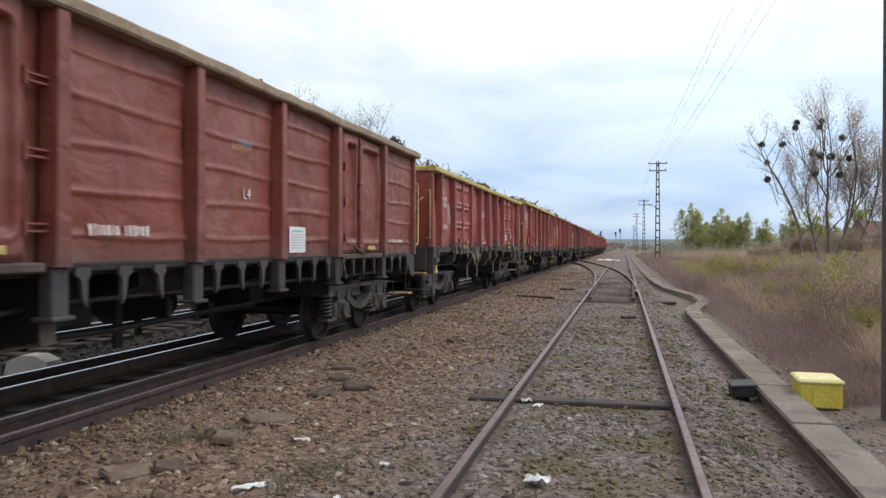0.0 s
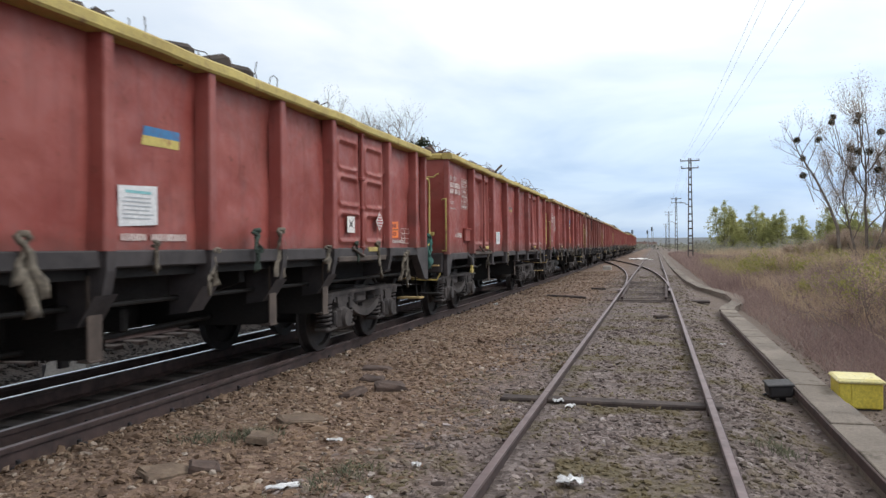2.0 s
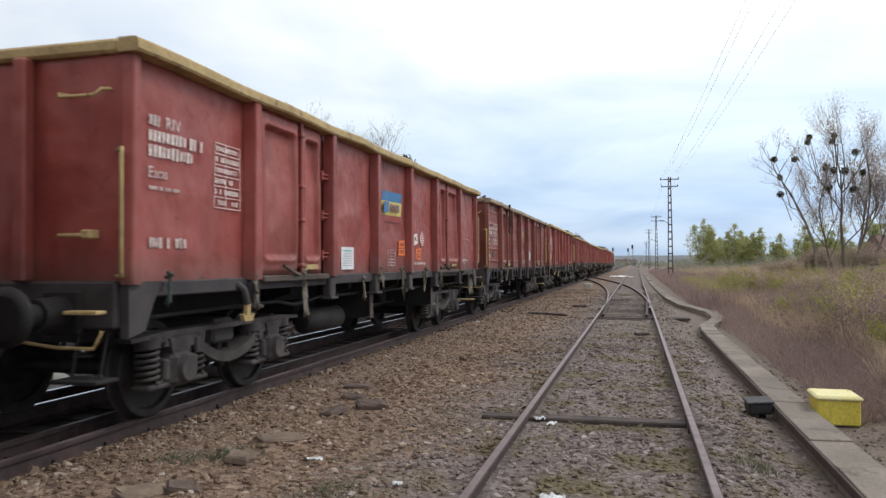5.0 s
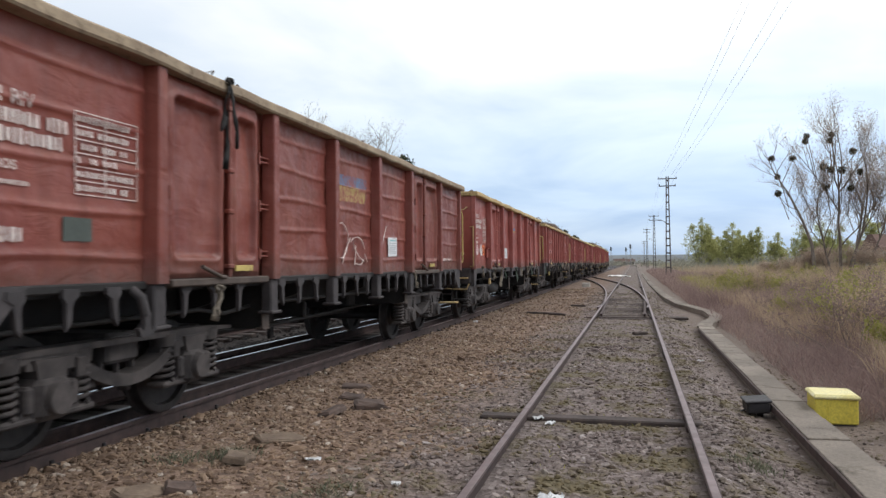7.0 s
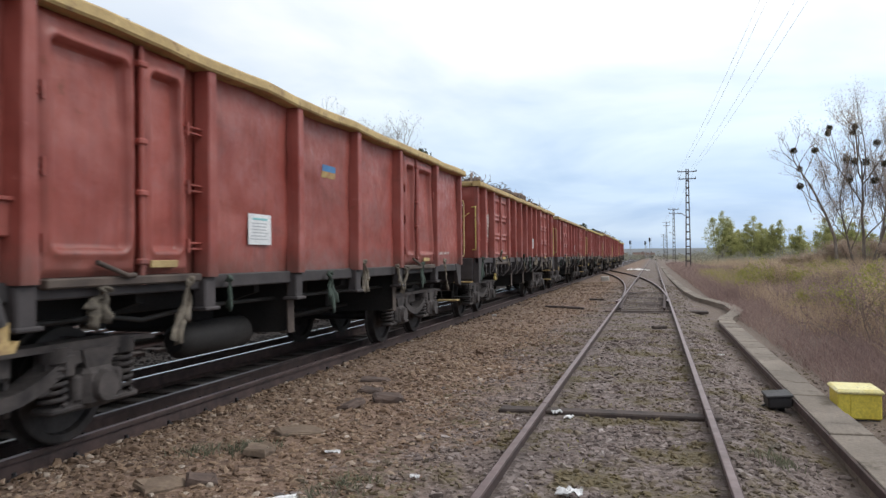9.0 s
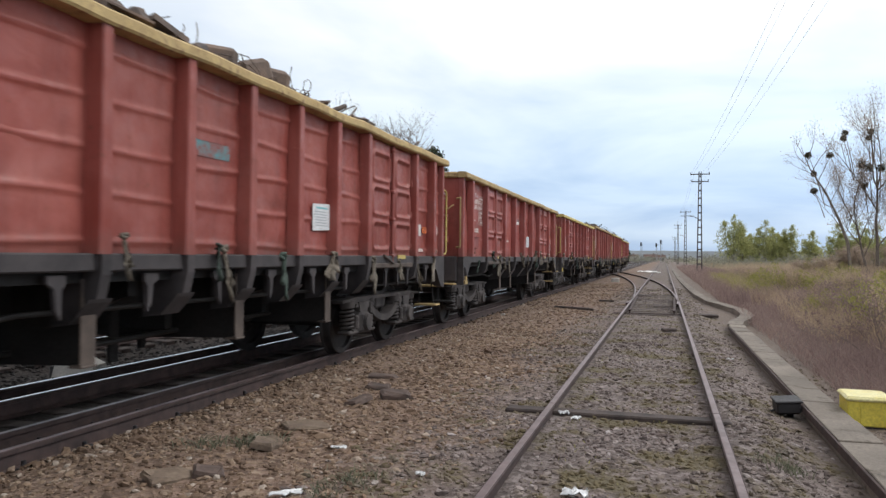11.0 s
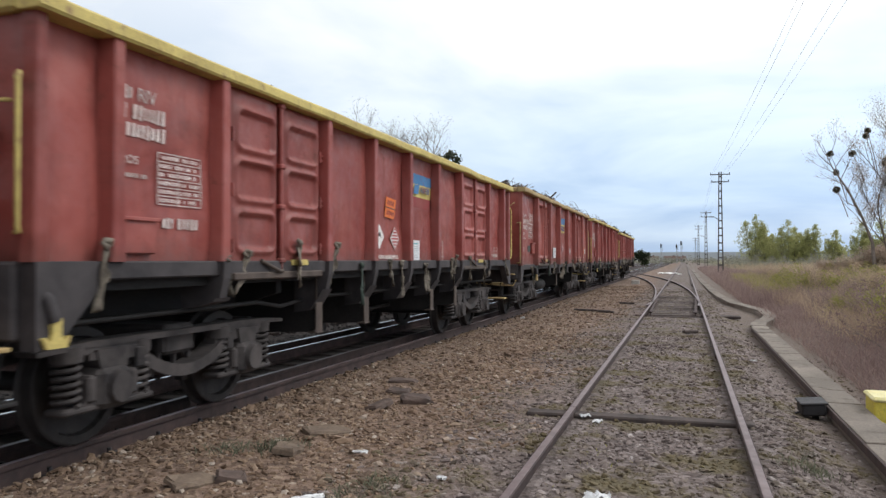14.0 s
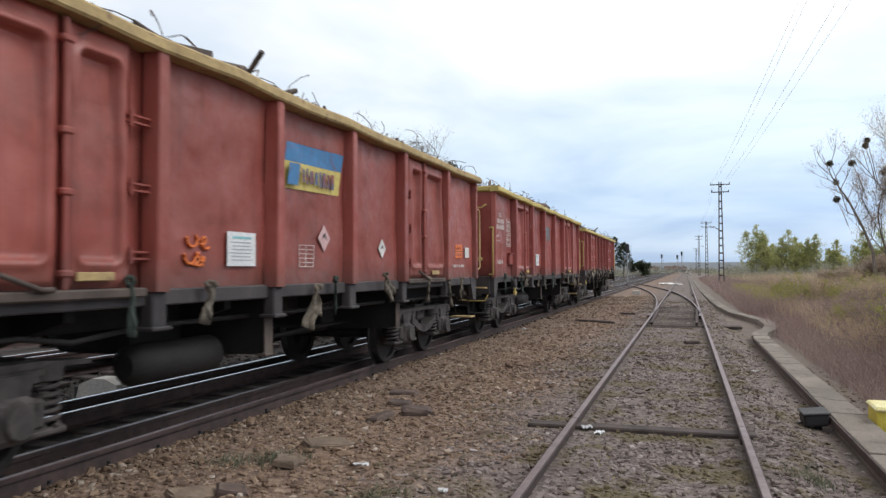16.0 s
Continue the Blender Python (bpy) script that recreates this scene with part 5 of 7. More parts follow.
# a plank over the trough's branch, a small concrete box, a marker block beyond the main track
plank = new("drain_cover", Shape().box((0, 0, 0.03), (0.55, 0.5, 0.07), 0.015).mesh("drain_cover", WOOD))
plank.matrix_basis = pose(1.18, 22.3, float(ground_z(1.18, 22.3)) + 0.02)
tagged(plank, "dark weathered cover lying beside the trough", "drain cover")
stub = new("concrete_block", Shape().box((0, 0, 0.12), (0.5, 0.4, 0.28), 0.04).mesh("concrete_block", PALECON))
stub.matrix_basis = pose(-2.95, 48.5, 0.03)
tagged(stub, "small pale concrete block by the turnout", "concrete block")
marker = new("marker_block")
tagged(marker, "whitewashed concrete marker block with dark ends beside the track", "marker block")
marker.matrix_basis = pose(-7.75, 8.6, float(ground_z(-7.75, 8.6)) - 0.02, 0, 0, 8)
part("block", Shape().slab([(-0.34, 0), (0.34, 0), (0.28, 0.22), (0.10, 0.30), (-0.10, 0.30), (-0.28, 0.22)], "y", -0.16, 0.16), PALECON, marker)
part("dark_end", Shape().box((0.36, 0, 0.10), (0.06, 0.24, 0.18), 0.01), BLACKBOX, marker)
part("dark_end", Shape().box((-0.36, 0, 0.10), (0.06, 0.24, 0.18), 0.01), BLACKBOX, marker)

# ---- sleepers ----
sleeper_mesh = Shape().box((0, 0, 0), (2.5, 0.24, 0.14), 0.015).mesh("sleeper", WOOD)
for top, mid, ys_ in ((siding_track, -0.286, [7.42] + [20.9 + 0.66 * i for i in range(18)]), (main_track, -5.5, [2.0 + 0.6 * i for i in range(90)]), (passing_track, -10.1, [4.0 + 0.6 * i for i in range(70)])):
    for y in ys_:
        wide = 0.66 if top is siding_track else 1.18
        z = 0.012 if y == 7.42 else -0.01 if top is siding_track else -0.09
        part("sleeper", sleeper_mesh, WOOD, top, at=pose(mid - (0.16 if y == 7.42 else 0), y + rng.uniform(-0.03, 0.03), z, 0, 0, rng.uniform(-1, 1)) @ Matrix.Diagonal((wide if y != 7.42 else 0.84, 1 if y != 7.42 else 0.8, 1, 1)))
# fastenings on the foot of the near rails
clip = Shape().box((0, 0, 0.015), (0.09, 0.12, 0.03), 0.008).tube([(-0.02, 0, 0.02), (-0.02, 0, 0.075)], 0.018, 6).box((0.02, 0, 0.04), (0.07, 0.06, 0.025), 0.006).mesh("rail_clip", BLACKBOX)
for x, a in ((MAIN[0], 0), (MAIN[0], 180), (MAIN[2], 0)):
    for i in range(60):
        part("rail_clip", clip, BLACKBOX, main_track, at=pose(x + (0.095 if a == 0 else -0.095), 2.0 + 0.6 * i, -0.018, 0, 0, a))

# ---- bright white heaps by the far turnout ----
# plain white heaps standing in for bright patches of unknown stuff
HEAPWHITE = surface("spilled_lime", (0.88, 0.88, 0.87), (0.74, 0.74, 0.73), 2.0, 0.9)
for i, (x, y, sx, sy) in enumerate(((-2.35, 84, 0.7, 5.0), (-1.65, 85, 0.8, 6.0), (-1.0, 83, 0.5, 3.0), (-0.5, 79, 0.4, 1.5))):
    ob = new("lime_heap", crumpled(40 + i, sx, sy, 0.10).mesh("lime_heap", HEAPWHITE))
    ob.matrix_basis = pose(x, y, float(ground_z(x, y)) + 0.02)
    tagged(ob, "low bright white heap between the tracks", "spilled lime", "white heaps between the tracks")

# ---- plants ----
def island_colours(name, stops, rough=0.9, soft=0.4):
    m, nt, b = nodes_of(name)
    g = nt.nodes.new("ShaderNodeNewGeometry")
    broad = noise_node(nt, 0.16, 4, 0.6, g.outputs["Position"])
    f = op(nt, "ADD", op(nt, "MULTIPLY", g.outputs["Random Per Island"], 0.6), op(nt, "MULTIPLY", op(nt, "SUBTRACT", broad, 0.3), 1.0))
    link(nt, ramp(nt, f, stops), b.inputs["Base Color"])
    b.inputs["Roughness"].default_value = rough
    thin = nt.nodes.new("ShaderNodeBsdfTranslucent")
    link(nt, ramp(nt, f, stops), thin.inputs["Color"])
    both = nt.nodes.new("ShaderNodeMixShader")
    both.inputs[0].default_value = soft
    link(nt, b.outputs[0], both.inputs[1])
    link(nt, thin.outputs[0], both.inputs[2])
    link(nt, both.outputs[0], nt.nodes["Material Output"].inputs["Surface"])
    return m


DRYGRASS = island_colours("dry_grass", [(0.05, (0.28, 0.20, 0.16)), (0.35, (0.43, 0.325, 0.235)), (0.65, (0.53, 0.41, 0.28)), (0.95, (0.38, 0.35, 0.19))])
BRUSH = island_colours("purple_brown_brush", [(0.05, (0.17, 0.115, 0.112)), (0.5, (0.29, 0.208, 0.192)), (0.95, (0.40, 0.305, 0.255))])
FRESH = island_colours("fresh_green_grass", [(0.05, (0.20, 0.205, 0.055)), (0.5, (0.32, 0.31, 0.095)), (0.95, (0.42, 0.38, 0.14))])
LEAF = island_colours("spring_leaves", [(0.05, (0.30, 0.32, 0.13)), (0.5, (0.42, 0.43, 0.19)), (0.95, (0.54, 0.51, 0.25))], 0.9, 0.5)
DARKLEAF = island_colours("dark_evergreen", [(0.05, (0.022, 0.030, 0.018)), (0.5, (0.045, 0.058, 0.030)), (0.95, (0.07, 0.085, 0.04))])
BUDS = island_colours("brown_buds", [(0.05, (0.28, 0.21, 0.175)), (0.5, (0.42, 0.33, 0.265)), (0.95, (0.52, 0.42, 0.33))])
MISTLE = island_colours("mistletoe_leaves", [(0.05, (0.030, 0.026, 0.016)), (0.5, (0.055, 0.050, 0.026)), (0.95, (0.085, 0.075, 0.04))])


def blades(name, label, material, x, y, tall, wide, lean=0.35, category="grass"):
    """Many bent blades or stalks, each three triangles."""
    m = len(x)
    a = rng.uniform(0, 6.3, m)
    h = tall * rng.uniform(0.45, 1.15, m)
    w = wide * rng.uniform(0.6, 1.4, m) / 2
    lx, ly = rng.normal(0, lean, m) * h, rng.normal(0, lean, m) * h
    z = ground_z(x, y) - 0.02
    dx, dy = np.cos(a) * w, np.sin(a) * w
    v = np.stack([np.stack([x - dx, y - dy, z], -1), np.stack([x + dx, y + dy, z], -1), np.stack([x + lx * 0.35 - dx * 0.7, y + ly * 0.35 - dy * 0.7, z + h * 0.6], -1), np.stack([x + lx * 0.35 + dx * 0.7, y + ly * 0.35 + dy * 0.7, z + h * 0.6], -1), np.stack([x + lx, y + ly, z + h], -1)], 1)
    f = np.array([(0, 1, 3), (0, 3, 2), (2, 3, 4)])[None] + (np.arange(m) * 5)[:, None, None]
    ob = new(name, raw_mesh(name, v.reshape(-1, 3), f.reshape(-1, 3), material))
    return tagged(ob, label, category, kind="stuff")


def strewn(m, x0, x1, y0, y1, clump=0.0, wedge=False):
    """Places in a field; wedge thins it towards the far side in proportion to the distance."""
    if wedge:
        y = y0 * (y1 / y0) ** rng.random(m)
    else:
        y = rng.uniform(y0, y1, m)
    x = x0 + (x1 - x0) * rng.random(m)
    if clump:
        keep = 0.5 + 0.5 * np.sin(x * 1.9 + 2 * np.sin(y * 0.8)) * np.sin(y * 1.3 + np.sin(x * 2.7))
        ok = rng.random(m) < (1 - clump) + clump * keep
        x, y = x[ok], y[ok]
    return x, y


x, y = strewn(52000, 2.9, 11, 9, 60, 0.75, True)
ok = x > 2.9 + 0.5 * np.sin(y * 0.6)
blades("dry_grass_field", "field of tall dry tan grass and stalks beside the yard", DRYGRASS, x[ok], y[ok], 0.62, 0.012, 0.55)
x, y = strewn(42000, 6, 60, 22, 170, 0.4, True)
blades("far_dry_grass", "dry tan grass stretching back to the trees", DRYGRASS, x, y, 0.95, 0.04, 0.5)
x, y = strewn(34000, 2.1, 5.2, 8.6, 34, 0.7, True)
blades("dead_brush", "low purple-brown dead brush along the trough", BRUSH, x, y, 0.34, 0.009, 0.9, "brush")
x, y = strewn(30000, 3.6, 14, 14, 75, 0.6, True)
blades("tall_brush", "purple-brown leafless brush among the grass", BRUSH, x, y, 0.85, 0.012, 0.7, "brush")
x, y = strewn(22000, 1.75, 5.2, 27, 140, 0.6, True)
blades("brush_by_trough", "brown brush crowding the trough further on", BRUSH, x + 0.3, y, 0.6, 0.02, 0.5, "brush")
x, y = strewn(6000, 3.0, 6.4, 31, 54, 0.8)
blades("green_patch", "patch of fresh yellow-green grass in the dry field", FRESH, x, y, 0.75, 0.022, 0.55)
x, y = strewn(700, -0.9, 0.35, 3.2, 26, 0.9, True)
blades("moss_tufts", "small mossy tufts between the siding rails", FRESH, x, y, 0.045, 0.012, 0.8)
cx, cy = np.array([(-2.10, 4.45), (-3.25, 5.35), (-3.12, 5.50), (-2.0, 4.75), (-3.5, 5.2), (0.9, 6.1)]).T
pick = rng.integers(0, 6, 620)
WEED = island_colours("grey_green_weed", [(0.05, (0.085, 0.090, 0.062)), (0.5, (0.145, 0.150, 0.10)), (0.95, (0.22, 0.215, 0.16))])
blades("weeds", "small grey-green weeds on the gravel", WEED, cx[pick] + rng.normal(0, 0.09, 620), cy[pick] + rng.normal(0, 0.09, 620), 0.10, 0.010, 0.8)
x, y = strewn(9000, -60, -24, 20, 160, 0.4, True)
blades("far_side_grass", "rough grass beyond the outer tracks", BRUSH, x, y, 0.7, 0.05)


def leaf_cloud(centres, spread, per, size, flat=0.0):
    """Small leaf faces round each centre."""
    c = np.repeat(np.asarray(centres, float), per, 0)
    m = len(c)
    d = rng.normal(0, 1, (m, 3))
    d /= np.linalg.norm(d, axis=1)[:, None]
    c = c + d * (spread * rng.random(m)[:, None] ** 0.5)
    u = rng.normal(0, 1, (m, 3))
    u /= np.linalg.norm(u, axis=1)[:, None]
    w = np.cross(u, rng.normal(0, 1, (m, 3)))
    w /= np.linalg.norm(w, axis=1)[:, None]
    s = size * rng.uniform(0.6, 1.4, (m, 1))
    v = np.stack([c - u * s, c + w * s * 0.5, c + u * s, c - w * s * 0.5], 1).reshape(-1, 3)
    return v, np.arange(m * 4).reshape(-1, 4)


def grow(shape, r, base, aim, length, radius, depth, tips, sides=6, bend=0.22, fork=(3, 5), up=0.12):
    """A limb and, by turns, all that grows from it. Collects the ends of the last twigs."""
    pts, p, d = [Vector(base)], Vector(base), Vector(aim).normalized()
    n = 5 if depth > 1 else 3
    for i in range(n):
        d = (d + Vector((r.uniform(-bend, bend), r.uniform(-bend, bend), r.uniform(-bend, bend) + up))).normalized()
        p = p + d * (length / n)
        pts.append(p.copy())
    radii = [radius * (1 - 0.6 * i / n) for i in range(n + 1)]
    shape.tube(pts, radii, max(3, sides), False)
    if depth == 0:
        tips.append(pts[-1])
        tips.append(pts[len(pts) // 2])
        return
    for k in range(r.randint(*fork)):
        f = r.uniform(0.3, 1.0)
        i = min(n - 1, int(f * n))
        q = pts[i].lerp(pts[i + 1], f * n - i)
        side = Vector((r.uniform(-1, 1), r.uniform(-1, 1), r.uniform(-0.2, 0.7)))
        nd = (d * 0.75 + side.normalized() * 0.75).normalized()
        grow(shape, r, q, nd, length * r.uniform(0.42, 0.65), radius * 0.42, depth - 1, tips, sides - 1, bend, fork, up)
    grow(shape, r, pts[-1], d, length * 0.5, radius * 0.4, depth - 1, tips, sides - 1, bend, fork, up)


def make_tree(name, label, place_at, stems, leaf, per, spread, size, seed, fork=(3, 5), depth=3, bark=BARK, category="tree", up=0.12, skirt=0.0):
    tree = new(name)
    tree.matrix_basis = pose(place_at[0], place_at[1], float(ground_z(place_at[0], place_at[1])) - 0.05)
    r, s, tips = random.Random(seed), Shape(), []
    for base, aim, length, radius in stems:
        grow(s, r, base, aim, length, radius, depth, tips, 7, fork=fork, up=up)
    part("trunk", s, bark, tree, "grey-brown trunk and branches")
    for k in range(60 if skirt else 0):
        z = r.uniform(0.04, 0.62)
        a, q = r.uniform(0, 6.3), skirt * (0.20 - 0.12 * z) * r.random() ** 0.5
        tips.append(Vector((q * math.cos(a), q * math.sin(a), skirt * z)))
    if per:
        v, f = leaf_cloud([tuple(p) for p in tips], spread, per, size)
        part("crown", raw_mesh("crown", v, f, leaf), leaf, tree)
    tagged(tree, label, category)
    return tree


def from_eye(az, el, far):
    a = radians(az)
    return Vector((far * math.sin(a), far * math.cos(a), 1.575 + far * math.tan(radians(el))))


# the tall bare tree with mistletoe, and the leaning one beside it
big = make_tree("mistletoe_tree", "tall multi-stemmed budding tree with dark mistletoe balls", (12.9, 53.0), [((-0.5, 0, 0), (-0.26, 0.1, 1), 4.4, 0.085), ((0, 0.3, 0), (-0.04, 0, 1), 6.2, 0.12), ((0.3, 0, 0), (0.08, -0.1, 1), 5.4, 0.10), ((0.6, 0.2, 0), (0.24, 0.1, 1), 5.0, 0.09), ((1.2, -0.3, 0), (0.36, 0, 1), 4.8, 0.085), ((1.9, 0.2, 0), (0.40, 0.1, 1), 4.3, 0.075)], BUDS, 18, 0.45, 0.034, 17, fork=(4, 6), up=0.17)
lean = new("leaning_tree")
foot = from_eye(12.1, 0, 53.6)
foot.z = float(ground_z(foot.x, foot.y)) - 0.05
lean.matrix_basis = pose(*foot)
r, s, tips = random.Random(9), Shape(), []
stem = [Vector((0, 0, 0))] + [from_eye(az, el, 53.8) - foot for az, el in ((11.9, 1.1), (11.37, 2.7), (10.55, 4.56), (9.59, 6.18), (8.99, 7.79))]
s.tube(stem, [0.12, 0.10, 0.08, 0.055, 0.035, 0.012], 7, False)
for i in range(16):
    f = 1.4 + 3.3 * i / 16
    k = int(f)
    q = stem[k].lerp(stem[k + 1], f - k)
    side = -1 if i % 2 else 1
    grow(s, r, q, (side * r.uniform(0.4, 1.1) - 0.25, r.uniform(-0.4, 0.4), r.uniform(0.3, 0.9)), r.uniform(0.9, 1.7), 0.03, 2, tips, 4, fork=(2, 4), up=0.08)
part("trunk", s, BARK, lean, "dark leaning trunk and branches")
v, f = leaf_cloud([tuple(p) for p in tips], 0.3, 3, 0.032)
part("crown", raw_mesh("crown", v, f, BUDS), BUDS, lean)
tagged(lean, "thin bare tree leaning over the dry grass", "tree")
for host, spots in ((big, [(11.69, 8.45), (11.60, 8.12), (10.79, 7.05), (13.21, 8.45), (13.08, 8.06), (14.47, 7.27), (12.70, 6.33), (13.12, 6.10), (13.79, 6.06), (14.86, 5.86), (12.82, 4.97), (14.28, 4.81)]), (lean, [(9.48, 7.11), (9.83, 5.83), (9.83, 4.67)])):
    r = random.Random(4)
    for az, el in spots:
        c = from_eye(az, el, 54.3) - host.matrix_basis.translation
        v, f = leaf_cloud([tuple(c)], r.uniform(0.19, 0.31), 420, 0.045)
        part("mistletoe", raw_mesh("mistletoe", v, f, MISTLE), MISTLE, host, "dark ball of mistletoe")
        # the twig that carries it, down into the crown
        tw = Shape().tube([c, c * 0.86 + Vector((0, 0, c.z * 0.02)), c * 0.7], [0.012, 0.02, 0.03], 5)
        part("limb", tw, BARK, host)

# undergrowth round the feet of the two trees
shrubs = [(9.8, 57, 1.3), (11.2, 56, 1.6), (12.4, 56, 2.2), (13.4, 55, 2.4), (14.4, 51, 1.9), (15.5, 55, 2.6), (16.6, 52, 2.4), (17.8, 52, 2.6), (19.2, 53, 2.8)]
for i, (x, y, h) in enumerate(shrubs):
    make_tree("leafless_shrub", "tangled brown shrub at the foot of the trees", (x, y), [((0.3 * k - 0.5, 0.2 * (k % 2), 0), (0.5 * (k - 1.5), 0.3, 1), h * 0.55, 0.035) for k in range(4)], BUDS, 16, 0.4, 0.05, 60 + i, depth=2, category="shrub")
# brush scattered through the dry field, three bushes built and then set out again and again
bushes = [make_tree("dry_bush", "leafless purple-brown bush in the dry field", (5.2, 19), [((0.1 * k - 0.25, 0.08 * (k % 2), 0), (0.45 * (k - 2), 0.3 * (k % 3 - 1), 0.9), 0.62, 0.010) for k in range(6)], BRUSH, 2, 0.12, 0.022, 300, depth=2, category="bush", up=0.05), make_tree("dry_bush", "tan seed-headed bush in the dry field", (7.0, 22), [((0.1 * k - 0.25, 0.08 * (k % 2), 0), (0.35 * (k - 2), 0.3 * (k % 3 - 1), 0.9), 0.70, 0.009) for k in range(6)], DRYGRASS, 5, 0.14, 0.022, 301, depth=2, category="bush", up=0.1), make_tree("budding_bush", "bush with the first green leaves in the dry field", (6.1, 27), [((0.1 * k - 0.25, 0.08 * (k % 2), 0), (0.45 * (k - 2), 0.3 * (k % 3 - 1), 0.8), 0.66, 0.010) for k in range(6)], FRESH, 7, 0.16, 0.03, 302, depth=2, category="bush", up=0.05)]
for i in range(84):
    y = 11 * (64 / 11) ** rng.random()
    x = rng.uniform(3.0 + 0.02 * y, 5.0 + 0.24 * y)
    kind = bushes[int(rng.choice(3, p=(0.52, 0.36, 0.12)))]
    ob = copy_thing(kind, pose(x, y, float(ground_z(x, y)) - 0.03, 0, 0, rng.uniform(0, 360)))
    ob.scale = [rng.uniform(0.7, 1.25)] * 3
    tagged(ob, group="bushes in the dry field")
make_tree("green_shrub", "yellow-green bush among dead brush by the yard", (4.35, 12.2), [((0.12 * k - 0.3, 0.1 * (k % 2), 0), (0.4 * (k - 2), 0.2, 0.8), 0.55, 0.012) for k in range(6)], FRESH, 16, 0.16, 0.026, 71, depth=2, category="shrub", up=0.0)
make_tree("green_shrub", "yellow-green bush among dead brush by the yard", (5.3, 14.0), [((0.12 * k - 0.3, 0.1 * (k % 2), 0), (0.4 * (k - 2), 0.2, 0.8), 0.5, 0.012) for k in range(6)], FRESH, 12, 0.16, 0.026, 72, depth=2, category="shrub", up=0.0)

def poplar(x, y, tall, seed):
    """A feathery young tree: a few upright leaders, each in a pointed sheath of small leaves."""
    tree = new("young_poplar")
    tree.matrix_basis = pose(x, y, float(ground_z(x, y)) - 0.05)
    r, s, tips = random.Random(seed), Shape(), []
    for k in range(5):
        top = tall * (1.0 if k == 0 else r.uniform(0.55, 0.9))
        ox, oy = (0.0, 0.0) if k == 0 else (r.uniform(-0.20, 0.20) * tall, r.uniform(-0.1, 0.1) * tall)
        lead = [Vector((ox * 0.3, oy * 0.3, 0)), Vector((ox * 0.8, oy * 0.8, top * 0.5)), Vector((ox, oy, top))]
        s.tube(lead, [0.10, 0.06, 0.015], 5, False)
        for i in range(80):
            f = 0.04 + 0.96 * r.random() ** 0.95
            q = lead[0].lerp(lead[1], f * 2) if f < 0.5 else lead[1].lerp(lead[2], f * 2 - 1)
            a, d = r.uniform(0, 6.3), tall * (0.33 * (1 - f) ** 0.8 + 0.015) * r.uniform(0.15, 1.15)
            e = q + Vector((math.cos(a) * d, math.sin(a) * d, d * r.uniform(0.3, 1.0)))
            if i % 4 == 0:
                s.tube([q, e], [0.02, 0.006], 3, False)
            tips.append(tuple(e))
    part("trunk", s, BARK, tree, "grey-brown trunk and branches")
    v, f = leaf_cloud(tips, tall * 0.055, 18, 0.12)
    part("crown", raw_mesh("crown", v, f, LEAF), LEAF, tree)
    return tagged(tree, "young poplar in fresh green leaf at the field's edge", "tree", "poplars at the field's edge")


# the row of young poplars
for i, (az, el, far) in enumerate([(4.75, 2.9, 150), (5.25, 2.2, 152), (5.8, 1.6, 155), (7.25, 2.0, 150), (6.85, 2.5, 148), (7.6, 1.7, 156), (8.55, 2.2, 150), (9.75, 1.8, 152), (11.3, 2.3, 140), (12.4, 2.5, 138), (13.6, 2.2, 140), (15.2, 2.6, 120)]):
    p = from_eye(az, el, far)
    h = p.z
    poplar(p.x, p.y, h, 90 + i)

# the tree, the pine and the bushes behind the train
make_tree("bare_tree", "bare twiggy tree rising behind the train", (-17.4, 42.0), [((0.2 * k - 0.3, 0.1 * k, 0), (0.12 * (k - 2) - 0.04, 0.1 * (k % 3 - 1), 1), 6.3, 0.12) for k in range(3)], BARK, 8, 0.4, 0.03, 31, fork=(5, 7), up=0.05)


def pine(place_at, tall, seed):
    tree = new("pine_tree")
    tree.matrix_basis = pose(place_at[0], place_at[1], float(ground_z(place_at[0], place_at[1])) - 0.05)
    r, s, tips = random.Random(seed), Shape(), []
    s.tube([(0, 0, 0), (0.1, 0, tall * 0.5), (0, 0.1, tall)], [0.2, 0.14, 0.03], 7)
    for i in range(46):
        f = 0.25 + 0.72 * i / 46
        a, ln = i * 2.4, (1 - f) * tall * 0.30 + 0.5
        z = tall * f
        e = Vector((math.cos(a) * ln, math.sin(a) * ln, z + ln * 0.35))
        s.tube([(0, 0, z), Vector((0, 0, z)).lerp(e, 0.5) - Vector((0, 0, 0.06)), e], [0.04, 0.03, 0.012], 4, False)
        tips.extend([tuple(e), tuple(Vector((0, 0, z)).lerp(e, 0.75)), tuple(Vector((0, 0, z)).lerp(e, 0.5))])
    part("trunk", s, BARK, tree)
    v, f = leaf_cloud(tips, 0.34, 40, 0.10)
    part("crown", raw_mesh("crown", v, f, DARKLEAF), DARKLEAF, tree)
    return tagged(tree, "dark green pine showing above the wagons", "tree")


pine((-16.3, 52.0), 9.7, 3)
pine((-12.6, 165.0), 7.6, 5)
pine((-14.9, 168.0), 9.0, 6)
for i, (x, y, h) in enumerate([(-9.8, 172, 5.0), (-18, 160, 5.0), (-22, 150, 6.0), (-27, 140, 6.0), (-32, 120, 6.5)]):
    make_tree("broad_bush", "dense dark bush beyond the tracks", (x, y), [((0.4 * k - 0.6, 0.3 * (k % 2), 0), (0.4 * (k - 1.5), 0.2, 1), h * 0.4, 0.08) for k in range(4)], DARKLEAF, 16, h * 0.14, 0.2, 130 + i, depth=2, category="bush")

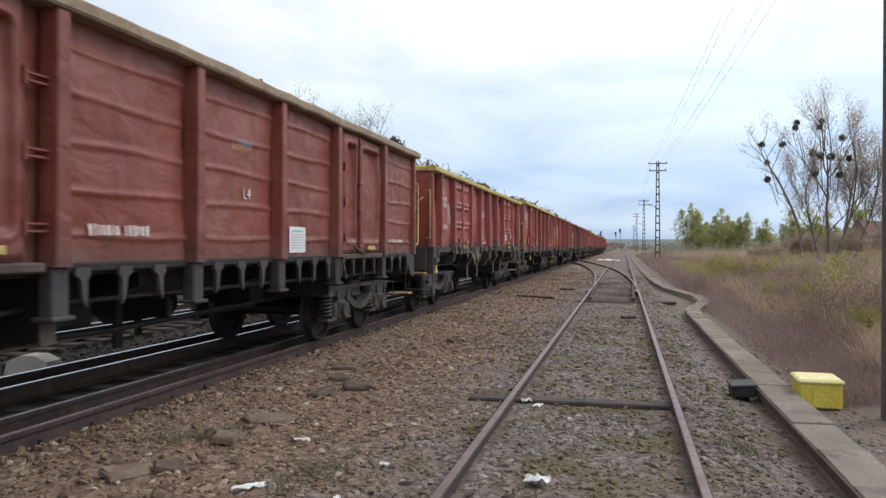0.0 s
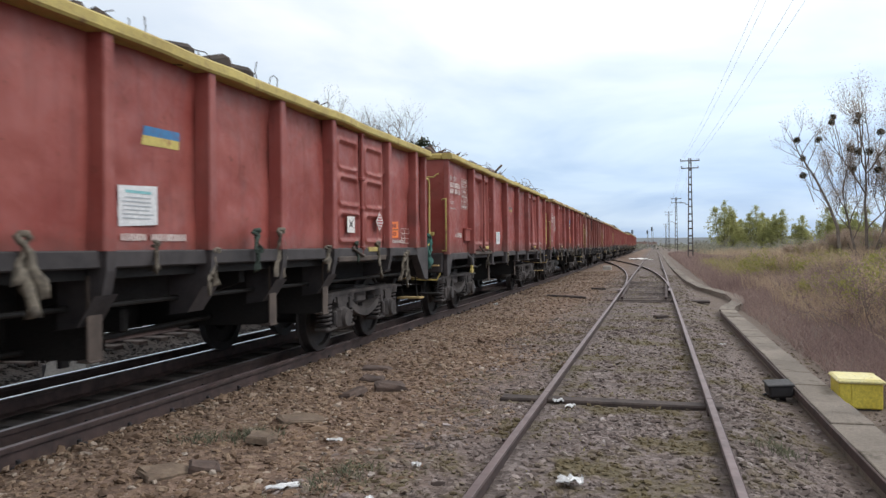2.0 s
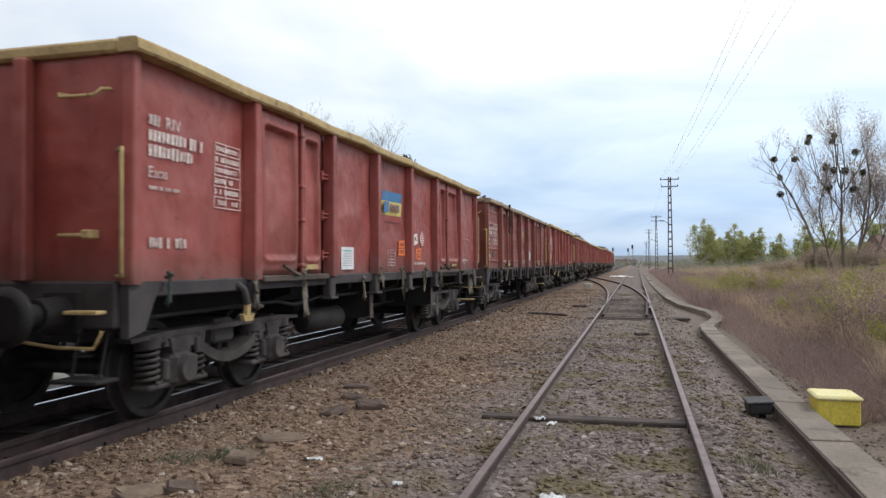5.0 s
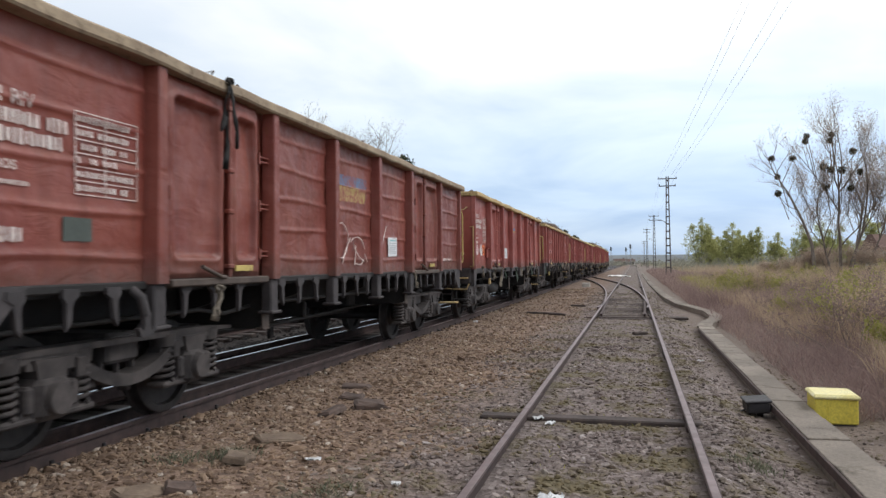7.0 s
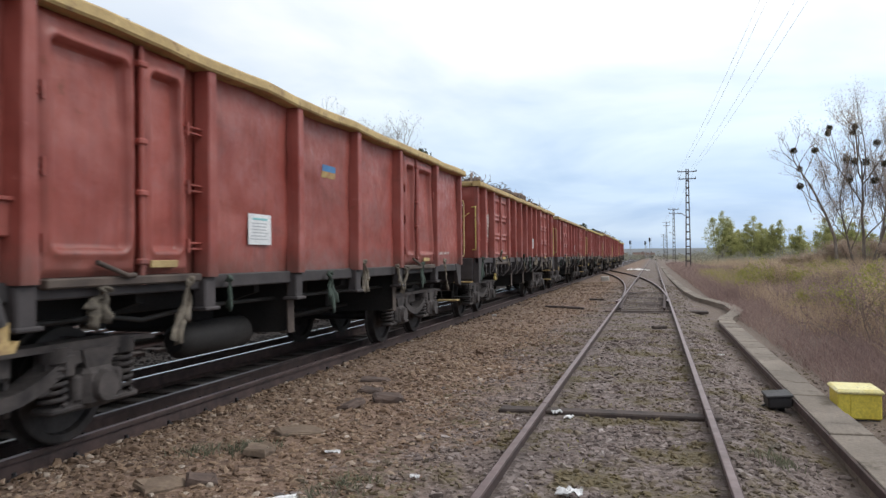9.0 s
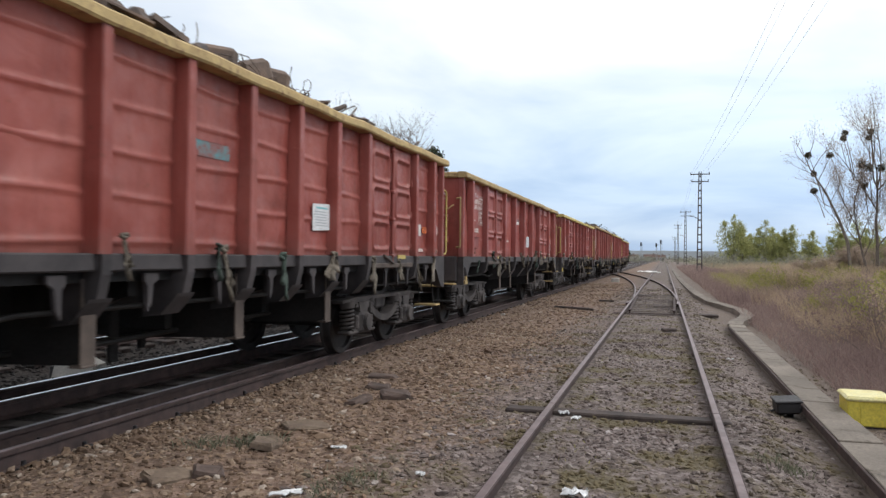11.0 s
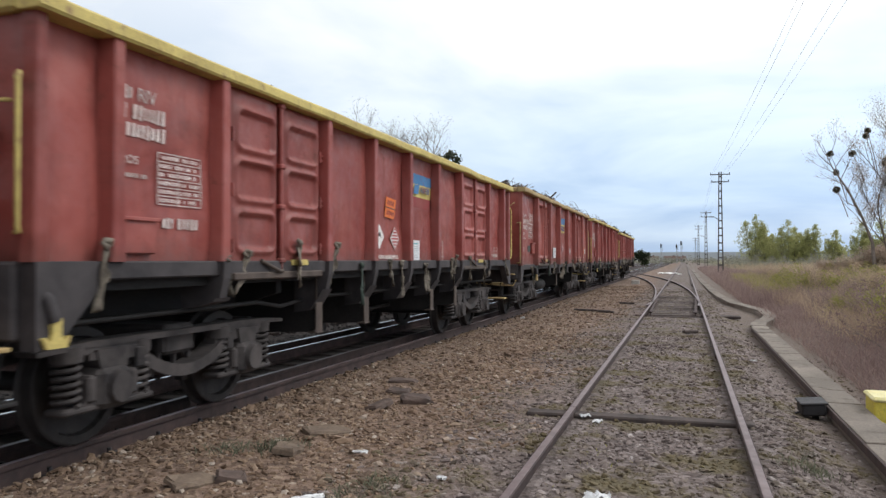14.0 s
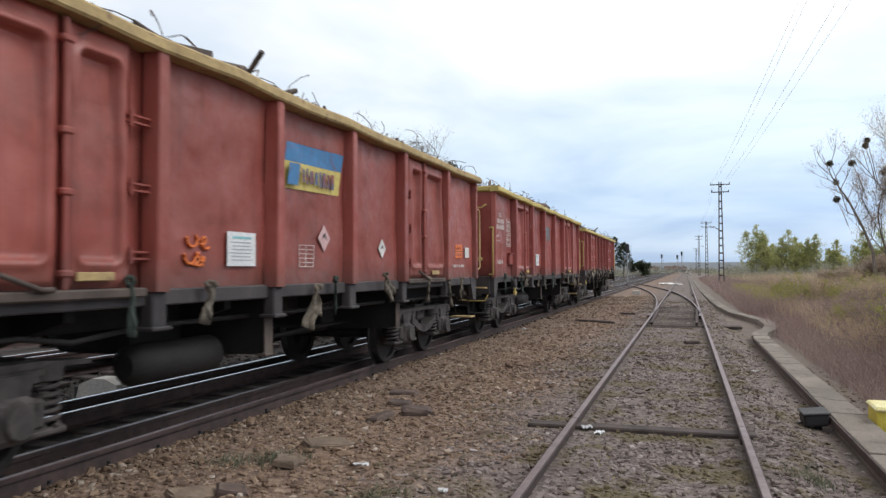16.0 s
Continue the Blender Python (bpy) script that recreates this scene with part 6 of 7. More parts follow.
# distance haze put into the scrub's pale, greyed colours
HAZY = island_colours("hazy_scrub", [(0.05, (0.19, 0.185, 0.165)), (0.5, (0.28, 0.27, 0.22)), (0.95, (0.34, 0.34, 0.25))])
# the hedge of young growth that joins the feet of the poplars
centres = []
for i in range(420):
    p = from_eye(rng.uniform(2.6, 19), 0, rng.uniform(118, 165))
    for k in range(2):
        centres.append((p.x + rng.uniform(-1, 1), p.y, rng.uniform(0.2, 2.4) * rng.random()))
v, f = leaf_cloud(centres, 0.8, 36, 0.13)
hedge = new("hedge", raw_mesh("hedge", v, f, HAZY))
tagged(hedge, "thicket of young green growth at the field's far edge", "hedge", kind="stuff")
# far scrub along the horizon
centres = []
for i in range(260):
    az = rng.uniform(-14, 26)
    far = rng.uniform(230, 420)
    p = from_eye(az, 0, far)
    for k in range(3):
        centres.append((p.x + rng.uniform(-3, 3), p.y, rng.uniform(0.2, 1.5)))
v, f = leaf_cloud(centres, 1.6, 30, 0.28)
far_scrub = new("far_scrub", raw_mesh("far_scrub", v, f, HAZY))
tagged(far_scrub, "distant brown-green scrub along the horizon", "scrub", kind="stuff")

# ---- poles and wires ----
def lattice_pole(x, y, tall):
    """A concrete pole of two legs joined by rungs, with two crossarms and insulators."""
    pole = new("telegraph_pole")
    pole.matrix_basis = pose(x, y, float(ground_z(x, y)) - 0.3)
    for side in (-1, 1):
        part("leg", Shape().slab([(side * 0.24 - 0.06, 0), (side * 0.24 + 0.06, 0), (side * 0.10 + 0.05, tall), (side * 0.10 - 0.05, tall)], "y", -0.09, 0.09), POLE, pole)
    for k in range(int(tall / 0.75)):
        z = 0.5 + k * 0.75
        w = 0.24 - 0.14 * z / tall
        part("rung", Shape().box((0, 0, z), (2 * w, 0.12, 0.14), 0), POLE, pole)
    for z, w in ((tall - 0.25, 1.9), (tall - 1.0, 1.7)):
        part("crossarm", Shape().box((0, 0.1, z), (w, 0.09, 0.10), 0.01), POLE, pole)
        for u in (-0.47, 0.47):
            part("insulator", Shape().tube([(u * w, 0.1, z + 0.05), (u * w, 0.1, z + 0.22)], [0.045, 0.03], 7), BLACKBOX, pole)
    part("lamp_bracket", Shape().tube([(-0.2, 0, tall * 0.55), (-0.7, 0, tall * 0.58)], 0.03, 6).box((-0.8, 0, tall * 0.575), (0.3, 0.15, 0.1), 0.02), POLE, pole)
    return tagged(pole, "tall lattice concrete line pole with crossarms", "utility pole", "line poles along the yard")


POLES = [(3.45, 81, 10.7), (3.75, 147, 10.7), (3.4, 206, 10.7), (3.9, 300, 10.0)]
for x, y, h in POLES:
    lattice_pole(x, y, h)
post = new("line_pole")
post.matrix_basis = pose(2.53, 7.95, -0.15)
part("shaft", Shape().tube([(0, 0, 0), (0, 0, 6), (0, 0, 11.4)], [0.135, 0.115, 0.095], 16), POLE, post)
part("crossarm", Shape().box((1.5, 0.0, 10.9), (3.4, 0.10, 0.12), 0.01), POLE, post)
tagged(post, "plain grey concrete pole beside the junction box", "utility pole")
WIRE = surface("dark_wire", (0.16, 0.17, 0.19), (0.11, 0.12, 0.13), 3.0, 0.6)
for xa, xb, sag in ((3.75, 2.75, 0.5), (4.95, 3.85, 0.55), (5.45, 4.2, 0.5), (3.9, 2.95, 0.75)):
    spans = [(xa + 0.25, 7.9, 10.85), (xb, 81, 10.55), (xb + 0.3, 147, 10.55), (xb, 206, 10.5)]
    pts = []
    for (x0, y0, z0), (x1, y1, z1) in zip(spans, spans[1:]):
        for i in range(14):
            f = i / 14
            pts.append((x0 + (x1 - x0) * f, y0 + (y1 - y0) * f, z0 + (z1 - z0) * f - 4 * sag * f * (1 - f)))
    pts.append(spans[-1])
    ob = new("overhead_wire", Shape().tube(pts, 0.0055, 5).mesh("overhead_wire", WIRE))
    tagged(ob, "thin dark overhead wire between line poles", "wire", "overhead wires")

# ---- far signals, sheds and hills ----
SIGNALGREY = surface("signal_grey", (0.35, 0.35, 0.36), (0.25, 0.25, 0.26), 2.0, 0.6)
for x, y, h in ((-7.5, 260, 6.6), (-2.6, 262, 6.4), (-1.1, 250, 7.2), (-8.0, 112, 5.2)):
    sig = new("signal")
    sig.matrix_basis = pose(x, y, 0)
    part("mast", Shape().tube([(0, 0, 0), (0, 0, h)], 0.09, 8), SIGNALGREY, sig)
    part("head", Shape().box((0, -0.12, h - 0.5), (0.5, 0.16, 1.3), 0.08), BLACKBOX, sig, "black signal head")
    part("ladder", Shape().box((0.3, 0, h / 2), (0.04, 0.04, h), 0).box((0.5, 0, h / 2), (0.04, 0.04, h), 0), SIGNALGREY, sig)
    tagged(sig, "grey colour-light railway signal mast with black head", "railway signal", "signals at the yard's far end")
WALLP = surface("pale_plaster", (0.55, 0.53, 0.50), (0.45, 0.43, 0.40), 0.6, 0.9)
ROOFT = surface("brown_roof", (0.16, 0.10, 0.085), (0.11, 0.07, 0.06), 0.8, 0.9)


def house(x, y, w, d, h, turn, label):
    ob = new("house")
    ob.matrix_basis = pose(x, y, float(ground_z(x, y)) - 0.1, 0, 0, turn)
    part("wall", Shape().box((0, 0, h / 2), (w, d, h), 0), WALLP, ob)
    r = Shape().slab([(-d / 2 - 0.4, h - 0.1), (d / 2 + 0.4, h - 0.1), (0.6, h + d * 0.36), (-0.6, h + d * 0.36)], "x", -w / 2 - 0.3, w / 2 + 0.3)
    part("roof", r, ROOFT, ob, "brown tiled roof")
    part("chimney", Shape().box((w * 0.2, 0, h + d * 0.36), (0.6, 0.6, 1.0), 0.02), ROOFT, ob)
    for u in (-0.3, 0, 0.3):
        part("window", Shape().box((u * w, -d / 2 - 0.02, h * 0.55), (1.0, 0.05, 1.2), 0.01), BLACKBOX, ob)
    return tagged(ob, label, "house")


house(30.8, 99, 7, 5, 2.6, 8, "small pale house with a brown roof behind the trees")
for x, y, w, h, t in ((-7, 420, 7, 2.2, 5), (-18, 430, 8, 2.4, -6), (-2, 450, 5, 2.0, 0)):
    house(x, y, w, 4, h, t, "low pale building at the far end of the yard")
m, nt, b = nodes_of("far_hill")
g = nt.nodes.new("ShaderNodeNewGeometry")
# the hills' blue-grey has the haze of distance mixed into it
link(nt, ramp(nt, noise_node(nt, 0.006, 6, 0.6, g.outputs["Position"]), [(0.35, (0.10, 0.118, 0.135)), (0.65, (0.145, 0.16, 0.17))]), b.inputs["Base Color"])
b.inputs["Roughness"].default_value = 1.0
pts, n = [], 90
for i in range(n + 1):
    a = radians(-70 + 140 * i / n)
    ridge = 22 + 9 * noise.noise(Vector((i * 0.16, 3, 0))) + 3 * noise.noise(Vector((i * 0.7, 8, 0)))
    for far, z in ((1500, -2), (1900, ridge * 0.6), (2300, ridge), (2800, -2)):
        pts.append((far * math.sin(a), far * math.cos(a), z))
hills = new("far_hills", Shape().add(pts, [(i * 4 + k, (i + 1) * 4 + k, (i + 1) * 4 + k + 1, i * 4 + k + 1) for i in range(n) for k in range(3)], True).mesh("far_hills", m))
tagged(hills, "low hazy hills along the horizon", "hills", kind="structure")

# ---- notices, stencils, plates and rags on the wagons ----
FACE = SHEET_X + 0.018


def relief(k, y, z):
    """How far the near side stands out at a place of one wagon's kind."""
    for py, wide, depth in PANELS[KINDS[k]]:
        if py <= y <= py + wide:
            return depth(y - py, z - FLOOR_Z)
    return 0.018


def mark(wagon, name, shape, material, label=""):
    """Something on the near side: paint follows the dents, a stiff label stands on the highest of them."""
    ob = part(name, shape, material, wagon, label)
    k = WAGONS.index(wagon)
    if name in ("data_table", "stencil", "chalk_scrawl", "orange_scrawl"):
        for v in ob.data.vertices:
            v.co.x += relief(k, v.co.y, v.co.z) - 0.006
    elif name != "painted_emblem":
        spots = [v.co for v in ob.data.vertices]
        ya, yb, za, zb = min(c.y for c in spots), max(c.y for c in spots), min(c.z for c in spots), max(c.z for c in spots)
        if min(c.x for c in spots) < SHEET_X + 0.06:
            high = max(relief(k, ya + (yb - ya) * i / 5, za + (zb - za) * j / 8) for i in range(6) for j in range(9))
            ob.matrix_basis = pose(high + 0.003 - (min(c.x for c in spots) - SHEET_X), 0, 0)
    return tagged(ob, kind="stuff") if name in ("data_table", "stencil", "chalk_scrawl", "orange_scrawl") else ob


def card(y0, y1, z0, z1, x=FACE, skew=0.0, lift=0.004):
    """A flat plate on the near side, leaning by skew."""
    o = [(y0, z0), (y1, z0 + skew), (y1, z1 + skew), (y0, z1)]
    return Shape().slab(o, "x", x, x + lift)


def diamond(y, z, r, x=FACE):
    return Shape().slab([(y - r, z), (y, z - r), (y + r, z), (y, z + r)], "x", x, x + 0.004)


def bars(y0, y1, z0, z1, rows, seed, x=FACE, gap=0.5):
    """Rows of short bars the size of characters, for stencils that cannot be read."""
    r = random.Random(seed)
    s = Shape()
    h = (z1 - z0) / rows
    for j in range(rows):
        z = z1 - (j + 0.5) * h
        y, end = y0, y1 - r.uniform(0, 0.15) * (y1 - y0) - 0.3 * h
        while y < end:
            w = h * r.uniform(0.18, 0.36)
            if r.random() < 0.90:
                s.box((x, y + w / 2, z), (0.004, w, h * gap * r.uniform(0.75, 1.0)))
            y += w + h * 0.16
    return s


def grid_mark(y0, y1, z0, z1, rows, x=FACE):
    """The outline of a stencilled table with worn lines."""
    s = Shape()
    t = 0.008
    for j in range(rows + 1):
        z = z0 + (z1 - z0) * j / rows
        s.box((x, (y0 + y1) / 2, z), (0.004, y1 - y0, t))
    for y in (y0, (y0 * 0.55 + y1 * 0.45), y1):
        s.box((x + 0.0005, y, (z0 + z1) / 2), (0.004, t, z1 - z0))
    return s


def letters(text, y, z, size, x=FACE + 0.002):
    """Stencilled letters facing out from the near side, as a mesh."""
    curve = bpy.data.curves.new("letters", "FONT")
    curve.body, curve.size, curve.extrude = text, size, 0.001
    ob = bpy.data.objects.new("letters", curve)
    scene.collection.objects.link(ob)
    bpy.context.view_layer.update()
    me = bpy.data.meshes.new_from_object(ob.evaluated_get(bpy.context.evaluated_depsgraph_get()))
    bpy.data.objects.remove(ob)
    me.transform(Matrix.Translation((x, y, z)) @ Euler((radians(90), 0, radians(90))).to_matrix().to_4x4())
    me.materials.clear()
    me.materials.append(STENCIL)
    return me


def notice(w, y0, z0, seed, tilt=0.0, FACE=FACE):
    """A white paper notice with a teal heading and rows of small print."""
    p = mark(w, "paper_notice", card(y0, y0 + 0.46, z0, z0 + 0.31, FACE, tilt), PAPER, "white paper notice with faint print")
    part("heading", Shape().box((FACE + 0.006, y0 + 0.23, z0 + 0.26 + tilt * 0.5), (0.002, 0.30, 0.022)), TEALBAR, p)
    s = Shape()
    r = random.Random(seed)
    for j in range(6):
        s.box((FACE + 0.006, y0 + 0.23 - r.uniform(0, 0.03), z0 + 0.215 - j * 0.032 + tilt * 0.5), (0.002, 0.36 - r.uniform(0, 0.08), 0.010))
    tagged(part("print", s, INKBAR, p), kind="stuff")


def skin(k, y0, y1, z0, z1, skew=0.0, lift=0.003, shear=0.0):
    """Paint or paper that follows the dents of the panel beneath it."""
    found = [p for p in PANELS[KINDS[k]] if p[0] <= (y0 + y1) / 2 <= p[0] + p[1]]
    if not found:
        return card(y0, y1, z0, z1, skew=skew)
    py, _, depth = found[0]

    def put(u, w, d):
        y, z = y0 + u + shear * w, z0 + w + skew * u / (y1 - y0)
        return (SHEET_X + depth(y - py, z - FLOOR_Z) + (lift if d > -0.5 else 0.001), y, z)
    return Shape().sheet(y1 - y0, z1 - z0, max(3, int((y1 - y0) / 0.04)), max(3, int((z1 - z0) / 0.03)), lambda u, w: 0.0, 1.0, put)


def flag(k, y0, y1, z0, z1, bands, skew, shear=0.0, shares=()):
    """Painted bands from the top down; y0 and y1 at its foot, shear its lean along y for each metre up."""
    base, top = None, z1
    for j, m in enumerate(bands):
        h = (z1 - z0) * (shares[j] if shares else 1 / len(bands))
        lean = shear * (top - h - z0)
        base = mark(WAGONS[k], "painted_emblem", skin(k, y0 + lean, y1 + lean, top - h, top, skew, 0.004, shear), m, "worn painted blue, yellow and red emblem")
        top -= h
    return base


def quad(*corners, x=FACE, lift=0.004):
    """A flat plate on the near side by its corners, from the upper left clockwise."""
    return Shape().slab(list(reversed(corners)), "x", x, x + lift)


def stripes(w, y, z, r):
    p = mark(w, "warning_label", diamond(y, z, r), WHITE, "white diamond label with red stripes")
    s = Shape()
    for k in range(-3, 4):
        u = k * r * 0.27
        half = r * 0.92 - abs(u)
        if half > 0.01:
            s.box((FACE + 0.005, y, z + u), (0.002, half * 1.7, r * 0.13))
    tagged(part("stripes", s, STRIPERED, p), kind="stuff")
    return p


def hazard(w, y, z, r, m=None):
    p = mark(w, "warning_label", diamond(y, z, r), m or WHITE, "white diamond warning label with dark print")
    part("symbol", Shape().slab([(y - r * 0.4, z - r * 0.1), (y, z + r * 0.1), (y + r * 0.4, z - 0.15 * r), (y + r * 0.15, z + r * 0.4), (y - r * 0.1, z + r * 0.3)], "x", FACE + 0.004, FACE + 0.006), DARKMARK, p)


def squiggle(w, y0, y1, z0, z1, m, seed, name="chalk_scrawl", label="pale chalk scrawl"):
    r = random.Random(seed)
    s = Shape()
    for k in range(5):
        pts = []
        cy, cz = r.uniform(y0, y1), r.uniform(z0, z1)
        ca, turn = r.uniform(0, 6.3), r.choice((-1, 1))
        for i in range(22):
            a = ca + turn * i * 0.33
            rr = 0.5 + 0.5 * math.sin(i * 0.28 + k)
            pts.append((FACE + 0.003, cy + (y1 - y0) * 0.20 * rr * math.cos(a) + 0.006 * i * turn, cz + (z1 - z0) * 0.36 * rr * math.sin(a)))
        s.tube(pts, 0.0055 if m is not ORANGE else 0.014, 4)
    mark(w, name, s, m, label)


RED_OF = {"smooth": RED, "pressed": RED, "hooked": RED_OLD, "boarded": RED_NEW}
# for each wagon: where its block of stencils begins, the foot of its letters, number rows and class mark, its table and its low row
BLOCKS = {1: (0.86, 2.55, 2.28, 2.12, (1.55, 1.86, 1.95, 2.37), (1.20, 1.62, 1.80, 1.93)), 2: (0.31, 2.72, 2.46, 2.27, (1.23, 1.80, 2.21, 2.84), (0.72, 1.37, 1.60, 1.72)), 3: (0.28, 2.58, 2.32, 2.16, (1.28, 1.78, 1.98, 2.60), (0.30, 0.90, 1.56, 1.68)), 4: (0.28, 2.48, 2.22, 2.06, (1.06, 1.75, 1.95, 2.55), (0.30, 0.62, 1.58, 1.70)), 5: (0.27, 2.58, 2.31, 2.16, (1.30, 1.78, 1.98, 2.65), (0.30, 0.66, 1.93, 2.01)), 6: (0.86, 2.50, 2.24, 2.08, (1.26, 1.58, 1.92, 2.40), (0.90, 1.40, 1.76, 1.88)), 7: (0.96, 2.66, 2.41, 2.27, (1.50, 1.90, 2.11, 2.72), (1.02, 1.56, 1.92, 2.04)), 8: (0.76, 2.60, 2.32, 2.14, (1.22, 1.74, 1.86, 2.26), (1.28, 1.74, 1.66, 1.77)), 9: (0.27, 2.48, 2.18, 2.05, (1.08, 1.75, 1.98, 2.63), (0.30, 0.62, 1.63, 1.74)), 10: (0.28, 2.58, 2.32, 2.16, (1.28, 1.78, 1.98, 2.60), (0.30, 0.90, 1.56, 1.68))}
FLAPS = {1: (0.85, 1.26, 1.52, 1.79), 2: (1.46, 1.87, 1.54, 1.80), 5: (1.70, 1.93, 1.58, 1.82), 7: (0.99, 1.42, 1.59, 1.83), 8: (0.74, 1.16, 1.47, 1.73), 9: (1.46, 1.79, 1.58, 1.86), 10: (1.50, 1.85, 1.56, 1.82)}
for k, w in enumerate(WAGONS):
    if k in BLOCKS:
        y, riv, num, eaos, tab, low = BLOCKS[k]
        step = 0.5 * (riv - num)
        mark(w, "stencil", bars(y, y + 0.17, riv, riv + 0.11, 1, 20 + k, gap=0.95), STENCIL, "worn white stencilled characters")
        mark(w, "stencil", letters("RIV", y + 0.20, riv + 0.005, 0.145), STENCIL, "worn white letters")
        mark(w, "stencil", bars(y, y + (0.62 if k in (1, 7, 8) else 0.80), num, riv - 0.01, 2, 40 + k, gap=0.86), STENCIL, "worn white stencilled characters")
        mark(w, "stencil", letters("Eaos", y, eaos, 0.135), STENCIL, "worn white letters")
        mark(w, "stencil", bars(y + 0.02, y + 0.42, eaos - 0.11, eaos - 0.06, 1, 70 + k, gap=0.7), STENCIL, "worn white stencilled characters")
        mark(w, "data_table", grid_mark(*tab, 6), STENCIL, "worn white stencilled table")
        mark(w, "stencil", bars(tab[0] + 0.02, tab[1], tab[2], tab[3], 6, 80 + k, gap=0.5), STENCIL, "worn white stencilled characters")
        mark(w, "stencil", bars(*low, 1, 90 + k, gap=0.85), STENCIL, "worn white stencilled characters")
    mark(w, "stencil", bars(LONG - 1.5 if KINDS[k] not in ("pressed", "boarded") else 11.45, LONG - 0.6 if KINDS[k] not in ("pressed", "boarded") else 12.3, 1.47, 1.56, 1, 100 + k, gap=0.6), STENCIL, "worn white stencilled characters")
    if k in FLAPS:
        a, b, c, d = FLAPS[k]
        flap = Shape().box((SHEET_X + 0.02, (a + b) / 2, (c + d) / 2), (0.06, b - a, d - c), 0.012).box((SHEET_X + 0.035, (a + b) / 2, d), (0.08, b - a + 0.04, 0.03), 0.006)
        part("inspection_flap", flap, RED_NEW if k in (5, 9) else RED_OF[KINDS[k]], w, "raised inspection flap in the wagon's red")

for k, y, z, tilt in ((0, 7.78, 1.35, 0.0), (1, 5.49, 1.60, 0.02), (2, 4.83, 1.48, 0.01), (3, 4.46, 1.36, 0.0), (4, 8.10, 1.55, 0.01), (5, 4.78, 1.58, 0.0), (6, 8.03, 1.70, 0.02), (7, 7.40, 1.70, 0.0), (8, 6.76, 1.41, 0.0), (9, 4.98, 1.48, 0.0), (10, 4.85, 1.56, 0.0), (11, 5.8, 1.6, 0.0)):
    notice(WAGONS[k], y, z, k, tilt, FACE + (0.016 if KINDS[k] in ("hooked", "boarded") else 0.006))

W = WAGONS
flag(0, 6.47, 6.89, 2.42, 2.53, (TEAL, FLAGY), 0.0)
flag(1, 5.77, 6.26, 2.25, 2.40, (SKYBLUE, CORN), 0.01, 0.15)
flag(2, 6.62, 7.05, 2.37, 2.51, (TEAL, FLAGY), 0.01)
flag(4, 5.97, 7.04, 2.30, 2.67, (BLUE, FLAGY), 0.02, 0.30, (0.42, 0.58))
flag(5, 6.53, 6.93, 2.43, 2.59, (SKYBLUE, FLAGY), 0.0, 0.2)
flag(6, 5.80, 6.35, 2.28, 2.42, (TEAL,), 0.0)
flag(7, 5.89, 6.33, 2.30, 2.44, (TEAL, WHITE), 0.01, 0.2)
flag(10, 6.3, 7.1, 2.3, 2.7, (TEAL,), 0.0)
for k, y0, y1, z0, z1, skew, bands, shares in ((3, 6.10, 7.10, 2.11, 2.61, 0.01, (SKYBLUE, CORN, FLAGR), (0.32, 0.46, 0.22)), (8, 6.82, 7.76, 2.22, 2.735, -0.01, (SKYBLUE, CORN, FLAGR), (0.30, 0.38, 0.32)), (9, 5.95, 7.22, 2.29, 2.78, 0.02, (SKYBLUE, CORN), (0.42, 0.58))):
    f = flag(k, y0, y1, z0, z1, bands, skew, 0.26, shares)
    h = (z1 - z0) * shares[1]
    a = z1 - (z1 - z0) * (shares[0] + shares[1]) + 0.02
    y = y0 + 0.26 * (a - z0) + 0.05
    part("emblem_square", quad((y + 0.05, a + h - 0.04), (y + 0.27, a + h - 0.035), (y + 0.22, a + 0.02), (y, a + 0.015), x=FACE + 0.012, lift=0.002), SKYBLUE, f)
    tagged(part("emblem_lettering", bars(y + 0.32, y1 - 0.06, a + 0.02, a + h - 0.03, 1, 4, FACE + 0.014, 0.75), BLUE, f), kind="stuff")


def square_label(w, y0, y1, z0, z1, tilt=0.0, lean=0.0, x=FACE):
    """A white square label with a dark bird-like symbol."""
    p = mark(w, "white_label", quad((y0, z1), (y1, z1 + tilt), (y1 + lean, z0 + tilt), (y0 + lean, z0), x=x), WHITE, "white square label with a dark symbol")
    d, e = y1 - y0, z1 - z0
    sym = [(y0 + d * u + lean * (1 - v), z0 + e * v + tilt * u) for u, v in ((0.15, 0.30), (0.45, 0.42), (0.85, 0.25), (0.62, 0.50), (0.80, 0.82), (0.52, 0.62), (0.25, 0.78), (0.38, 0.52))]
    part("symbol", Shape().slab(sym, "x", x + 0.004, x + 0.006), DARKMARK, p)


def leaning_plate(w, a, b, c, d, x=FACE):
    """An orange plate in two fields by its corners, with the divider and worn print between them."""
    p = mark(w, "orange_plate", quad(a, b, c, d, x=x), ORANGE, "orange plate in two fields")
    at = lambda u, v: tuple((a[i] * (1 - u) + b[i] * u) * (1 - v) + (d[i] * (1 - u) + c[i] * u) * v for i in (0, 1))
    part("divider", quad(at(0, 0.48), at(1, 0.48), at(1, 0.53), at(0, 0.53), x=x + 0.004, lift=0.002), DARKMARK, p)
    r = random.Random(int(a[0] * 100))
    s = Shape()
    for v in (0.14, 0.64):
        u = 0.15
        while u < 0.8:
            wd = r.uniform(0.05, 0.12)
            s.slab(list(reversed([at(u, v), at(u + wd, v), at(u + wd, v + 0.22), at(u, v + 0.22)])), "x", x + 0.004, x + 0.006)
            u += wd + 0.07
    tagged(part("print", s, FLAGR, p), kind="stuff")


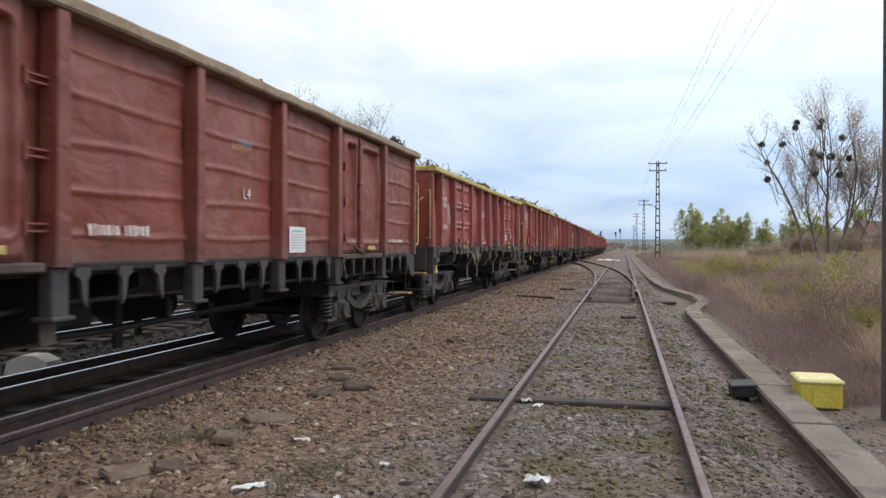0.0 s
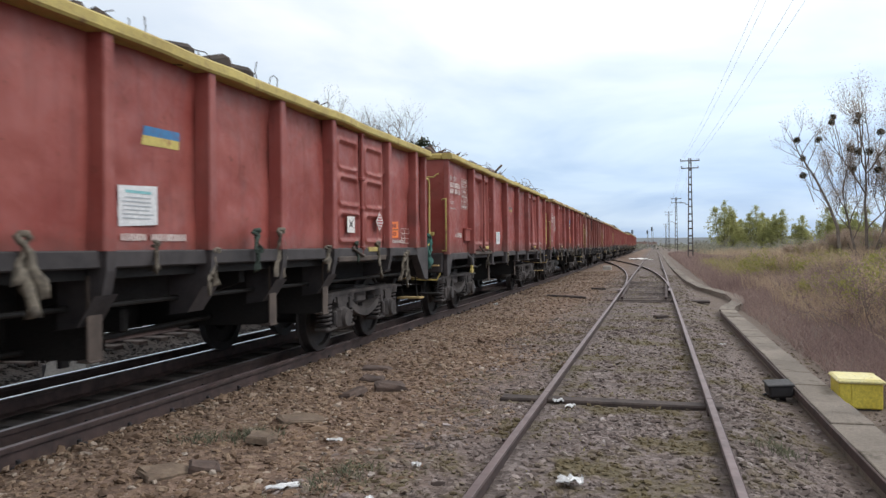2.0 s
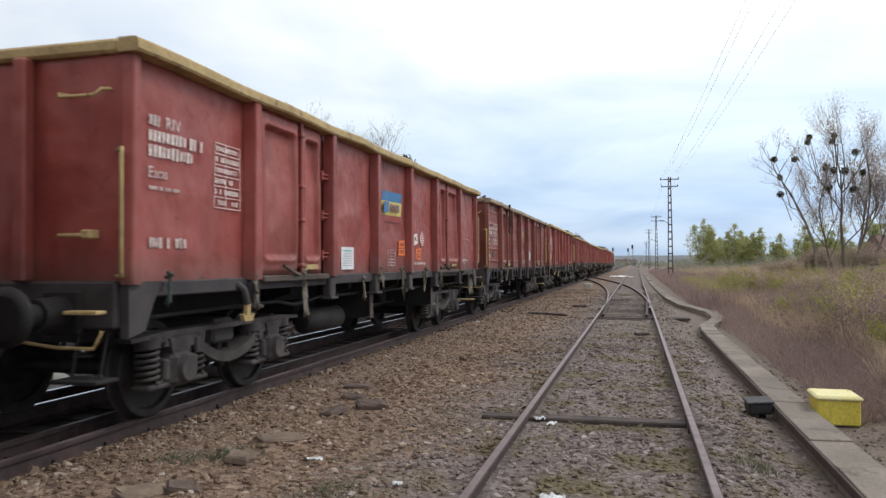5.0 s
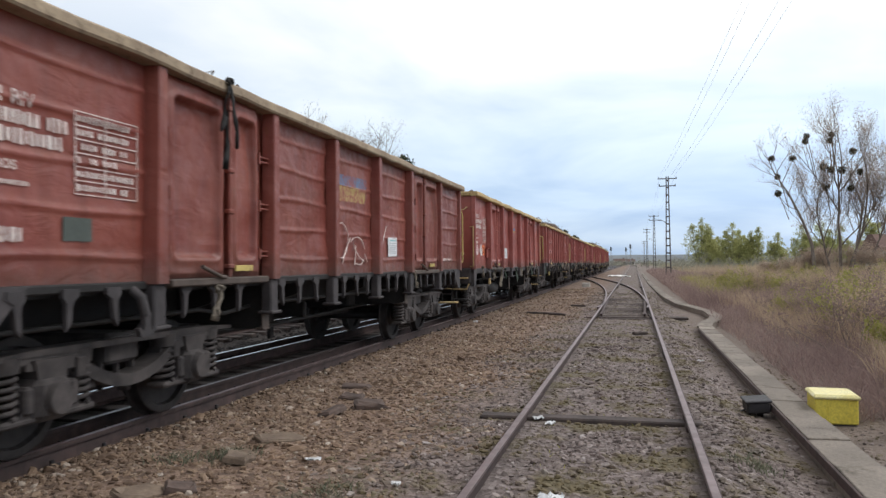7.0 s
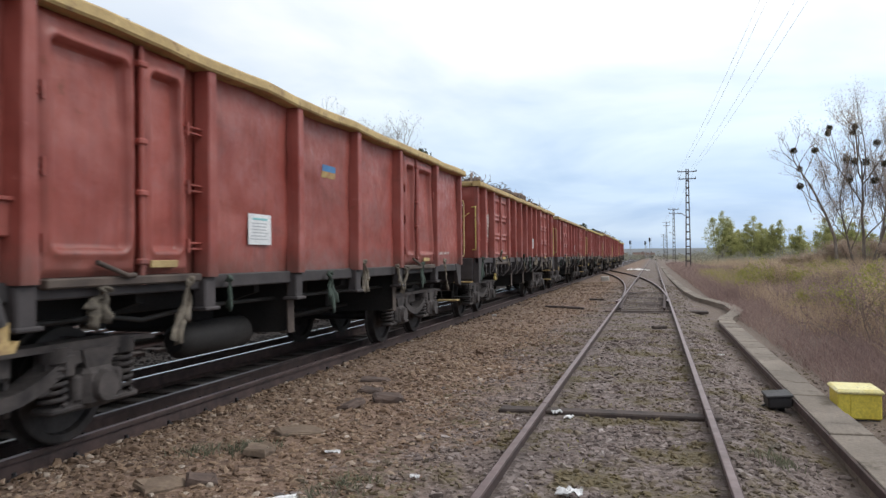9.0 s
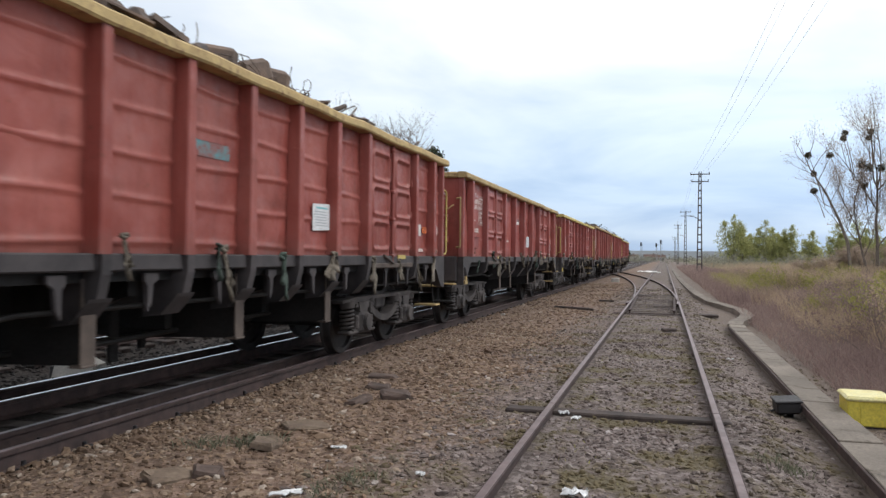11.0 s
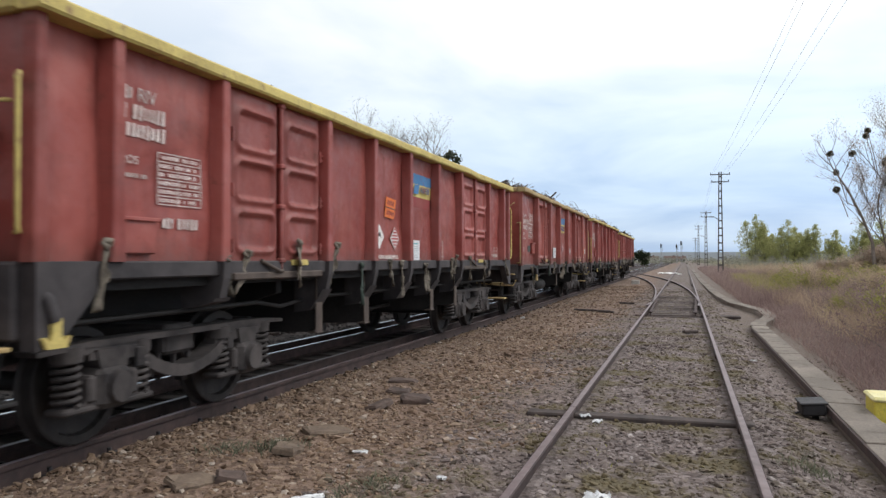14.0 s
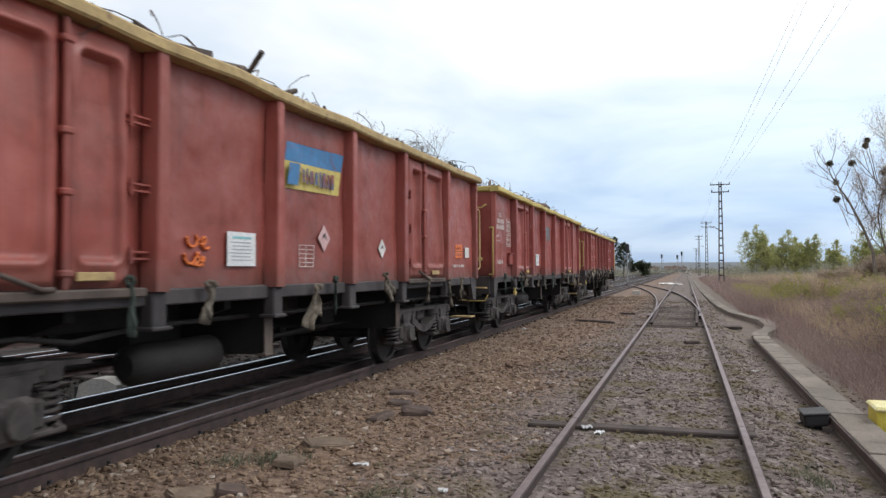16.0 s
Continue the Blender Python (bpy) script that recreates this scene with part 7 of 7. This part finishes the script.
stripes(W[1], 10.81, 1.79, 0.14).matrix_basis = pose(0.085, 0, 0)
square_label(W[1], 9.67, 9.91, 1.62, 1.83, 0.0, 0.0, SHEET_X + 0.09)
leaning_plate(W[1], (11.53, 1.81), (11.92, 1.83), (11.92, 1.57), (11.53, 1.57))
mark(W[1], "data_table", grid_mark(12.05, 12.42, 1.49, 1.72, 3), STENCIL)
mark(W[1], "stencil", bars(5.51, 6.42, 1.48, 1.56, 1, 12, gap=0.8), STENCIL, "worn white stencilled characters")
leaning_plate(W[3], (6.97, 1.82), (7.30, 1.835), (7.29, 1.575), (6.95, 1.575))
leaning_plate(W[3], (8.06, 1.69), (8.41, 1.73), (8.35, 1.50), (8.10, 1.52))
mark(W[3], "data_table", grid_mark(6.49, 6.82, 1.41, 1.66, 5), STENCIL)
mark(W[3], "data_table", grid_mark(11.80, 12.20, 1.45, 1.68, 4), STENCIL)
mark(W[3], "stencil", bars(7.88, 8.70, 1.41, 1.47, 1, 14, gap=0.8), STENCIL, "worn white stencilled characters")
mark(W[3], "chalk_scrawl", Shape().tube([(FACE + 0.003, 11.62, 2.00), (FACE + 0.003, 12.20, 2.01), (FACE + 0.003, 12.62, 1.98)], 0.007, 4), STENCIL, "pale scratch across the panel")
square_label(W[3], 7.85, 8.10, 1.76, 1.94, 0.05, 0.06)
stripes(W[3], 8.45, 1.89, 0.155)


def chalk(w, *lines):
    s = Shape()
    for pts in lines:
        s.tube([(FACE + 0.020, y, z) for y, z in pts], 0.0085, 4)
    mark(w, "chalk_scrawl", s, STENCIL, "pale chalk scrawl")


chalk(W[4], [(5.98, 1.98), (6.10, 2.00), (6.22, 1.95), (6.30, 1.84), (6.32, 1.72), (6.26, 1.60), (6.12, 1.52), (5.95, 1.52), (5.80, 1.54)], [(6.10, 1.44), (6.24, 1.62), (6.42, 1.80)], [(6.42, 1.74), (6.52, 1.80), (6.70, 1.82), (6.88, 1.77), (6.98, 1.66)], [(6.52, 1.78), (6.58, 1.66), (6.74, 1.54), (6.90, 1.48), (6.80, 1.42), (6.62, 1.44)], [(6.62, 1.70), (6.62, 1.56), (6.58, 1.42)], [(6.98, 1.58), (7.08, 1.46)])
chalk(W[4], [(7.60, 1.56), (7.70, 1.66), (7.82, 1.80), (7.92, 1.92), (8.02, 2.04)], [(7.58, 1.60), (7.66, 1.58)])
mark(W[4], "dark_plate", card(0.94, 1.23, 1.61, 1.78), GREENGREY, "dark green data plate")
mark(W[0], "stencil", bars(4.37, 5.14, 1.49, 1.61, 1, 8, gap=0.8), STENCIL)
mark(W[0], "stencil", letters("L4", 6.68, 1.92, 0.17), STENCIL, "worn white letters")
stripes(W[5], 0.54, 1.765, 0.165)
hazard(W[5], 1.00, 1.765, 0.17)
leaning_plate(W[5], (1.24, 1.90), (1.56, 1.91), (1.56, 1.65), (1.24, 1.64))
mark(W[6], "white_label", quad((11.85, 1.93), (12.05, 1.94), (12.05, 1.75), (11.87, 1.75), x=FACE + 0.014), WHITE)
stripes(W[6], 12.86, 1.87, 0.12)
leaning_plate(W[6], (12.11, 1.90), (12.32, 1.90), (12.32, 1.80), (12.11, 1.80), FACE + 0.014)
square_label(W[7], 11.48, 11.73, 1.925, 2.165)
leaning_plate(W[7], (11.82, 2.15), (12.20, 2.16), (12.20, 1.91), (11.81, 1.89))
hazard(W[7], 12.36, 1.95, 0.12, PINK)
mark(W[7], "data_table", grid_mark(6.83, 7.22, 1.58, 1.85, 5), STENCIL)
mark(W[7], "data_table", grid_mark(12.03, 12.40, 1.62, 1.86, 4), STENCIL)
mark(W[7], "stencil", bars(4.49, 4.94, 1.79, 1.85, 1, 15, gap=0.8), STENCIL, "worn white stencilled characters")
leaning_plate(W[8], (5.87, 2.29), (6.23, 2.26), (6.15, 1.99), (5.81, 2.01))
hazard(W[8], 5.62, 1.735, 0.165)
stripes(W[8], 6.18, 1.72, 0.16)
mark(W[8], "stencil", bars(5.34, 6.37, 1.43, 1.50, 1, 9, gap=0.8), STENCIL)
mark(W[8], "data_table", grid_mark(8.14, 8.42, 1.42, 1.73, 5), STENCIL)
mark(W[8], "data_table", grid_mark(11.46, 11.72, 1.58, 1.76, 3), STENCIL)
mark(W[8], "data_table", grid_mark(11.96, 12.30, 1.48, 1.68, 3), STENCIL)
squiggle(W[9], 4.42, 4.78, 1.51, 1.71, ORANGE, 8, "orange_scrawl", "orange spray scrawl")
hazard(W[9], 6.85, 1.80, 0.15, PINK)
mark(W[9], "data_table", grid_mark(6.33, 6.64, 1.48, 1.71, 5), STENCIL)
hazard(W[9], 8.57, 1.73, 0.13)
leaning_plate(W[9], (11.95, 1.89), (12.36, 1.90), (12.36, 1.66), (11.95, 1.65))
mark(W[9], "white_label", card(12.57, 12.83, 1.67, 1.86), WHITE)
mark(W[9], "dark_plate", card(1.02, 1.35, 1.63, 1.79), GREENGREY, "dark green data plate")

# torn rags and straps tied along the lower edge
RAGS = [rag_shape(i, 0.30 + 0.04 * (i % 4), 0.20 + 0.03 * (i % 3)).mesh("rag", RAG) for i in range(6)]
for k, w in enumerate(WAGONS):
    r = random.Random(200 + k)
    narrow = KINDS[k] in ("pressed", "boarded")
    count = {"pressed": 15, "boarded": 13, "smooth": 10, "hooked": 2}[KINDS[k]]
    if k == 2:
        count = 3
    for i in range(count):
        y = 0.35 + (LONG - 0.7) * (i + r.uniform(0.0, 1.0)) / count
        z = r.uniform(1.30, 1.60) if narrow else r.uniform(1.20, 1.38)
        ob = part("rag", RAGS[r.randrange(6)], RAG, w, "torn grey rag tied to the wagon's edge", pose(POST_X - 0.015 - r.uniform(0, 0.03), y, z, r.uniform(-22, 22), r.uniform(-8, 4), r.uniform(-40, 40)) @ Matrix.Diagonal((1, r.uniform(0.7, 1.2), r.uniform(0.6, 1.15), 1)))
        if r.random() < 0.16:
            ob.material_slots[0].link = "OBJECT"
            ob.material_slots[0].material = RAGGREEN
            ob["label"] = "torn green rag tied to the wagon's edge"
# a dark strap hung over the rim by a door
part("rag", rag_shape(31, 0.62, 0.17).mesh("rag", UNDER), UNDER, WAGONS[4], "dark strap hung over the rim", pose(POST_X + 0.05, 2.90, 3.17))
# a big green rag knotted to the rear handrail of one wagon
TEALRAG = surface("teal_green_rag", (0.045, 0.150, 0.125), (0.020, 0.070, 0.060), 14.0, 0.95, 0, 0.8, 0.01, vary=0.3)
for dy, dz, ln, wd in ((0.12, 1.62, 0.42, 0.5), (0.17, 1.56, 0.36, 0.6)):
    part("rag", rag_shape(int(ln * 100), ln, wd).mesh("rag", TEALRAG), TEALRAG, WAGONS[1], "torn teal-green rag tied to the handrail", pose(1.46, LONG + dy + 0.04, dz))

# ---- what moves ----
GONE = ((0, 0), (0.5, 3.97), (1, 7.90), (1.5, 11.74), (2, 15.69), (2.5, 19.64), (3, 23.68), (5.5, 43.10), (6, 47.22), (6.5, 51.33), (7, 55.40), (7.5, 59.56), (8, 63.71), (8.5, 67.75), (9, 71.75), (11.5, 92.72), (12, 96.97), (12.5, 101.16), (13, 105.45), (13.5, 109.71), (14, 113.98), (14.5, 118.31), (15, 122.72), (15.5, 127.04), (16, 131.40))


def advance(t):
    """How far the train has gone after t seconds, smoothly through the rows above."""
    i = max(k for k in range(len(GONE) - 1) if GONE[k][0] <= t or k == 0)

    def pace(k):
        (ta, a), (tb, b) = GONE[max(k - 1, 0)], GONE[min(k + 1, len(GONE) - 1)]
        return (b - a) / (tb - ta)
    (ta, a), (tb, b) = GONE[i], GONE[i + 1]
    h = tb - ta
    u = (t - ta) / h
    return a * (1 + 2 * u) * (1 - u) ** 2 + b * u * u * (3 - 2 * u) + h * (pace(i) * u * (1 - u) ** 2 - pace(i + 1) * u * u * (1 - u))


def motions():
    steps = [i * 0.5 for i in range(33)]
    for thing, y0 in MOVING:
        walk(thing, [(t, pose(TRACK_X, y0 - advance(t), RAIL)) for t in steps])
    spin = [i / 15 for i in range(241)]
    for wheelset, base, phase in WHEELS:
        walk(wheelset, [(t, base @ Matrix.Rotation(phase + advance(t) / 0.46, 4, "X")) for t in spin])


motions()
